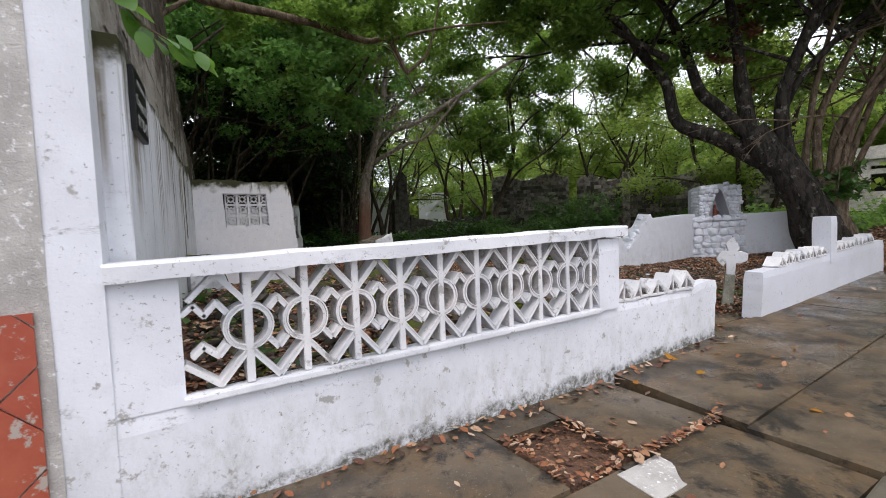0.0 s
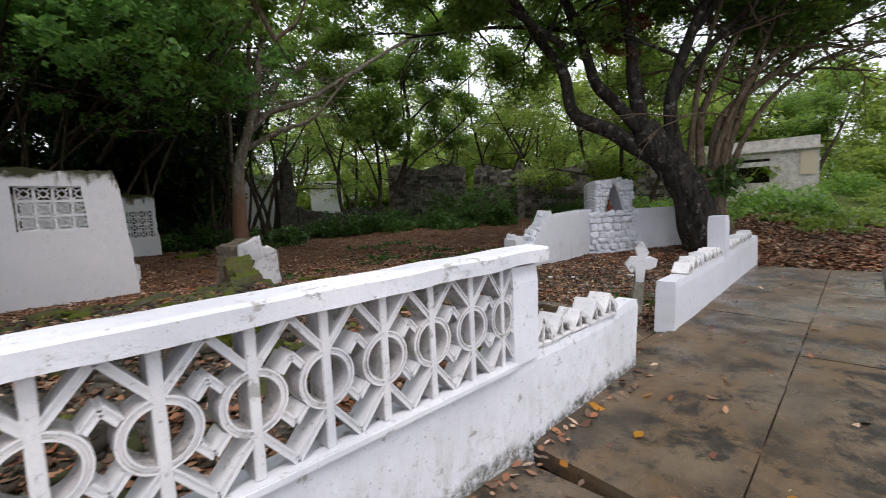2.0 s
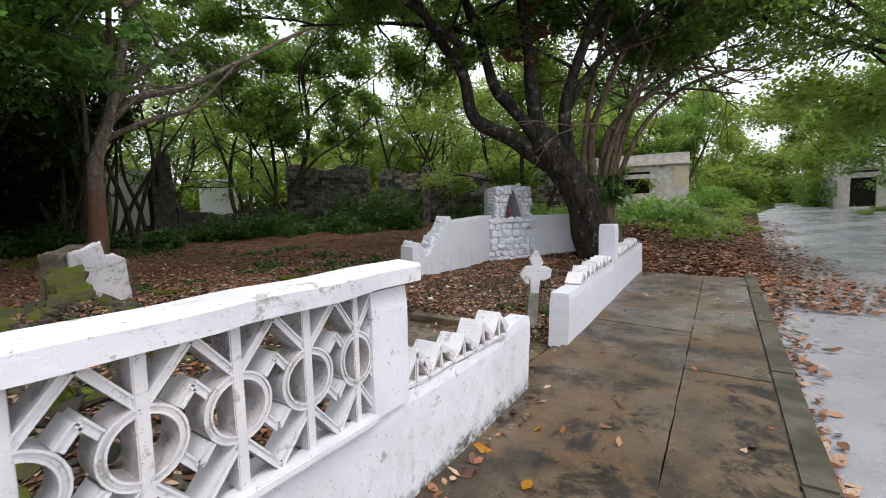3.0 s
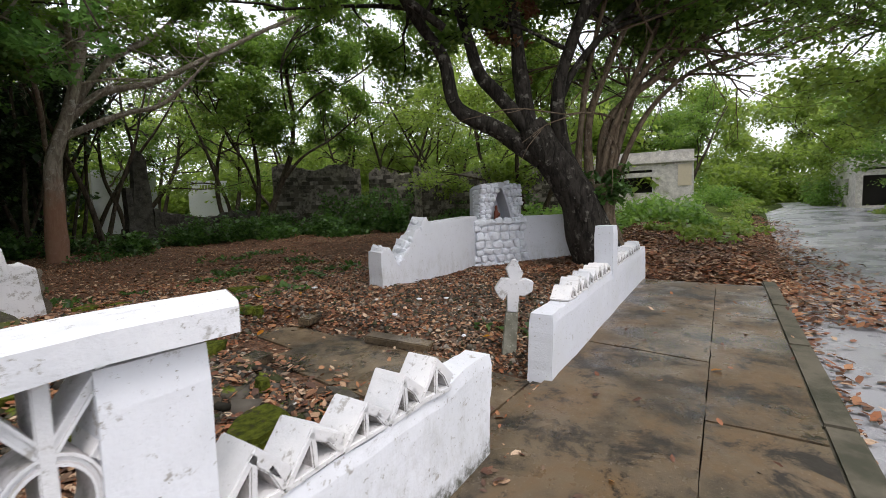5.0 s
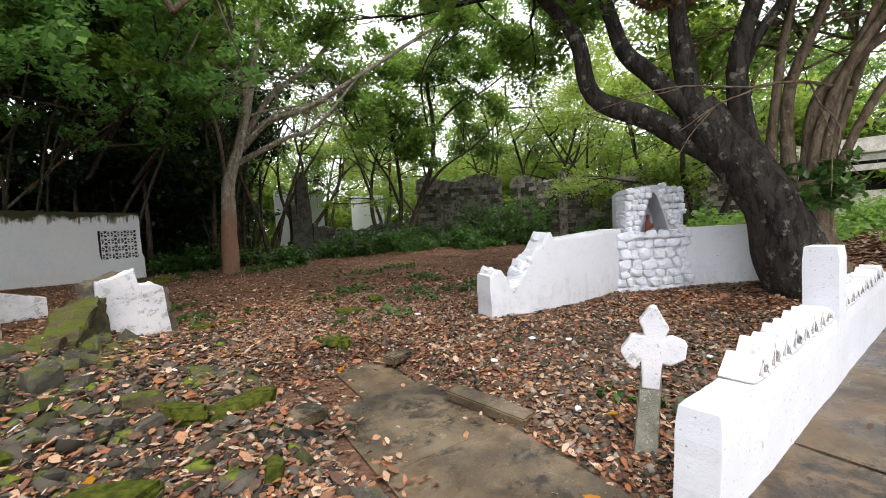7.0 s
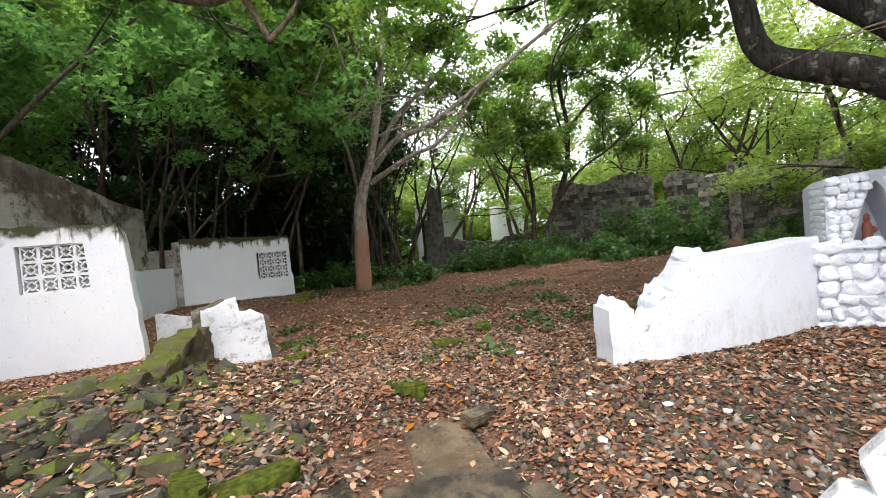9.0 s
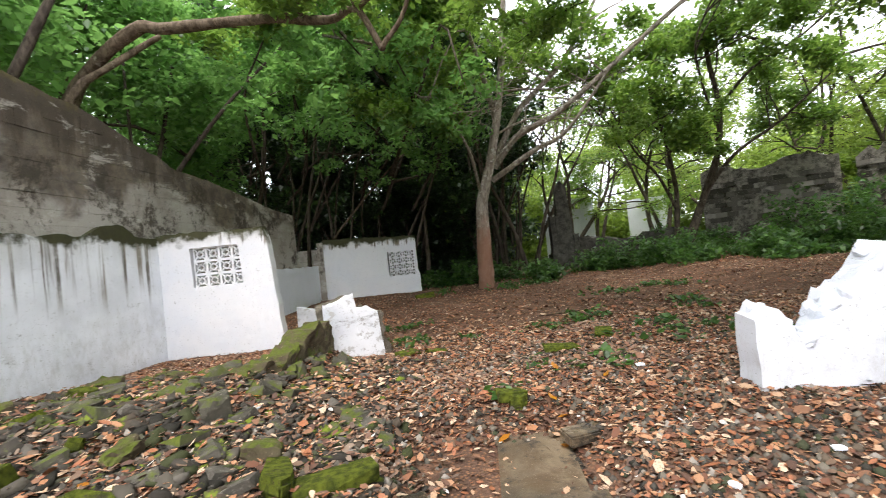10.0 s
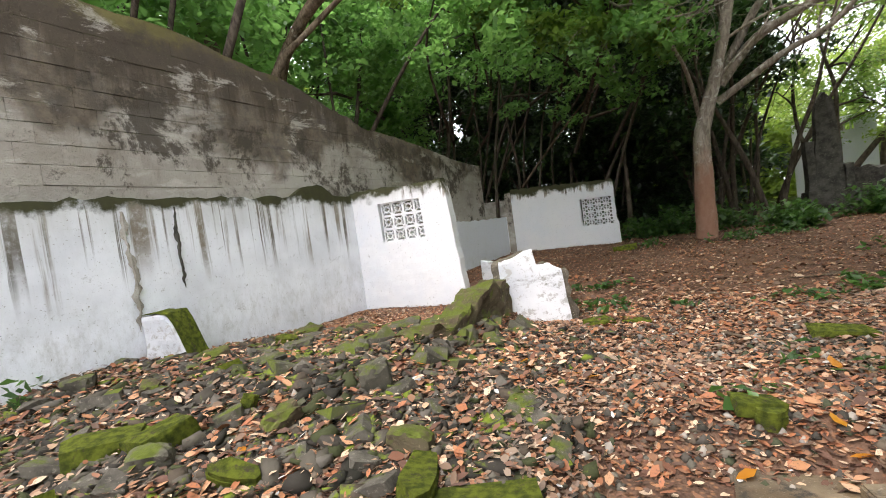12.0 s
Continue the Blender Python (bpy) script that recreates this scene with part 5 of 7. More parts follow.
back_low = thing("wall_back_low", (14.5, 22.6, 0.4), "low ruined stone wall overgrown with shrubs", "wall", kind="structure")
w = grid_wall("wall_core", straight(12.0, 24.8, 17.9, 22.9), 5.79, 0.4, 0.0, lambda s: 1.75 + 0.15 * math.sin(s * 1.7), M_TOMB, cell=0.25, rough=0.05, ragged=0.2)
under(w, back_low)
w.matrix_parent_inverse = Matrix.Translation((-14.5, -22.6, -0.4))
back_blocks = []
for me in blocks:
    me = me.copy()
    me.materials.clear()
    me.materials.append(M_BACKBLOCK)
    back_blocks.append(me)
back_wall = thing("wall_back", (21.0, 15.5, 0.4), "high ruined block wall, blackened and crumbling along its top", "wall", kind="structure")
for nm, x0, y0, x1, y1, h, rag in (("wall_core", 17.9, 22.9, 21.5, 19.7, 4.2, 0.2), ("wall_core", 21.55, 19.1, 22.45, 16.2, 3.8, 0.5), ("wall_core", 22.45, 16.1, 27.0, 8.8, 3.7, 0.12)):
    ln = math.hypot(x1 - x0, y1 - y0)
    w = grid_wall(nm, straight(x0, y0, x1, y1), ln, 0.3, 0.0, lambda s, h=h: h + 0.15 * math.sin(s * 2.2), M_BACK, cell=0.22, rough=0.03, ragged=rag)
    under(w, back_wall)
    w.matrix_parent_inverse = Matrix.Translation((-21.0, -15.5, -0.4))
    d = Vector((x1 - x0, y1 - y0)).normalized()
    az = math.degrees(math.atan2(d.y, d.x))
    for row in range(15):
        for k in range(int(ln / 0.45)):
            if rngb.random() < 0.3 or 0.4 + 0.22 * row + 0.3 > h:
                continue
            s = 0.25 + k * 0.44 + (0.2 if row % 2 else 0)
            b = new("concrete_block", blocks[rngb.randrange(5)])
            b.data = back_blocks[rngb.randrange(5)]
            b.parent = back_wall
            b.matrix_local = Matrix.Translation((-21.0, -15.5, -0.4)) @ pose(x0 + d.x * s + d.y * 0.03, y0 + d.y * s - d.x * 0.03, 0.45 + 0.22 * row, 0, rngb.uniform(-1.5, 1.5), az) @ Matrix.Diagonal((0.42, 0.1, 0.205, 1))
bm = bmesh.new()
box(bm, -0.16, 0.16, -0.16, 0.16, -0.3, 3.4, 0.03)
post = part("post", bm, M_BACK, back_wall)
post.location = (22.1 - 21.0, 16.0 - 15.5, 0.2)


def far_house(at, rz, w_, h_, label, corner, openings):
    """A roofless single-storey house seen past the trees."""
    t = thing("ruined_house", at, label, "house")
    t.rotation_euler = (0, 0, radians(rz))
    a = grid_wall("wall", straight(0, 0, w_, 0), w_, 0.25, -1.5, lambda s: h_, M_FAR, holes=openings, cell=0.5, rough=0.02, ragged=0.06)
    under(a, t)
    b = grid_wall("wall", straight(0, 6, 0, 0.02), 5.98, 0.25, -1.5, lambda s: h_ - 0.01, M_FAR, holes=((3.6, 4.6, 0.5, 1.5),), cell=0.5, rough=0.02, ragged=0.06)
    under(b, t)
    bm = bmesh.new()
    box(bm, -0.12, w_ + 0.1, -0.14, 0.1, h_ - 0.62, h_ - 0.5)
    part("cornice", bm, M_FAR, t)
    # near-black panel close behind the openings stands for the unlit rooms
    bm = bmesh.new()
    box(bm, 0.3, w_ - 0.05, 0.6, 0.8, -1, h_ - 0.3)
    part("back_wall", bm, M_ROOM_SHADE, t)
    if corner:
        bm = bmesh.new()
        box(bm, 0.1, 0.75, -0.03, -0.012, 0.5, h_ - 0.75)
        part("painted_patch", bm, M_ORANGE, t)
    return t


far_house((29.9, 3.6, 2.0), 97, 7.5, 2.4, "pale ruined house with stained parapet beyond the bushes", True, ((2.0, 4.0, 0.2, 1.05), (2.0, 4.0, 1.3, 1.45), (4.9, 6.4, 1.3, 1.45))).scale = (1, -1, 1)
far_house((37.0, -3.8, 1.2), -85, 9.0, 2.75, "weathered cream house with a dark doorway across the road", False, ((0.3, 1.5, -0.1, 1.6), (2.8, 4.4, 0.5, 1.6), (0.25, 1.6, 1.9, 2.02)))

# ---- trees ----
rt0 = random.Random(2)
big = Wood(3)
trunk = big.limb([(12.56, 3.66, -0.20), (12.36, 3.76, 0.35), (12.17, 3.88, 0.95), (12.0, 4.04, 1.75), (11.74, 4.55, 2.7), (11.54, 4.93, 3.24)], 0.50, 0.33, 18, 0.3)
big.limb([(12.30, 3.72, -0.2), (12.22, 3.80, 0.3), (12.05, 3.95, 1.2), (11.88, 4.2, 2.1)], 0.36, 0.25, 12, 0.3)
big.limb([(12.78, 3.42, -0.2), (12.60, 3.58, 0.5), (12.30, 3.78, 1.3), (12.06, 4.02, 2.0)], 0.36, 0.24, 12, 0.3)
for ra, rl_ in ((150, 0.9), (200, 1.1), (250, 0.9), (300, 0.8), (95, 0.7)):
    rx_, ry_ = math.cos(radians(ra)), math.sin(radians(ra))
    big.limb([(12.45 + 0.15 * rx_, 3.7 + 0.15 * ry_, 0.75), (12.48 + 0.45 * rx_, 3.68 + 0.42 * ry_, 0.26), (12.5 + rl_ * 0.8 * rx_, 3.66 + rl_ * 0.75 * ry_, 0.08)], 0.2, 0.05, 8, 0.3)
l1 = big.limb([(11.67, 4.69, 2.59), (11.27, 5.48, 3.24), (10.82, 6.21, 3.72), (10.67, 6.42, 4.73), (10.32, 6.86, 5.55), (9.41, 7.00, 6.30), (7.91, 7.43, 6.73), (6.19, 8.18, 7.05)], 0.22, 0.05, 10)
l2 = big.limb([(11.56, 4.85, 3.13), (11.28, 5.45, 3.93), (11.08, 5.81, 4.42), (10.94, 6.04, 5.33), (10.70, 6.36, 6.41), (10.16, 7.11, 7.92), (9.41, 7.97, 9.21)], 0.18, 0.055, 10)
l3 = big.limb([(11.55, 4.91, 3.13), (11.49, 5.07, 4.37), (11.45, 5.12, 5.12), (11.35, 5.28, 6.41), (11.45, 5.82, 8.13), (11.78, 6.68, 9.63)], 0.20, 0.055, 10)
l4 = big.limb([(11.95, 4.12, 1.8), (11.80, 4.33, 3.0), (11.76, 4.37, 3.91), (11.85, 4.17, 4.71), (11.99, 3.78, 5.77), (12.21, 3.13, 7.27), (12.53, 2.16, 8.78)], 0.19, 0.055, 10)
l6 = big.limb([(11.9, 4.0, 5.2), (12.6, 3.2, 6.3), (13.6, 2.2, 6.7), (14.6, 1.2, 6.3), (15.4, 0.3, 5.7)], 0.10, 0.03, 8)
l5 = big.limb([(11.83, 4.37, 3.83), (12.05, 4.21, 4.26), (12.31, 3.88, 4.80), (12.96, 3.24, 5.66), (14.14, 2.38, 6.62), (15.65, 1.52, 7.38)], 0.11, 0.04, 8)
for ln, st, n_, le, dep in ((l1, 0.55, 10, 1.6, 2), (l2, 0.55, 9, 1.9, 2), (l3, 0.5, 10, 2.2, 2), (l4, 0.5, 9, 2.0, 2), (l5, 0.45, 9, 1.8, 2), (l6, 0.5, 8, 1.4, 2)):
    big.crown(ln, st, n_, le, 0.05, dep)
for pts in ([(11.3, 5.3, 5.3), (11.6, 7.5, 6.3), (11.2, 9.5, 6.8), (10.2, 11.5, 6.9)], [(10.4, 6.2, 5.2), (8.6, 7.6, 6.6), (6.4, 8.8, 7.4), (4.4, 9.8, 7.7)], [(12.0, 4.6, 6.4), (13.4, 6.8, 7.8), (14.0, 9.2, 8.6), (14.2, 11.5, 8.8)]):
    ln = big.limb(pts, 0.09, 0.03, 7)
    big.crown(ln, 0.2, 9, 1.9, 0.04, 2)
big.sites = [p for p in big.sites if p[2] > 4.8 + 0.08 * rt0.uniform(-3, 3) and rt0.random() < (0.5 if p[0] > 11.2 and p[1] < 7 else 0.68)]
tree_thing("spreading_tree", big, M_BARK_DARK, M_LEAF, (12.2, 4.1, 0.1), "huge dark-barked tree with spreading limbs over the yard", 66, 0.5, 0.125, 21)

side = Wood(8)
side.limb([(13.01, 3.67, -0.15), (12.85, 3.69, 0.71), (12.69, 3.78, 1.47), (12.64, 3.83, 2.06)], 0.42, 0.28, 12, 0.5)
for pts, r in (([(12.58, 4.15, 1.68), (12.53, 4.21, 2.43), (12.55, 4.14, 3.40), (12.58, 3.99, 4.48), (12.53, 3.56, 5.98), (12.64, 2.81, 7.70)], 0.1),
               ([(12.64, 3.99, 1.79), (12.61, 4.01, 3.29), (12.74, 3.78, 4.15), (13.07, 3.35, 5.33), (13.71, 2.70, 6.84)], 0.11),
               ([(12.80, 3.83, 1.79), (12.87, 3.72, 3.19), (13.17, 3.35, 3.83), (13.71, 2.81, 4.37), (14.68, 1.95, 5.33), (16.08, 0.87, 6.19)], 0.13),
               ([(12.85, 3.67, 1.90), (13.28, 3.45, 3.19), (14.14, 3.24, 4.48), (15.65, 2.81, 5.77)], 0.09),
               ([(12.7, 3.8, 1.8), (12.75, 3.6, 3.0), (13.2, 3.0, 4.4), (14.2, 2.0, 5.6), (15.8, 0.8, 6.6), (17.6, -0.4, 7.1)], 0.085),
               ([(12.8, 3.7, 2.0), (13.0, 3.4, 3.6), (13.5, 2.9, 5.2), (14.3, 2.4, 6.8), (15.2, 1.8, 8.2)], 0.08),
               ([(12.9, 3.6, 1.9), (13.3, 3.1, 3.3), (14.2, 2.5, 4.3), (15.6, 1.6, 5.0), (17.4, 0.6, 5.3)], 0.075)):
    ln = side.limb(pts, r, r * 0.35, 8)
    side.crown(ln, 0.45, 8, 1.9, 0.035, 2, 0.03)
side.sites = [p for p in side.sites if p[2] > 4.4 and not (p[0] < 12.9 and p[2] < 5.6) and rt0.random() < 0.2]
stem_tree = tree_thing("pale_stemmed_tree", side, M_BARK_TAN, M_LEAF, (12.9, 3.7, 0.1), "pale many-stemmed tree growing from a stump beside the dark tree", 42, 0.48, 0.115, 22)
epi = np.random.default_rng(5).normal(0, 1, (60, 3)) * (0.28, 0.28, 0.22) + (12.62 - 12.9, 3.7 - 3.7, 1.95 - 0.1)
under(leaf_object("epiphyte_clump", epi, 14, 0.16, 0.15, 6, M_SHRUB), stem_tree)

grey = Wood(5)
gt = grey.limb([(7.09, 18.23, 0.01), (7.13, 18.21, 0.75), (7.18, 18.20, 1.93), (7.21, 18.19, 3.18), (7.49, 18.13, 4.23), (7.72, 18.10, 4.92), (8.23, 17.97, 7.19), (8.59, 17.86, 9.72), (8.86, 17.76, 11.72)], 0.33, 0.08, 12, 0.2)
g_limbs = [([(7.91, 19.02, 4.76), (8.82, 18.79, 5.77), (10.21, 18.35, 6.33), (11.85, 17.65, 7.42), (13.66, 16.65, 8.70), (15.15, 15.54, 9.72)], 0.15),
           ([(7.79, 19.01, 4.27), (9.34, 18.64, 5.15), (10.56, 18.22, 5.71), (12.25, 17.44, 7.82)], 0.12),
           ([(8.00, 18.99, 5.15), (9.09, 18.72, 6.82), (10.53, 18.22, 8.05), (11.58, 17.77, 9.60), (12.47, 17.33, 11.27)], 0.13),
           ([(8.18, 18.94, 6.27), (7.57, 17.10, 7.60), (6.91, 14.88, 8.27), (6.24, 12.77, 8.50)], 0.11),
           ([(8.35, 18.89, 7.05), (6.24, 18.22, 8.27), (4.46, 16.77, 8.60), (2.90, 14.99, 8.27)], 0.11),
           ([(7.35, 19.11, 3.82), (6.91, 17.66, 5.27), (6.13, 15.88, 5.93), (5.35, 14.10, 6.05)], 0.07)]
grey.crown(gt, 0.6, 10, 2.4, 0.05, 2)
for pts, r in g_limbs:
    ln = grey.limb(pts, r, r * 0.35, 8)
    grey.crown(ln, 0.4, 9, 1.9, 0.035, 2)
grey.sites = [p for p in grey.sites if (p[2] > 7.6 and rt0.random() < 0.38) or (p[0] < 6.6 and p[2] > 5.6 and rt0.random() < 0.7)]
tree_thing("grey_barked_tree", grey, M_BARK_GREY, M_LEAF, (7.1, 18.2, 0.3), "grey-barked tree with reddish foot and leaning limbs", 44, 0.5, 0.18, 23)


def multi_stem(seed, at, h, stems, lean, r, bark_mat, leaf_mat, label, per, size, twigs=5, group="", name="slender_tree", spread=0.55):
    t = Wood(seed)
    rng = random.Random(seed)
    for k in range(stems):
        a = 2 * math.pi * k / stems + rng.uniform(0, 1.2)
        p = Vector(at) + Vector((math.cos(a) * 0.12, math.sin(a) * 0.12, -0.2))
        pts, d = [p], Vector((math.cos(a) * lean, math.sin(a) * lean, 1)).normalized()
        for i in range(5):
            d = (d + Vector((rng.uniform(-1, 1), rng.uniform(-1, 1), rng.uniform(-0.1, 0.3))) * 0.25).normalized()
            p = p + d * h / 5
            pts.append(p)
        ln = t.limb(pts, r * rng.uniform(0.7, 1.1), r * 0.25, 7, 0.25, 4)
        t.crown(ln, 0.35, twigs, h * 0.28, r * 0.35, 2, 0.01)
    return tree_thing(name, t, bark_mat, leaf_mat, at, label, per, spread, size, seed, group)


crook = Wood(31)
for pts, r in (([(15.05, 19.85, 0.2), (15.35, 19.7, 1.4), (15.95, 19.55, 2.9), (16.6, 19.4, 4.6), (16.75, 19.3, 6.4), (16.4, 19.1, 8.6), (16.8, 18.6, 10.4)], 0.19),
               ([(14.95, 20.0, 0.2), (15.1, 20.1, 1.8), (15.15, 20.0, 3.4), (14.85, 19.8, 5.2), (14.3, 19.5, 7.2), (14.2, 19.0, 9.0)], 0.13),
               ([(16.1, 19.5, 3.2), (17.0, 19.0, 4.4), (18.3, 18.4, 5.3), (19.6, 17.6, 6.6)], 0.09),
               ([(15.12, 20.05, 2.6), (14.3, 19.6, 3.9), (13.2, 19.0, 4.9), (12.2, 18.4, 6.4)], 0.07),
               ([(16.7, 19.35, 5.4), (15.8, 18.6, 6.8), (15.2, 17.8, 8.2), (15.4, 16.8, 9.4)], 0.07),
               ([(16.7, 19.3, 6.2), (17.7, 18.6, 7.4), (18.8, 17.8, 8.0), (20.2, 17.0, 9.2)], 0.075)):
    ln = crook.limb(pts, r, r * 0.35, 8, 0.3)
    crook.crown(ln, 0.5, 7, 1.9, 0.035, 2, 0.0)
crook.sites = [p for p in crook.sites if p[2] > 4.4 and rt0.random() < 0.8]
tree_thing("crooked_tree", crook, M_BARK_BROWN, M_LEAF, (15.05, 19.85, 0.4), "dark crooked multi-stemmed tree in front of the ruined wall", 24, 0.5, 0.17, 31)
for k, (x, y, h, lm) in enumerate(((13.5, 30, 9, 0), (19, 29, 10, 1), (24, 24, 9, 1), (25.8, 20.8, 10, 1), (27, 18, 9, 1), (30, 12, 9, 0), (33, 20, 11, 1), (17.5, 36, 11, 1), (26, 33, 11, 1), (30, 27, 10, 1), (9.0, 33, 10, 1), (36, 9.5, 9, 0))):
    multi_stem(40 + k, (x, y, 0.5), h, 3, 0.35, 0.17, M_BARK_BROWN, M_LEAF_LIGHT if lm else M_LEAF, "slender dark-stemmed tree with light yellow-green foliage", 18, 0.17, 5, "trees behind the ruined wall", spread=0.68)


def scatter_mass(seed, n, lo, hi, keep=None):
    """Places for foliage in a stretch of ground, gathered into uneven clumps."""
    g = np.random.default_rng(seed)
    c = g.uniform(lo, hi, (max(8, n // 14), 3))
    s = c[g.integers(0, len(c), n)] + g.normal(0, 0.75, (n, 3)) * (1, 1, 0.6)
    s = s[(s[:, 2] > lo[2] - 0.3)]
    return s if keep is None else s[[keep(*p) for p in s]]


# dark thicket behind the side wall and the ruined rooms
thicket = thing("thicket", (2, 22, 0.4), "dense dark thicket of slender stems and leaves", "thicket", kind="stuff")
stems = Wood(77)
rt = random.Random(78)
for k in range(85):
    x, y = rt.uniform(-7, 10.5), rt.uniform(19.5, 30)
    p, d = Vector((x, y, 0.2)), Vector((rt.uniform(-0.35, 0.35), rt.uniform(-0.35, 0.2), 1)).normalized()
    pts = [p]
    for i in range(4):
        d = (d + Vector((rt.uniform(-1, 1), rt.uniform(-1, 1), 0.2)) * 0.17).normalized()
        p = p + d * rt.uniform(1.4, 2.6)
        pts.append(p)
    stems.limb(pts, rt.uniform(0.05, 0.13), 0.03, 6, 0.2, 3)
for k in range(30):
    x, y = rt.uniform(-7, -1.2), rt.uniform(5, 19)
    p, d = Vector((x, y, 0.2)), Vector((rt.uniform(-0.1, 0.4), rt.uniform(-0.25, 0.25), 1)).normalized()
    pts = [p]
    for i in range(4):
        d = (d + Vector((rt.uniform(-1, 1), rt.uniform(-1, 1), 0.2)) * 0.2).normalized()
        p = p + d * rt.uniform(1.6, 2.6)
        pts.append(p)
    stems.limb(pts, rt.uniform(0.06, 0.14), 0.03, 6, 0.2, 3)
under(array_object("stems", np.asarray(stems.v) - np.array((2, 22, 0.4)), stems.q, M_BARK_BROWN, True), thicket)
off = np.array((2, 22, 0.4))
s1 = scatter_mass(1, 2200, (-9, 21.0, 3.4), (10, 31, 13.0))
s2 = scatter_mass(2, 900, (-8, 24.5, 0.4), (8, 32, 4.5))
s3 = scatter_mass(3, 1400, (-8.5, 4.5, 4.2), (-1.0, 20, 10.5), lambda x, y, z: x < side_x(y) - 0.6)
under(leaf_object("foliage", np.concatenate([s1, s2]) - off, 48, 0.58, 0.24, 91, M_LEAF_SHADED, 0.8), thicket)
under(leaf_object("foliage", s3 - off, 44, 0.5, 0.2, 93, M_LEAF_MID, 0.7), thicket)
# dense back layer added to shut out horizon sky behind the thicket
s5 = scatter_mass(5, 1300, (-16, 32, 0.2), (11, 38, 14))
under(leaf_object("foliage", s5 - off, 46, 0.9, 0.42, 96, M_LEAF_SHADED, 0.8), thicket)
# leafy lid added overhead to keep skylight off the thicket
sky_lid = scatter_mass(6, 850, (-10, 21, 9.5), (7, 33, 14.5))
under(leaf_object("foliage", sky_lid - off, 44, 0.9, 0.36, 97, M_LEAF_SHADED, 0.6), thicket)
s4 = scatter_mass(4, 620, (-2.5, 12.0, 4.9), (6.5, 20.5, 10.5), lambda x, y, z: z > 4.6)
canopy = thing("overhanging_boughs", (2, 19, 4), "leafy boughs hanging over the ruined rooms", "foliage", kind="stuff")
under(leaf_object("foliage", s4 - np.array((2, 19, 4)), 46, 0.42, 0.17, 92, M_LEAF_MID), canopy)
bt = Wood(79)
for k in range(16):
    x, y = rt.uniform(-2.5, 6.5), rt.uniform(13, 20)
    bt.limb([(x - 1.5, 21.0, rt.uniform(3, 6)), (x, y + 1.5, rt.uniform(5, 7)), (x + rt.uniform(-1, 1), y, rt.uniform(5, 8)), (x + rt.uniform(-2, 2), y - 2.0, rt.uniform(5, 8))], 0.07, 0.02, 6, 0.2, 3)
under(array_object("branches", np.asarray(bt.v) - np.array((2, 19, 4)), bt.q, M_BARK_BROWN, True), canopy)

# pale bough that crosses high over the rooms, and the crooked tree behind the tall wall
bough = Wood(12)
ln = bough.limb([(-1.6, 10.9, 4.0), (-0.9, 10.8, 5.6), (0.3, 10.73, 6.5), (0.9, 10.69, 6.45), (2.23, 10.49, 6.35), (3.18, 10.24, 6.18), (4.14, 9.89, 5.87), (4.63, 9.68, 5.9), (5.02, 9.48, 5.1)], 0.15, 0.05, 9, 0.35)
bough.limb([(5.0, 9.49, 5.12), (5.46, 9.24, 5.62), (5.75, 9.07, 6.8)], 0.05, 0.02, 7)
bough.limb([(4.63, 9.68, 5.9), (5.6, 9.0, 6.1), (7.2, 8.3, 6.3)], 0.05, 0.02, 7)
bough.limb([(-0.9, 9.9, 4.0), (-0.58, 10.3, 5.26), (-0.22, 10.63, 5.79), (0.5, 11.2, 6.6)], 0.10, 0.05, 8, 0.3)
bough.limb([(-1.5, 9.2, 3.8), (-1.3, 9.5, 5.4), (-1.44, 9.37, 5.9), (-1.0, 9.0, 6.8)], 0.12, 0.05, 8, 0.3)
bough.crown(ln, 0.35, 8, 1.1, 0.025, 1)
bough.limb([(-1.6, 11.0, -0.2), (-1.65, 10.95, 2.0), (-1.6, 10.9, 4.05)], 0.2, 0.15, 9)
bough.limb([(-1.2, 9.5, -0.2), (-1.0, 9.7, 2.0), (-0.9, 9.9, 4.05)], 0.16, 0.10, 9)
bough.limb([(-1.9, 9.0, -0.2), (-1.6, 9.1, 2.0), (-1.5, 9.2, 3.85)], 0.16, 0.12, 9)
tree_thing("crooked_tree", bough, M_BARK_TAN, M_LEAF, (-1.5, 10.0, 0.3), "crooked pale-limbed tree reaching over the tall wall", 40, 0.4, 0.12, 29)
thin = Wood(14)
thin.limb([(-0.7, 20.7, 0.2), (1.0, 20.5, 2.4), (2.9, 20.3, 4.4), (4.6, 20.2, 6.0)], 0.07, 0.025, 7, 0.2)
tree_thing("leaning_sapling", thin, M_BARK_TAN, M_LEAF, (-0.6, 20.7, 0.3), "thin leaning bare sapling among the ruined walls", 0, 0.3, 0.1, 1)

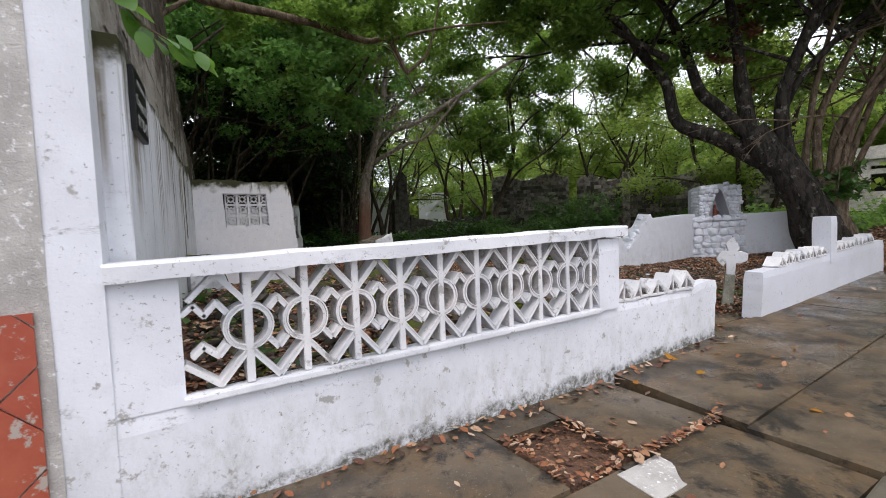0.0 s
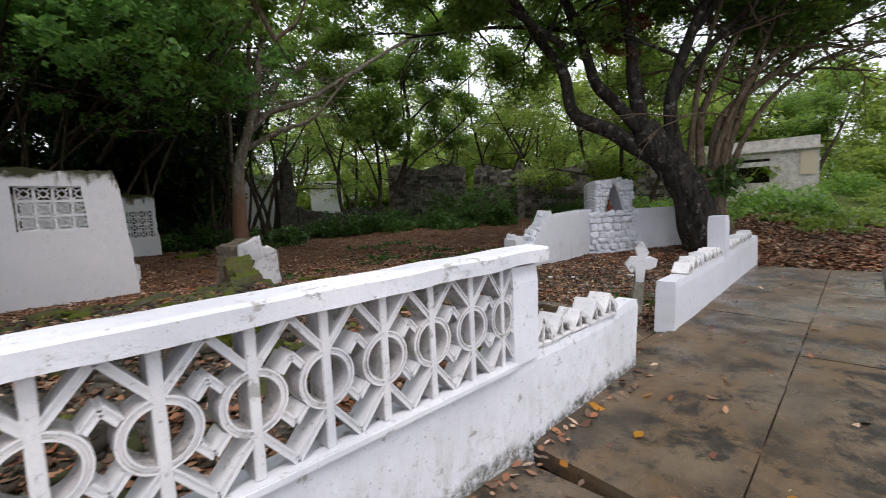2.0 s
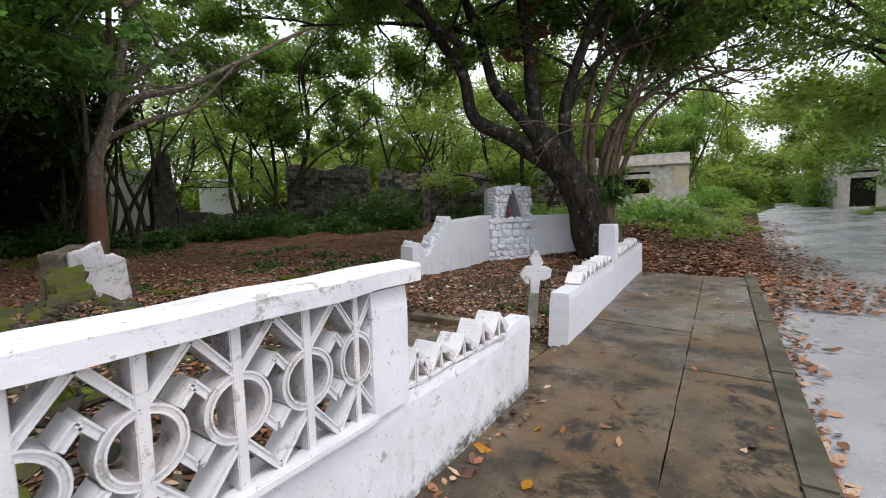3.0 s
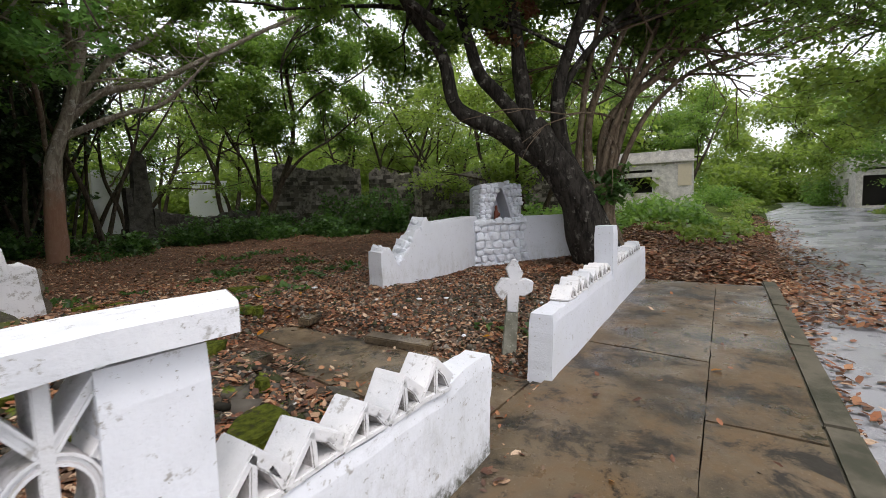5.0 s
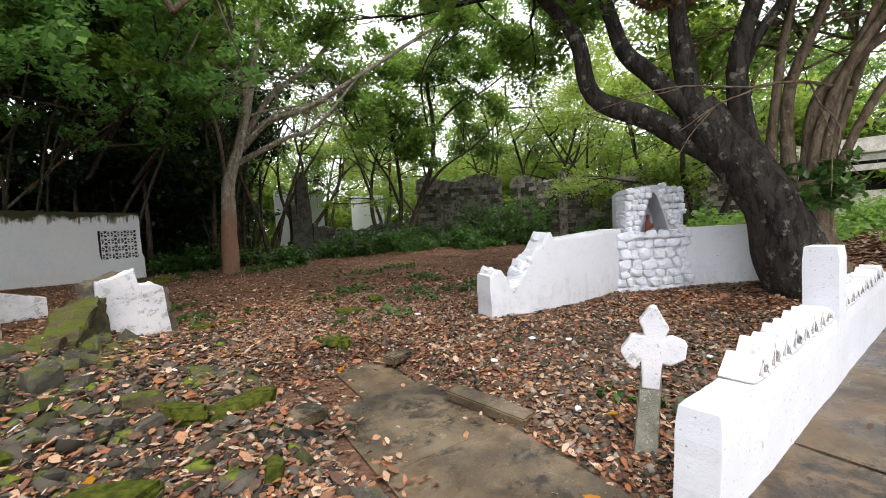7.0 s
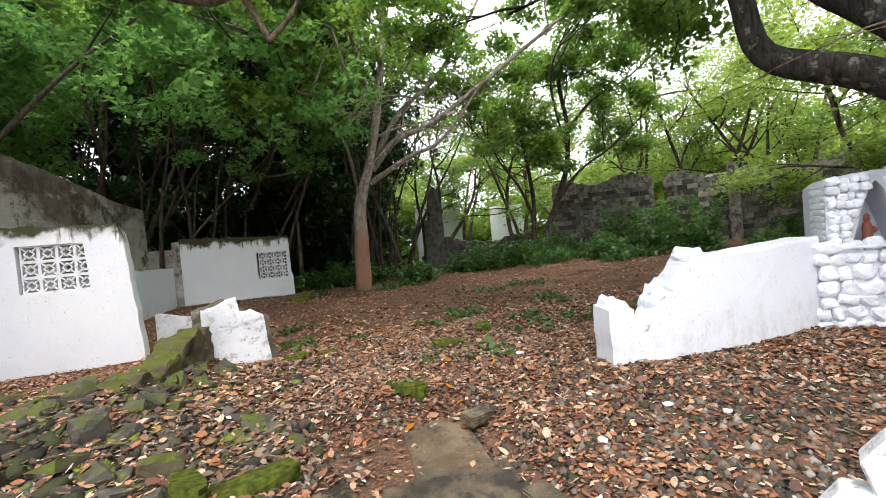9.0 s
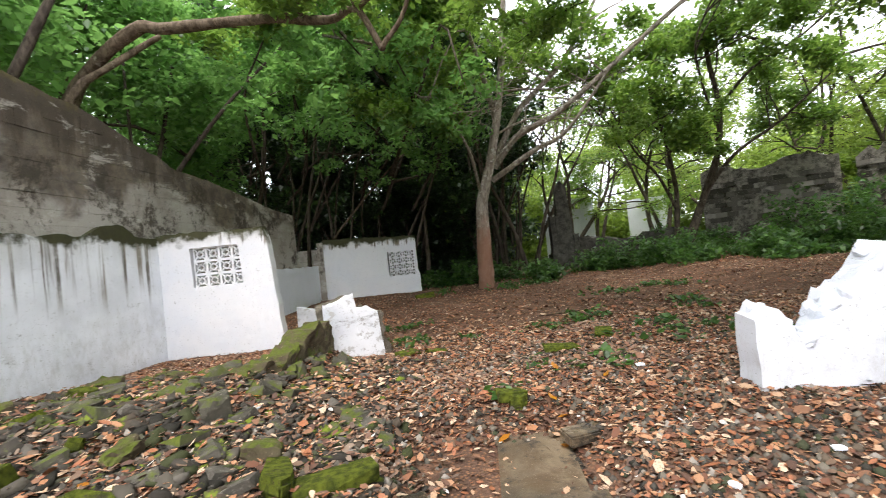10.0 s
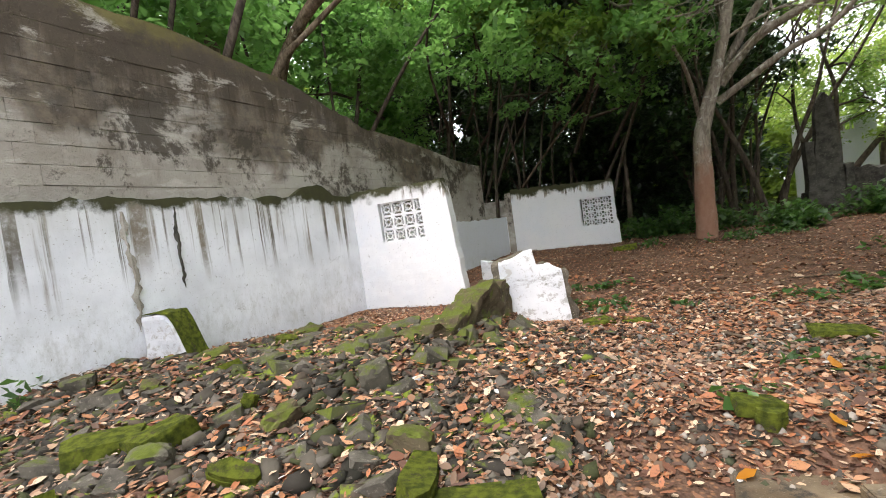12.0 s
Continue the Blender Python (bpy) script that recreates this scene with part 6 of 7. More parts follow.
# far woods that close the view, and trees along the road
woods = thing("far_woods", (40, 30, 1), "distant green woods behind the ruins", "woods", kind="stuff")
parts_ = [scatter_mass(11, 1300, (4, 42, 1), (60, 60, 12)), scatter_mass(16, 420, (30, 22, 1), (48, 42, 7.5)), scatter_mass(17, 260, (36, 7, 2), (48, 24, 7.5)), scatter_mass(12, 900, (46, -6, 1.5), (62, 40, 11), lambda x, y, z: not (abs(y + 1.0) < 3.6 and z < 8.5)), scatter_mass(13, 1000, (44, -34, 1), (62, -6, 12)), scatter_mass(18, 260, (31, 6.5, 2), (46, 12, 7)), scatter_mass(19, 500, (62, -14, 0.5), (74, 14, 12)), scatter_mass(25, 420, (63, -10, 1.2), (67, 8, 6.5)), scatter_mass(22, 160, (47, 1.2, 1.4), (60, 4.5, 4.0)), scatter_mass(23, 160, (47, -7.5, 1.4), (60, -4.0, 4.0)), scatter_mass(20, 900, (0, 39, 0.2), (50, 45, 5)), scatter_mass(21, 600, (33, 9, 0.4), (46, 36, 4.5)), scatter_mass(14, 300, (-34, -10, 1), (-14, 40, 12)), scatter_mass(15, 260, (-30, -30, 0.5), (45, -18, 9))]
under(leaf_object("foliage", np.concatenate(parts_) - np.array((40, 30, 1)), 52, 1.4, 0.4, 95, M_LEAF_LIGHT, 0.9), woods)
for k, (x, y, h) in enumerate(((19.5, -4.5, 8.5), (27, -7.0, 9), (22.5, 9.5, 8), (41, 5.6, 8.5), (45, -5.0, 8.0), (34, -9, 9))):
    multi_stem(60 + k, (x, y, rise(x)), h, 3, 0.4, 0.17, M_BARK_BROWN, M_LEAF if k % 2 else M_LEAF_LIGHT, "leafy roadside tree with hanging boughs", 34, 0.17, 6, "roadside trees", "roadside_tree", 0.75)
rb = Wood(66)
for k in range(7):
    y = 1.5 - 1.0 * k
    ln = rb.limb([(19.5, -4.5, 4.5), (17.5, y * 0.6 - 1.5, 6.0), (15.0, y * 0.8, 6.4), (12.5 + k * 0.3, y, 5.6)], 0.08, 0.02, 6)
    rb.crown(ln, 0.4, 7, 1.3, 0.025, 1, 0.06, 0.0)
tree_thing("roadside_bough", rb, M_BARK_BROWN, M_LEAF, (19.5, -4.5, 0.2), "low leafy boughs hanging over the road", 20, 0.5, 0.095, 67)
dry = np.random.default_rng(8).normal(0, 1, (26, 3)) * (0.25, 0.25, 0.5) + (11.7, 5.4, 5.6)
tagged(leaf_object("dead_leaf_cluster", dry, 26, 0.18, 0.12, 9, M_DRY), "cluster of withered brown leaves hung in the limbs", "foliage", kind="stuff")


def shrubs(name, label, seed, spots, per, size, mat, spread=0.35):
    sites = []
    rng = random.Random(seed)
    for x0, x1, y0, y1, n_, h in spots:
        hubs = [(rng.uniform(x0, x1), rng.uniform(y0, y1), rng.uniform(0.35, 1.45)) for _ in range(max(2, n_ // 5))]
        for _ in range(n_):
            hx, hy, hh = rng.choice(hubs)
            x, y = hx + rng.gauss(0, 0.35), hy + rng.gauss(0, 0.3)
            top = h * hh * rng.uniform(0.4, 1.1)
            for q in range(3):
                sites.append((x + rng.gauss(0, 0.15), y + rng.gauss(0, 0.15), ground_z(x, y) + top * (q + 0.4) / 3))
    return tagged(leaf_object(name, sites, per, spread, size, seed, mat, 0.7), label, "shrubs", kind="stuff")


shrubs("shrubs", "low green shrubs along the foot of the ruined walls", 51, ((9.2, 12.5, 20.2, 21.4, 18, 0.7), (12, 18.5, 18.6, 21.4, 70, 1.3), (12.5, 18, 17.4, 19.2, 40, 0.7), (16, 19.5, 14.0, 17.0, 40, 0.8), (17.5, 20.8, 14.5, 19.0, 70, 1.7), (19.5, 24, 8.6, 14.5, 60, 1.1), (5.0, 9.5, 18.6, 21, 40, 0.9), (16.5, 18, 21.6, 22.5, 10, 2.2)), 26, 0.17, M_SHRUB)
shrubs("roadside_bushes", "lush bushes on the verge beside the road", 52, ((15.5, 22, 4.6, 8.0, 60, 0.75), (20, 29, 2.2, 5.6, 70, 0.9), (30, 44, 2.0, 5.0, 50, 1.5), (37, 46, -4.4, -2.6, 30, 1.8)), 30, 0.18, M_BUSH, 0.45)
shrubs("verge_weeds", "bright weeds and grass on the verge", 53, ((16.5, 26, 1.8, 4.2, 70, 0.16), (20, 44, 0.6, 2.4, 140, 0.22), (33, 50, -9, -3.6, 120, 0.2)), 16, 0.16, M_GRASS, 0.25)
shrubs("yard_weeds", "small green weeds sprouting through the litter", 54, ((0.25, 1.1, 2.75, 3.3, 6, 0.4), (7.0, 7.25, 3.15, 3.35, 2, 0.3), (0.0, 0.4, 4.6, 5.4, 5, 0.18), (7.5, 12, 9, 15, 30, 0.12), (3.5, 9, 7.5, 12, 34, 0.08), (5, 9, 16.5, 18.5, 20, 0.25)), 7, 0.12, M_SHRUB, 0.14)

# broad-leaved branch hanging from the tall wall
spray = thing("broad_leaf_branch", (-0.33, 2.75, 3.1), "branch of large bright green leaves hanging from the wall", "branch")
sw = Wood(15)
ln = sw.limb([(-0.45, 2.8, 3.2), (-0.3, 2.66, 2.85), (-0.22, 2.62, 2.62), (-0.08, 2.62, 2.52), (0.1, 2.63, 2.45)], 0.012, 0.004, 6)
under(array_object("stem", np.asarray(sw.v) - np.array((-0.33, 2.75, 3.1)), sw.q, M_BARK_TAN, True), spray)
rl = random.Random(16)
for k in range(22):
    p = Vector(ln[min(len(ln) - 1, 6 + int(k * 0.7))]) + Vector((rl.uniform(-0.05, 0.05), rl.uniform(-0.05, 0.05), rl.uniform(-0.03, 0.04)))
    m = Matrix.Translation(p - Vector((-0.33, 2.75, 3.1))) @ Euler((radians(rl.uniform(-35, 35)), radians(rl.uniform(20, 70)), radians(rl.uniform(-70, 70)))).to_matrix().to_4x4()
    L = rl.uniform(0.1, 0.17)
    lv, lf, b = [], [], 0
    for i in range(6):
        t = i / 5
        wd = L * 0.33 * math.sin(math.pi * min(1, t * 0.93 + 0.04)) ** 0.8
        for sx in (-1, 0, 1):
            lv.append(m @ Vector((t * L, sx * wd, -0.18 * L * t * t + (0.12 * wd if sx else 0))))
    for i in range(5):
        for c in (0, 1):
            lf.append((b + i * 3 + c, b + i * 3 + c + 1, b + i * 3 + c + 4, b + i * 3 + c + 3))
    under(array_object("leaf", lv, lf, M_LEAF_BIG, True), spray)

# lumps of broken masonry along the torn end of the shrine wall
rlm = random.Random(44)
for k in range(46):
    s = rlm.uniform(0.03, 1.2)
    x, y, nx, ny = wing_path(s)
    o_ = rlm.uniform(0.03, 0.31)
    st = new("masonry_lump", stone_meshes[rlm.randrange(7)])
    st.parent = wing
    sz = rlm.uniform(0.1, 0.24)
    st.matrix_local = pose(x + nx * o_, y + ny * o_, wing_top(s) - 0.03 + rlm.uniform(-0.03, 0.02), rlm.uniform(0, 90), rlm.uniform(0, 90), rlm.uniform(0, 180)) @ Matrix.Diagonal((sz, sz * 0.8, sz * 0.6, 1))

# ---- rubble, gravel, litter ----
rock_meshes = []
for k in range(12):
    bm = bmesh.new()
    rk = random.Random(300 + k)
    for cx in (-1, 1):
        for cy in (-1, 1):
            for cz in (-1, 1):
                for _ in range(2):
                    bm.verts.new((cx * 0.5 * rk.uniform(0.55, 1.0), cy * 0.5 * rk.uniform(0.5, 1.0), cz * 0.42 * rk.uniform(0.45, 1.0)))
    bmesh.ops.convex_hull(bm, input=bm.verts[:])
    bmesh.ops.delete(bm, geom=[v for v in bm.verts if not v.link_faces], context="VERTS")
    me = bpy.data.meshes.new("rubble_stone")
    bm.to_mesh(me)
    bm.free()
    me.materials.append(M_STONE if k % 3 else M_MOSSY)
    rock_meshes.append(me)
rr = random.Random(31)
made = 0
while made < 298:
    x, y = rr.uniform(0.1, 5.2), rr.uniform(3.4, 9.6)
    dens = bump2(x, y, 1.6, 5.9, 1.9, 1.7)
    if rr.random() > dens or x < side_x(y) + 0.15:
        continue
    s = rr.choice((0.09, 0.10, 0.12, 0.14, 0.19)) * rr.uniform(0.8, 1.2)
    k = rr.randrange(12)
    b = new("rubble_stone", rock_meshes[k])
    b.matrix_world = pose(x, y, ground_z(x, y) + 0.1 * s, rr.uniform(-25, 25), rr.uniform(-25, 25), rr.uniform(0, 360)) @ Matrix.Diagonal((s * rr.uniform(1, 1.8), s, s * rr.uniform(0.3, 0.75), 1))
    tagged(b, "mossy rubble stone lying in the leaf litter" if k % 3 == 0 else "dark broken rubble stone lying in the leaf litter", "rubble stone", "rubble beside the side wall")
    made += 1
mossed = []
for k in (0, 3, 6):
    me = rock_meshes[k].copy()
    me.materials.clear()
    me.materials.append(M_MOSS)
    mossed.append(me)
for x, y, s, rz, sx, sz in ((4.75, 5.35, 0.42, 25, 1.9, 0.3), (2.55, 5.2, 0.4, 80, 1.4, 0.6), (2.2, 5.0, 0.45, 50, 1.4, 0.5), (6.15, 6.7, 0.3, 10, 1.2, 0.5), (5.0, 8.9, 0.36, 40, 1.3, 0.3), (5.4, 9.0, 0.3, 0, 1.4, 0.25), (7.1, 8.4, 0.4, 0, 1.5, 0.25), (7.9, 9.0, 0.36, 70, 1.6, 0.25), (4.95, 17.0, 0.5, 10, 1.6, 0.6)):
    b = new("rubble_stone", mossed[int(x * 7) % 3])
    b.matrix_world = pose(x, y, ground_z(x, y) + 0.08 * s, rr.uniform(-8, 8), rr.uniform(-8, 8), rz) @ Matrix.Diagonal((s * sx * 0.8, s * 0.7, s * sz * 1.1, 1))
    tagged(b, "large flat stone covered with bright green moss", "rubble stone", "mossy stones")
rmb = random.Random(61)
for k in range(56):
    t = rmb.random()
    x, y = 3.35 + 0.4 * t + rmb.choice((-1, 1)) * rmb.uniform(0.16, 0.5), 6.9 + 2.1 * t + rmb.gauss(0, 0.08)
    s = rmb.uniform(0.12, 0.24)
    b = new("rubble_stone", rock_meshes[(0, 3, 6, 9, 1)[k % 5]])
    b.matrix_world = pose(x, y, ground_z(x, y) + rmb.uniform(-0.03, 0.05), rmb.uniform(-40, 40), rmb.uniform(-40, 40), rmb.uniform(0, 360)) @ Matrix.Diagonal((s * 1.3, s, s * 0.8, 1))
    tagged(b, "mossy stone of the collapsed wall ridge", "rubble stone", "stones of the collapsed wall")
spine = tagged(grid_wall("collapsed_wall", straight(3.46, 6.95, 3.92, 9.08), 2.18, 0.34, 0.1, lambda s: 0.56 + 0.19 * s + 0.06 * math.sin(s * 5.3), M_SPINE, cell=0.05, rough=0.12, ragged=0.13, ends=(lambda z: 0.25 * (0.5 - z) * -1.0 + 0.1 * rnoise(z, 5, 2, 3), None)), "crumbled spine of a fallen wall under thick moss", "wall fragment")
boulder_meshes = []
for k in range(5):
    me = lumpy(60 + k, 3)
    me.name = "boulder"
    me.materials.clear()
    me.materials.append(M_SPINE if k % 2 else M_MOSSY)
    boulder_meshes.append(me)
for k, (x, y, sx, sy, sz, rz, tx) in enumerate(((2.35, 8.75, 0.8, 0.45, 0.16, 20, 12), (1.75, 8.65, 0.75, 0.42, 0.15, -10, -9), (2.95, 8.3, 0.6, 0.4, 0.2, 60, 14), (1.1, 8.2, 0.6, 0.4, 0.16, 15, 8), (2.6, 7.6, 0.5, 0.32, 0.2, 80, -12), (3.5, 6.35, 0.36, 0.3, 0.36, 30, 10), (3.2, 5.6, 0.4, 0.24, 0.2, 70, 18), (1.9, 7.2, 0.5, 0.3, 0.16, 10, 10), (4.15, 5.72, 0.42, 0.24, 0.22, 10, -8), (2.7, 5.0, 0.4, 0.26, 0.2, 40, 12), (3.0, 6.9, 0.34, 0.22, 0.18, 110, 9), (1.3, 6.6, 0.4, 0.26, 0.2, 50, 14), (0.7, 5.6, 0.44, 0.28, 0.22, 15, 10), (1.6, 5.7, 0.36, 0.22, 0.18, 140, 15), (2.3, 6.4, 0.42, 0.2, 0.2, 75, 20), (0.5, 4.9, 0.5, 0.3, 0.2, 30, 8))):
    b = new("boulder", boulder_meshes[k % 5])
    b.matrix_world = pose(x, y, ground_z(x, y) + 0.25 * sz, tx, -tx * 0.6, rz) @ Matrix.Diagonal((sx * 0.85, sy * 0.8, sz * 0.95, 1))
    tagged(b, "moss-grown masonry lump half sunk in the rubble", "rubble stone", "mossy stones")
moss_mesh = []
for k in range(4):
    bm = bmesh.new()
    rk = random.Random(500 + k)
    ring = [bm.verts.new((0.5 * rk.uniform(0.7, 1.1) * math.cos(a * 0.628), 0.5 * rk.uniform(0.7, 1.1) * math.sin(a * 0.628), 0.0)) for a in range(10)]
    f = bm.faces.new(ring)
    r = bmesh.ops.extrude_face_region(bm, geom=[f])
    bmesh.ops.translate(bm, verts=[v for v in r["geom"] if isinstance(v, bmesh.types.BMVert)], vec=(0, 0, 0.14))
    bmesh.ops.recalc_face_normals(bm, faces=bm.faces)
    bmesh.ops.bevel(bm, geom=bm.edges[:], offset=0.04, segments=2, affect="EDGES")
    me = bpy.data.meshes.new("moss_slab")
    bm.to_mesh(me)
    bm.free()
    me.materials.append(M_MOSS)
    moss_mesh.append(me)
for k, (x, y, sx, sy, rz, tx) in enumerate(((3.8, 4.35, 1.1, 0.7, 10, 3), (4.35, 3.75, 0.8, 0.6, 40, -3), (4.36, 5.42, 1.15, 0.36, 113, 7), (2.9, 4.0, 0.6, 0.4, 80, 10), (4.75, 4.3, 0.36, 0.2, 70, 5), (2.4, 4.5, 0.5, 0.3, 30, -12), (3.3, 5.1, 0.55, 0.25, 20, 14), (2.0, 6.2, 0.4, 0.26, 50, -10), (2.75, 5.7, 0.35, 0.22, 130, 16), (6.2, 6.6, 0.26, 0.2, 0, 3), (1.3, 7.6, 0.5, 0.3, 20, 8))):
    b = new("mossy_slab", moss_mesh[k % 4])
    b.matrix_world = pose(x, y, ground_z(x, y) - 0.02, tx * 1.3, tx, rz) @ Matrix.Diagonal((sx * 0.75, sy * 0.7, 0.9, 1))
    tagged(b, "flat stone slab under bright green moss", "mossy slab", "mossy stones")
mossblock = tagged(grid_wall("fallen_block", straight(0.08, 6.6, 0.72, 6.8), 0.66, 0.35, 0.3, lambda s: 1.12 - 0.75 * soft_step(s, 0.3, 0.66), M_RUBBLEWHITE, cell=0.05, rough=0.03, ragged=0.03), "moss-topped broken block leaning at the side wall", "wall fragment")
bm = bmesh.new()
bmesh.ops.create_grid(bm, x_segments=10, y_segments=5, size=0.5)
for v in bm.verts:
    s = v.co.x + 0.5
    z = 1.12 - 0.75 * soft_step(s * 0.66, 0.3, 0.66)
    v.co = Vector((0.08 + 0.63 * s - 0.1 * (v.co.y + 0.5), 6.6 + 0.2 * s + 0.34 * (v.co.y + 0.5), z + 0.025 + 0.02 * rnoise(s, v.co.y, 1, 5)))
cap = part("moss_cap", bm, M_MOSS, mossblock)
for nm, x, y, z, sx, sy, rz, lab in (("flat_slab", 6.58, 4.4, 0.10, 0.2, 0.85, 10, "narrow broken concrete slab lying beside the path"), ("flat_slab", 7.05, 6.1, 0.19, 1.2, 0.2, 12, "narrow broken concrete slab in the litter"), ("flat_slab", 4.98, 5.12, 0.14, 0.85, 0.24, 16, "mossy grey concrete slab lying in the litter")):
    bm = bmesh.new()
    box(bm, -sx / 2, sx / 2, -sy / 2, sy / 2, -0.05, 0.04, 0.012)
    me = bpy.data.meshes.new(nm)
    bm.to_mesh(me)
    bm.free()
    me.materials.append(M_PATH)
    ob = tagged(new(nm, me), lab, "slab")
    ob.location, ob.rotation_euler = (x, y, z), (radians(3), radians(-2), radians(rz))
for k, (x, y, s) in enumerate(((7.6, 7.1, 0.16), (6.95, 3.75, 0.12), (9.2, 4.2, 0.22), (8.3, 4.9, 0.12), (8.9, 3.6, 0.15), (3.75, 6.6, 0.18), (7.2, 5.0, 0.13), (8.0, 5.2, 0.14))):
    b = new("white_stone", stone_meshes[k % 7])
    b.matrix_world = pose(x, y, ground_z(x, y) + 0.03, 0, 0, k * 50) @ Matrix.Diagonal((s * 0.7, s * 0.5, s * 0.28, 1))
    tagged(b, "pale whitewashed stone lying on the litter", "stone", "loose pale stones")


def on_ground(n, lo, hi, seed, keep=None, zf=ground_z):
    g = np.random.default_rng(seed)
    xy = g.uniform(lo, hi, (n, 2))
    if keep is not None:
        xy = xy[[keep(x, y) for x, y in xy]]
    return np.array([(x, y, zf(x, y)) for x, y in xy])


def litter(name, label, pts, size, seed, mat, lift=0.012):
    g = np.random.default_rng(seed)
    n = len(pts)
    a, tl = g.uniform(0, 2 * np.pi, n), g.normal(0, 0.28, n)
    d = np.stack([np.cos(a), np.sin(a), np.sin(tl)], 1)
    w_ = np.stack([-np.sin(a), np.cos(a), g.normal(0, 0.3, n)], 1)
    L = (size * g.uniform(0.5, 1.4, n))[:, None]
    W = L * g.uniform(0.2, 0.36, (n, 1))
    up = np.array([0, 0, 1.0]) * L
    c = pts + np.stack([0 * a, 0 * a, g.uniform(lift * 0.5, lift * 2.2, n)], 1)
    curl = g.uniform(-0.05, 0.2, (n, 1))
    v = np.stack([c - d * L * 0.5 + up * curl * 0.6, c + w_ * W * 0.9 - d * L * 0.15 + up * curl, c + w_ * W * 0.7 + d * L * 0.2 + up * curl * 1.1, c + d * L * 0.5 + up * curl * 0.5, c - w_ * W * 0.7 + d * L * 0.2 + up * curl * 0.6, c - w_ * W * 0.9 - d * L * 0.15 + up * curl * 0.8], 1).reshape(-1, 3)
    v[:, 2] = np.maximum(v[:, 2], np.repeat(pts[:, 2], 6) + 0.002)
    q = np.array([(0, 1, 2, 3), (0, 3, 4, 5)], np.int32)
    q = (q[None] + 6 * np.arange(n, dtype=np.int32)[:, None, None]).reshape(-1, 4)
    return tagged(array_object(name, v, q, mat), label, "leaf litter", kind="stuff")


def in_yard(x, y):
    if 5.2 < x < 6.5 and y < 6.2:
        return random.random() < 0.06
    if x < side_x(y) + 0.05 or y < 2.6:
        return False
    if random.random() < 0.72 * bump2(x, y, 8.2, 4.2, 1.7, 1.1):
        return False
    heap = bump2(x, y, 1.8, 5.6, 1.8, 1.6)
    return random.random() > 0.3 * heap and random.random() < 0.55 + 0.45 * soft_step(rnoise(x, y, 4, 0.8), -0.3, 0.3)


random.seed(5)
litter("leaf_litter", "thick brown and rust leaf litter over the yard", np.concatenate([on_ground(185000, (-0.2, 2.6), (13, 10.5), 1, in_yard), on_ground(60000, (0.5, 10.5), (20, 23.5), 2, in_yard)]), 0.058, 3, M_DEAD)
litter("large_leaves", "large curled tan leaves among the litter", on_ground(3600, (2.5, 2.8), (12, 13), 27, in_yard, lambda x, y: ground_z(x, y) + 0.015), 0.095, 28, M_DEAD, 0.016)
litter("heap_leaves", "rust-red leaves caught among the rubble", on_ground(26000, (0.0, 3.0), (5.6, 9.0), 25, lambda x, y: x > side_x(y) + 0.05 and random.random() < 0.3 * bump2(x, y, 2.0, 5.8, 1.9, 1.7) * soft_step(rnoise(x, y, 3, 1.4), -0.3, 0.2) + 0.12, lambda x, y: ground_z(x, y) + 0.022), 0.075, 26, M_DEAD, 0.02)
litter("verge_litter", "drift of dry leaves between pavement and road", np.concatenate([on_ground(30000, (11.9, 0.3), (24, 4.6), 4, lambda x, y: random.random() < 1.0 - 0.8 * soft_step(x, 18, 24)), on_ground(9000, (2, -1.8), (14, 0.75), 5, lambda x, y: random.random() < 1.6 * math.exp(-max(0.0, 0.30 + 0.042 * min(10, max(0, x - 3.1)) - y) / (0.07 + 0.02 * max(0, x - 5))) * (0.25 + soft_step(rnoise(x, y, 2, 1.5), -0.2, 0.3)) * (y < 0.29 + 0.042 * max(0, x - 3.1)), lambda x, y: -0.135 + 0.03 * soft_step(0.36 - y, 0, 3.6)), on_ground(16000, (10.5, -2.2), (30, 1.0), 6, lambda x, y: random.random() < soft_step(y + 0.9 * rnoise(x, y, 6, 0.5) - 0.06 * (x - 12), -1.7, 0.6) and (x > 12.2 or y < 0.5), lambda x, y: max(rise(x) - 0.105, ground_z(x, y) if y > 0.2 else -9))]), 0.11, 7, M_DEAD)
pave_z = lambda x, y: (-0.03 if x < 3.15 else 0.018 * (x - 3.1)) - (0.03 if y < 1.18 else 0)
litter("pavement_leaves", "scattered fallen leaves on the wet pavement", np.concatenate([on_ground(140, (-1, 0.55), (12, 2.3), 8, None, pave_z), on_ground(160, (-0.5, 2.2), (5, 2.36), 9, None, pave_z), on_ground(120, (2.2, 1.36), (3.2, 1.42), 10, None, pave_z), on_ground(160, (5.1, 2.2), (6.3, 2.7), 14, None, lambda x, y: 0.01)]), 0.07, 11, M_DEAD, 0.008)
litter("pit_leaves", "heap of orange-brown leaves in the pavement pit", on_ground(800, (1.68, 1.42), (2.29, 2.05), 12, lambda x, y: random.random() < 0.14 + 0.8 * soft_step(max(abs(x - 1.98) / 0.31, abs(y - 1.75) / 0.33), 0.62, 0.95), lambda x, y: -0.085 + 0.05 * soft_step(abs(x - 2.0), 0.1, 0.3)), 0.05, 13, M_DEAD)
litter("yellow_leaves", "bright yellow fallen leaves", on_ground(34, (1.5, 0.7), (8, 7.5), 15, lambda x, y: x > 3 or y < 2.3, lambda x, y: pave_z(x, y) if y < 2.4 else ground_z(x, y) + 0.03), 0.12, 16, M_YELLOW, 0.012)
bm = bmesh.new()
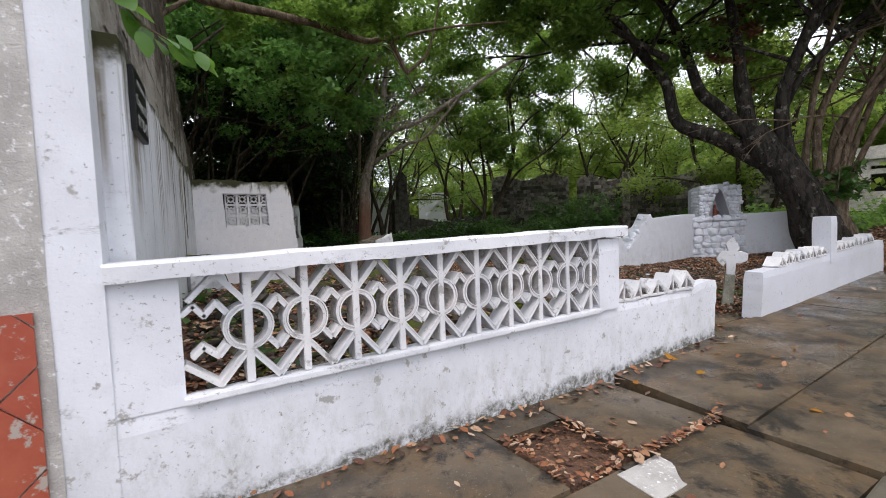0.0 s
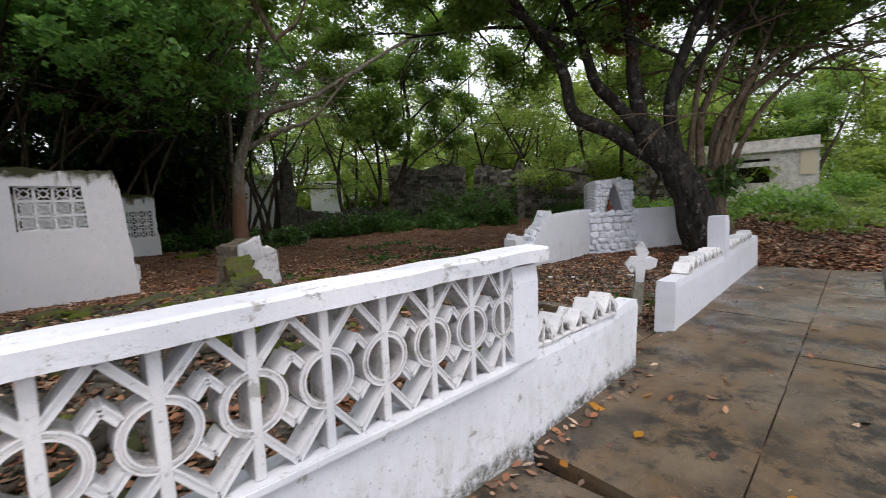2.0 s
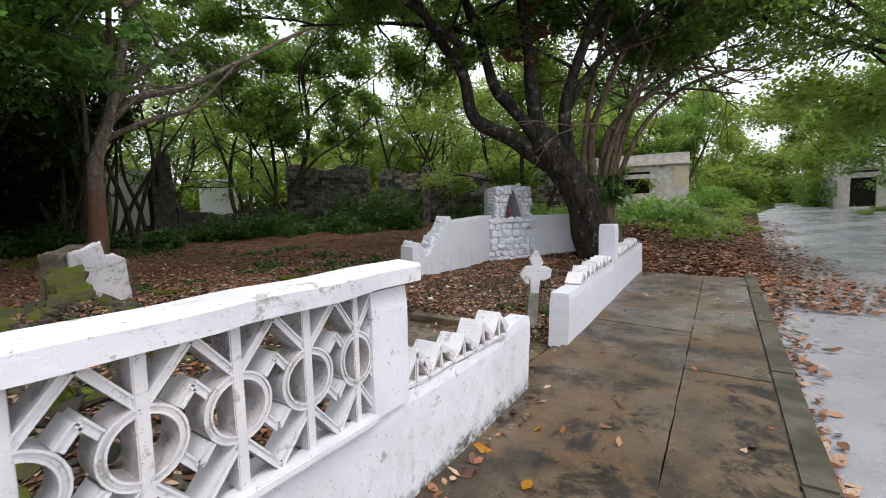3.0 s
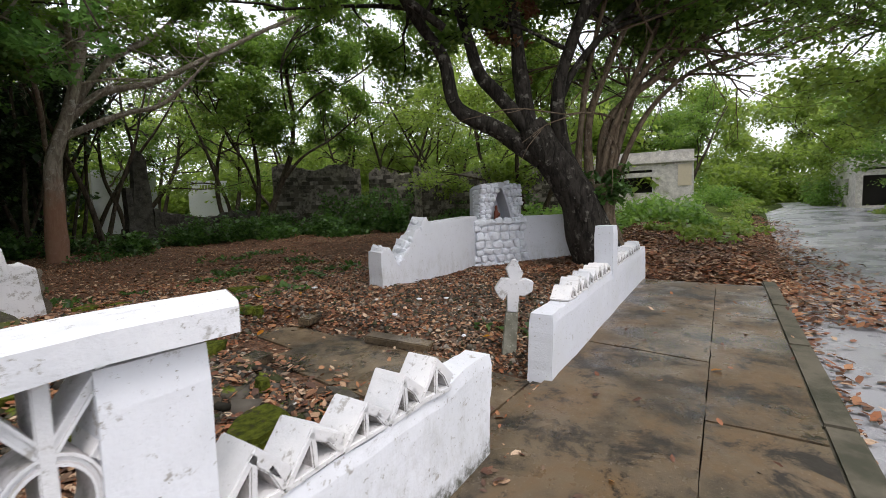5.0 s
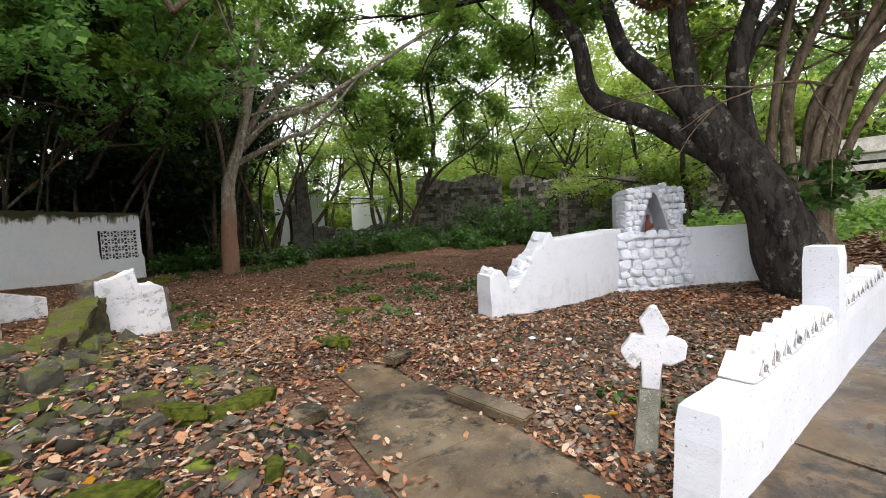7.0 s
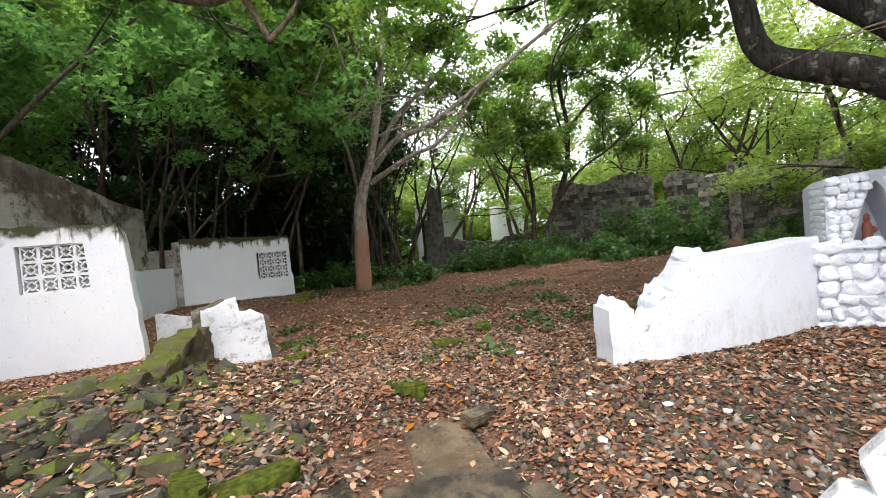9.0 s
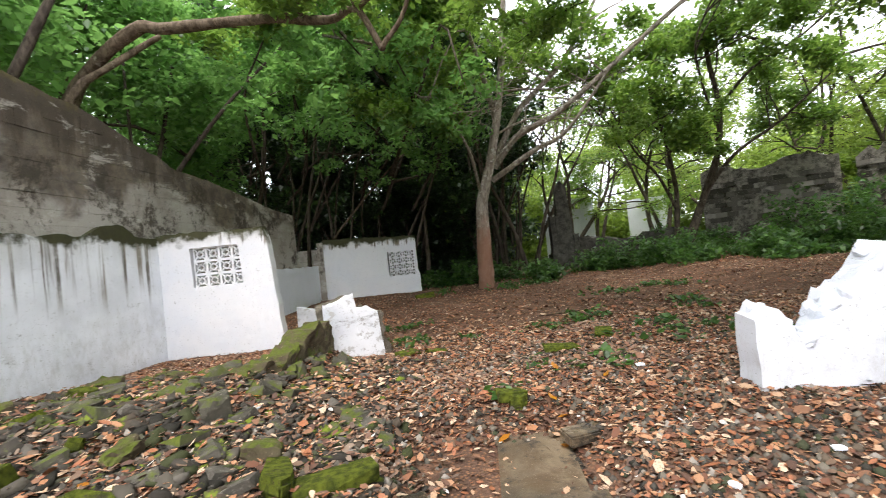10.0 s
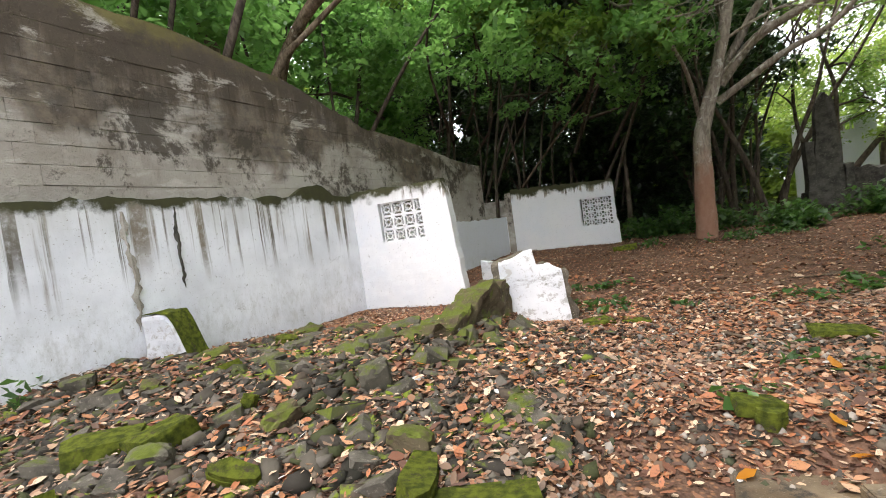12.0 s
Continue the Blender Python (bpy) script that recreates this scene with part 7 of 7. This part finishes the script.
box(bm, 1.66, 2.31, 1.38, 2.08, -0.25, -0.09)
pit = part("pit_soil", bm, M_GROUND, pavement)
litter("pale_debris", "pale leaf and plaster crumbs in the litter", on_ground(500, (1, 2.8), (11, 9), 17, in_yard, lambda x, y: ground_z(x, y) + 0.015), 0.05, 18, M_CEMENT)

gc = np.random.default_rng(41)


def gravel(name, label, pts, size, seed):
    g = np.random.default_rng(seed)
    n = len(pts)
    base = np.array([(1, 0, 0), (0, 1, 0), (-1, 0, 0), (0, -1, 0), (0, 0, 0.8), (0, 0, -0.6)], float)
    r = (size * g.uniform(0.4, 1.6, n))[:, None, None]
    v = base[None] * r * g.uniform(0.6, 1.3, (n, 6, 1)) + pts[:, None, :]
    a = g.uniform(0, 6.28, n)
    rel = v - pts[:, None, :]
    v[..., 0] = pts[:, None, 0] + rel[..., 0] * np.cos(a)[:, None] - rel[..., 1] * np.sin(a)[:, None]
    v[..., 1] = pts[:, None, 1] + rel[..., 0] * np.sin(a)[:, None] + rel[..., 1] * np.cos(a)[:, None]
    f = np.array([(0, 1, 4), (1, 2, 4), (2, 3, 4), (3, 0, 4), (1, 0, 5), (2, 1, 5), (3, 2, 5), (0, 3, 5)])
    q = (f[None] + 6 * np.arange(n)[:, None, None]).reshape(-1, 3)
    return tagged(array_object(name, v.reshape(-1, 3), q, M_CHIPS), label, "gravel", kind="stuff")


gravel("rubble_gravel", "crumbled masonry and gravel between the rubble", np.concatenate([on_ground(14000, (0, 3.0), (5.5, 9), 42, lambda x, y: x > side_x(y) + 0.05 and random.random() < bump2(x, y, 2.2, 5.9, 1.9, 1.7)), on_ground(14000, (4, 2.7), (11, 10), 43, lambda x, y: not (5.2 < x < 6.5 and y < 6.2))]), 0.035, 44)
hulls = []
for k in range(6):
    bm = bmesh.new()
    rk = random.Random(700 + k)
    for cx in (-1, 1):
        for cy in (-1, 1):
            for cz in (-1, 1):
                bm.verts.new((cx * rk.uniform(0.4, 1.0), cy * rk.uniform(0.35, 1.0), cz * rk.uniform(0.3, 0.9)))
    bmesh.ops.convex_hull(bm, input=bm.verts[:])
    bmesh.ops.triangulate(bm, faces=bm.faces[:])
    bm.verts.index_update()
    hulls.append((np.array([v.co[:] for v in bm.verts]), np.array([[v.index for v in f.verts] for f in bm.faces])))
    bm.free()
cv, cf, nb = [], [], 0
for k, p in enumerate(on_ground(13000, (0, 3.0), (5.2, 8.8), 45, lambda x, y: x > side_x(y) + 0.08 and random.random() < 0.95 * bump2(x, y, 1.8, 5.9, 1.9, 1.7) ** 1.2 * (0.45 + soft_step(rnoise(x, y, 9, 1.6), -0.25, 0.2)))):
    hv, hf = hulls[k % 6]
    R = np.array(Euler((gc.uniform(-0.6, 0.6), gc.uniform(-0.6, 0.6), gc.uniform(0, 6.3))).to_matrix())
    s = 0.055 * gc.uniform(0.45, 1.0) * (1.9 if k % 9 == 0 else 1.0)
    cv.append((hv * (s * 1.3, s, s * gc.uniform(0.3, 0.7))) @ R.T + p + (0, 0, 0.25 * s))
    cf.append(hf + nb)
    nb += len(hv)
tagged(array_object("rubble_chunks", np.concatenate(cv), np.concatenate(cf), M_CHUNK), "dark angular rubble packed in a heap", "rubble", kind="stuff")
rw = random.Random(19)
for k in range(16):
    x, y = (rw.uniform(3, 10), rw.uniform(5.5, 13)) if k < 11 else (rw.uniform(13, 18), rw.uniform(1, 3.4))
    tw = Wood(200 + k)
    a, L = rw.uniform(0, 6.28), rw.uniform(0.3, 0.9)
    pts = []
    for i in range(4):
        px, py = x + math.cos(a) * L * (i / 3 - 0.5) + rw.uniform(-0.04, 0.04), y + math.sin(a) * L * (i / 3 - 0.5) + rw.uniform(-0.04, 0.04)
        pts.append((px, py, ground_z(px, py) + 0.025))
    tw.limb(pts, 0.022, 0.010, 6, 0.2, 3)
    tagged(array_object("fallen_twig", tw.v, tw.q, M_BARK_TAN, True), "dry fallen twig lying on the leaf litter", "twig", "fallen twigs")
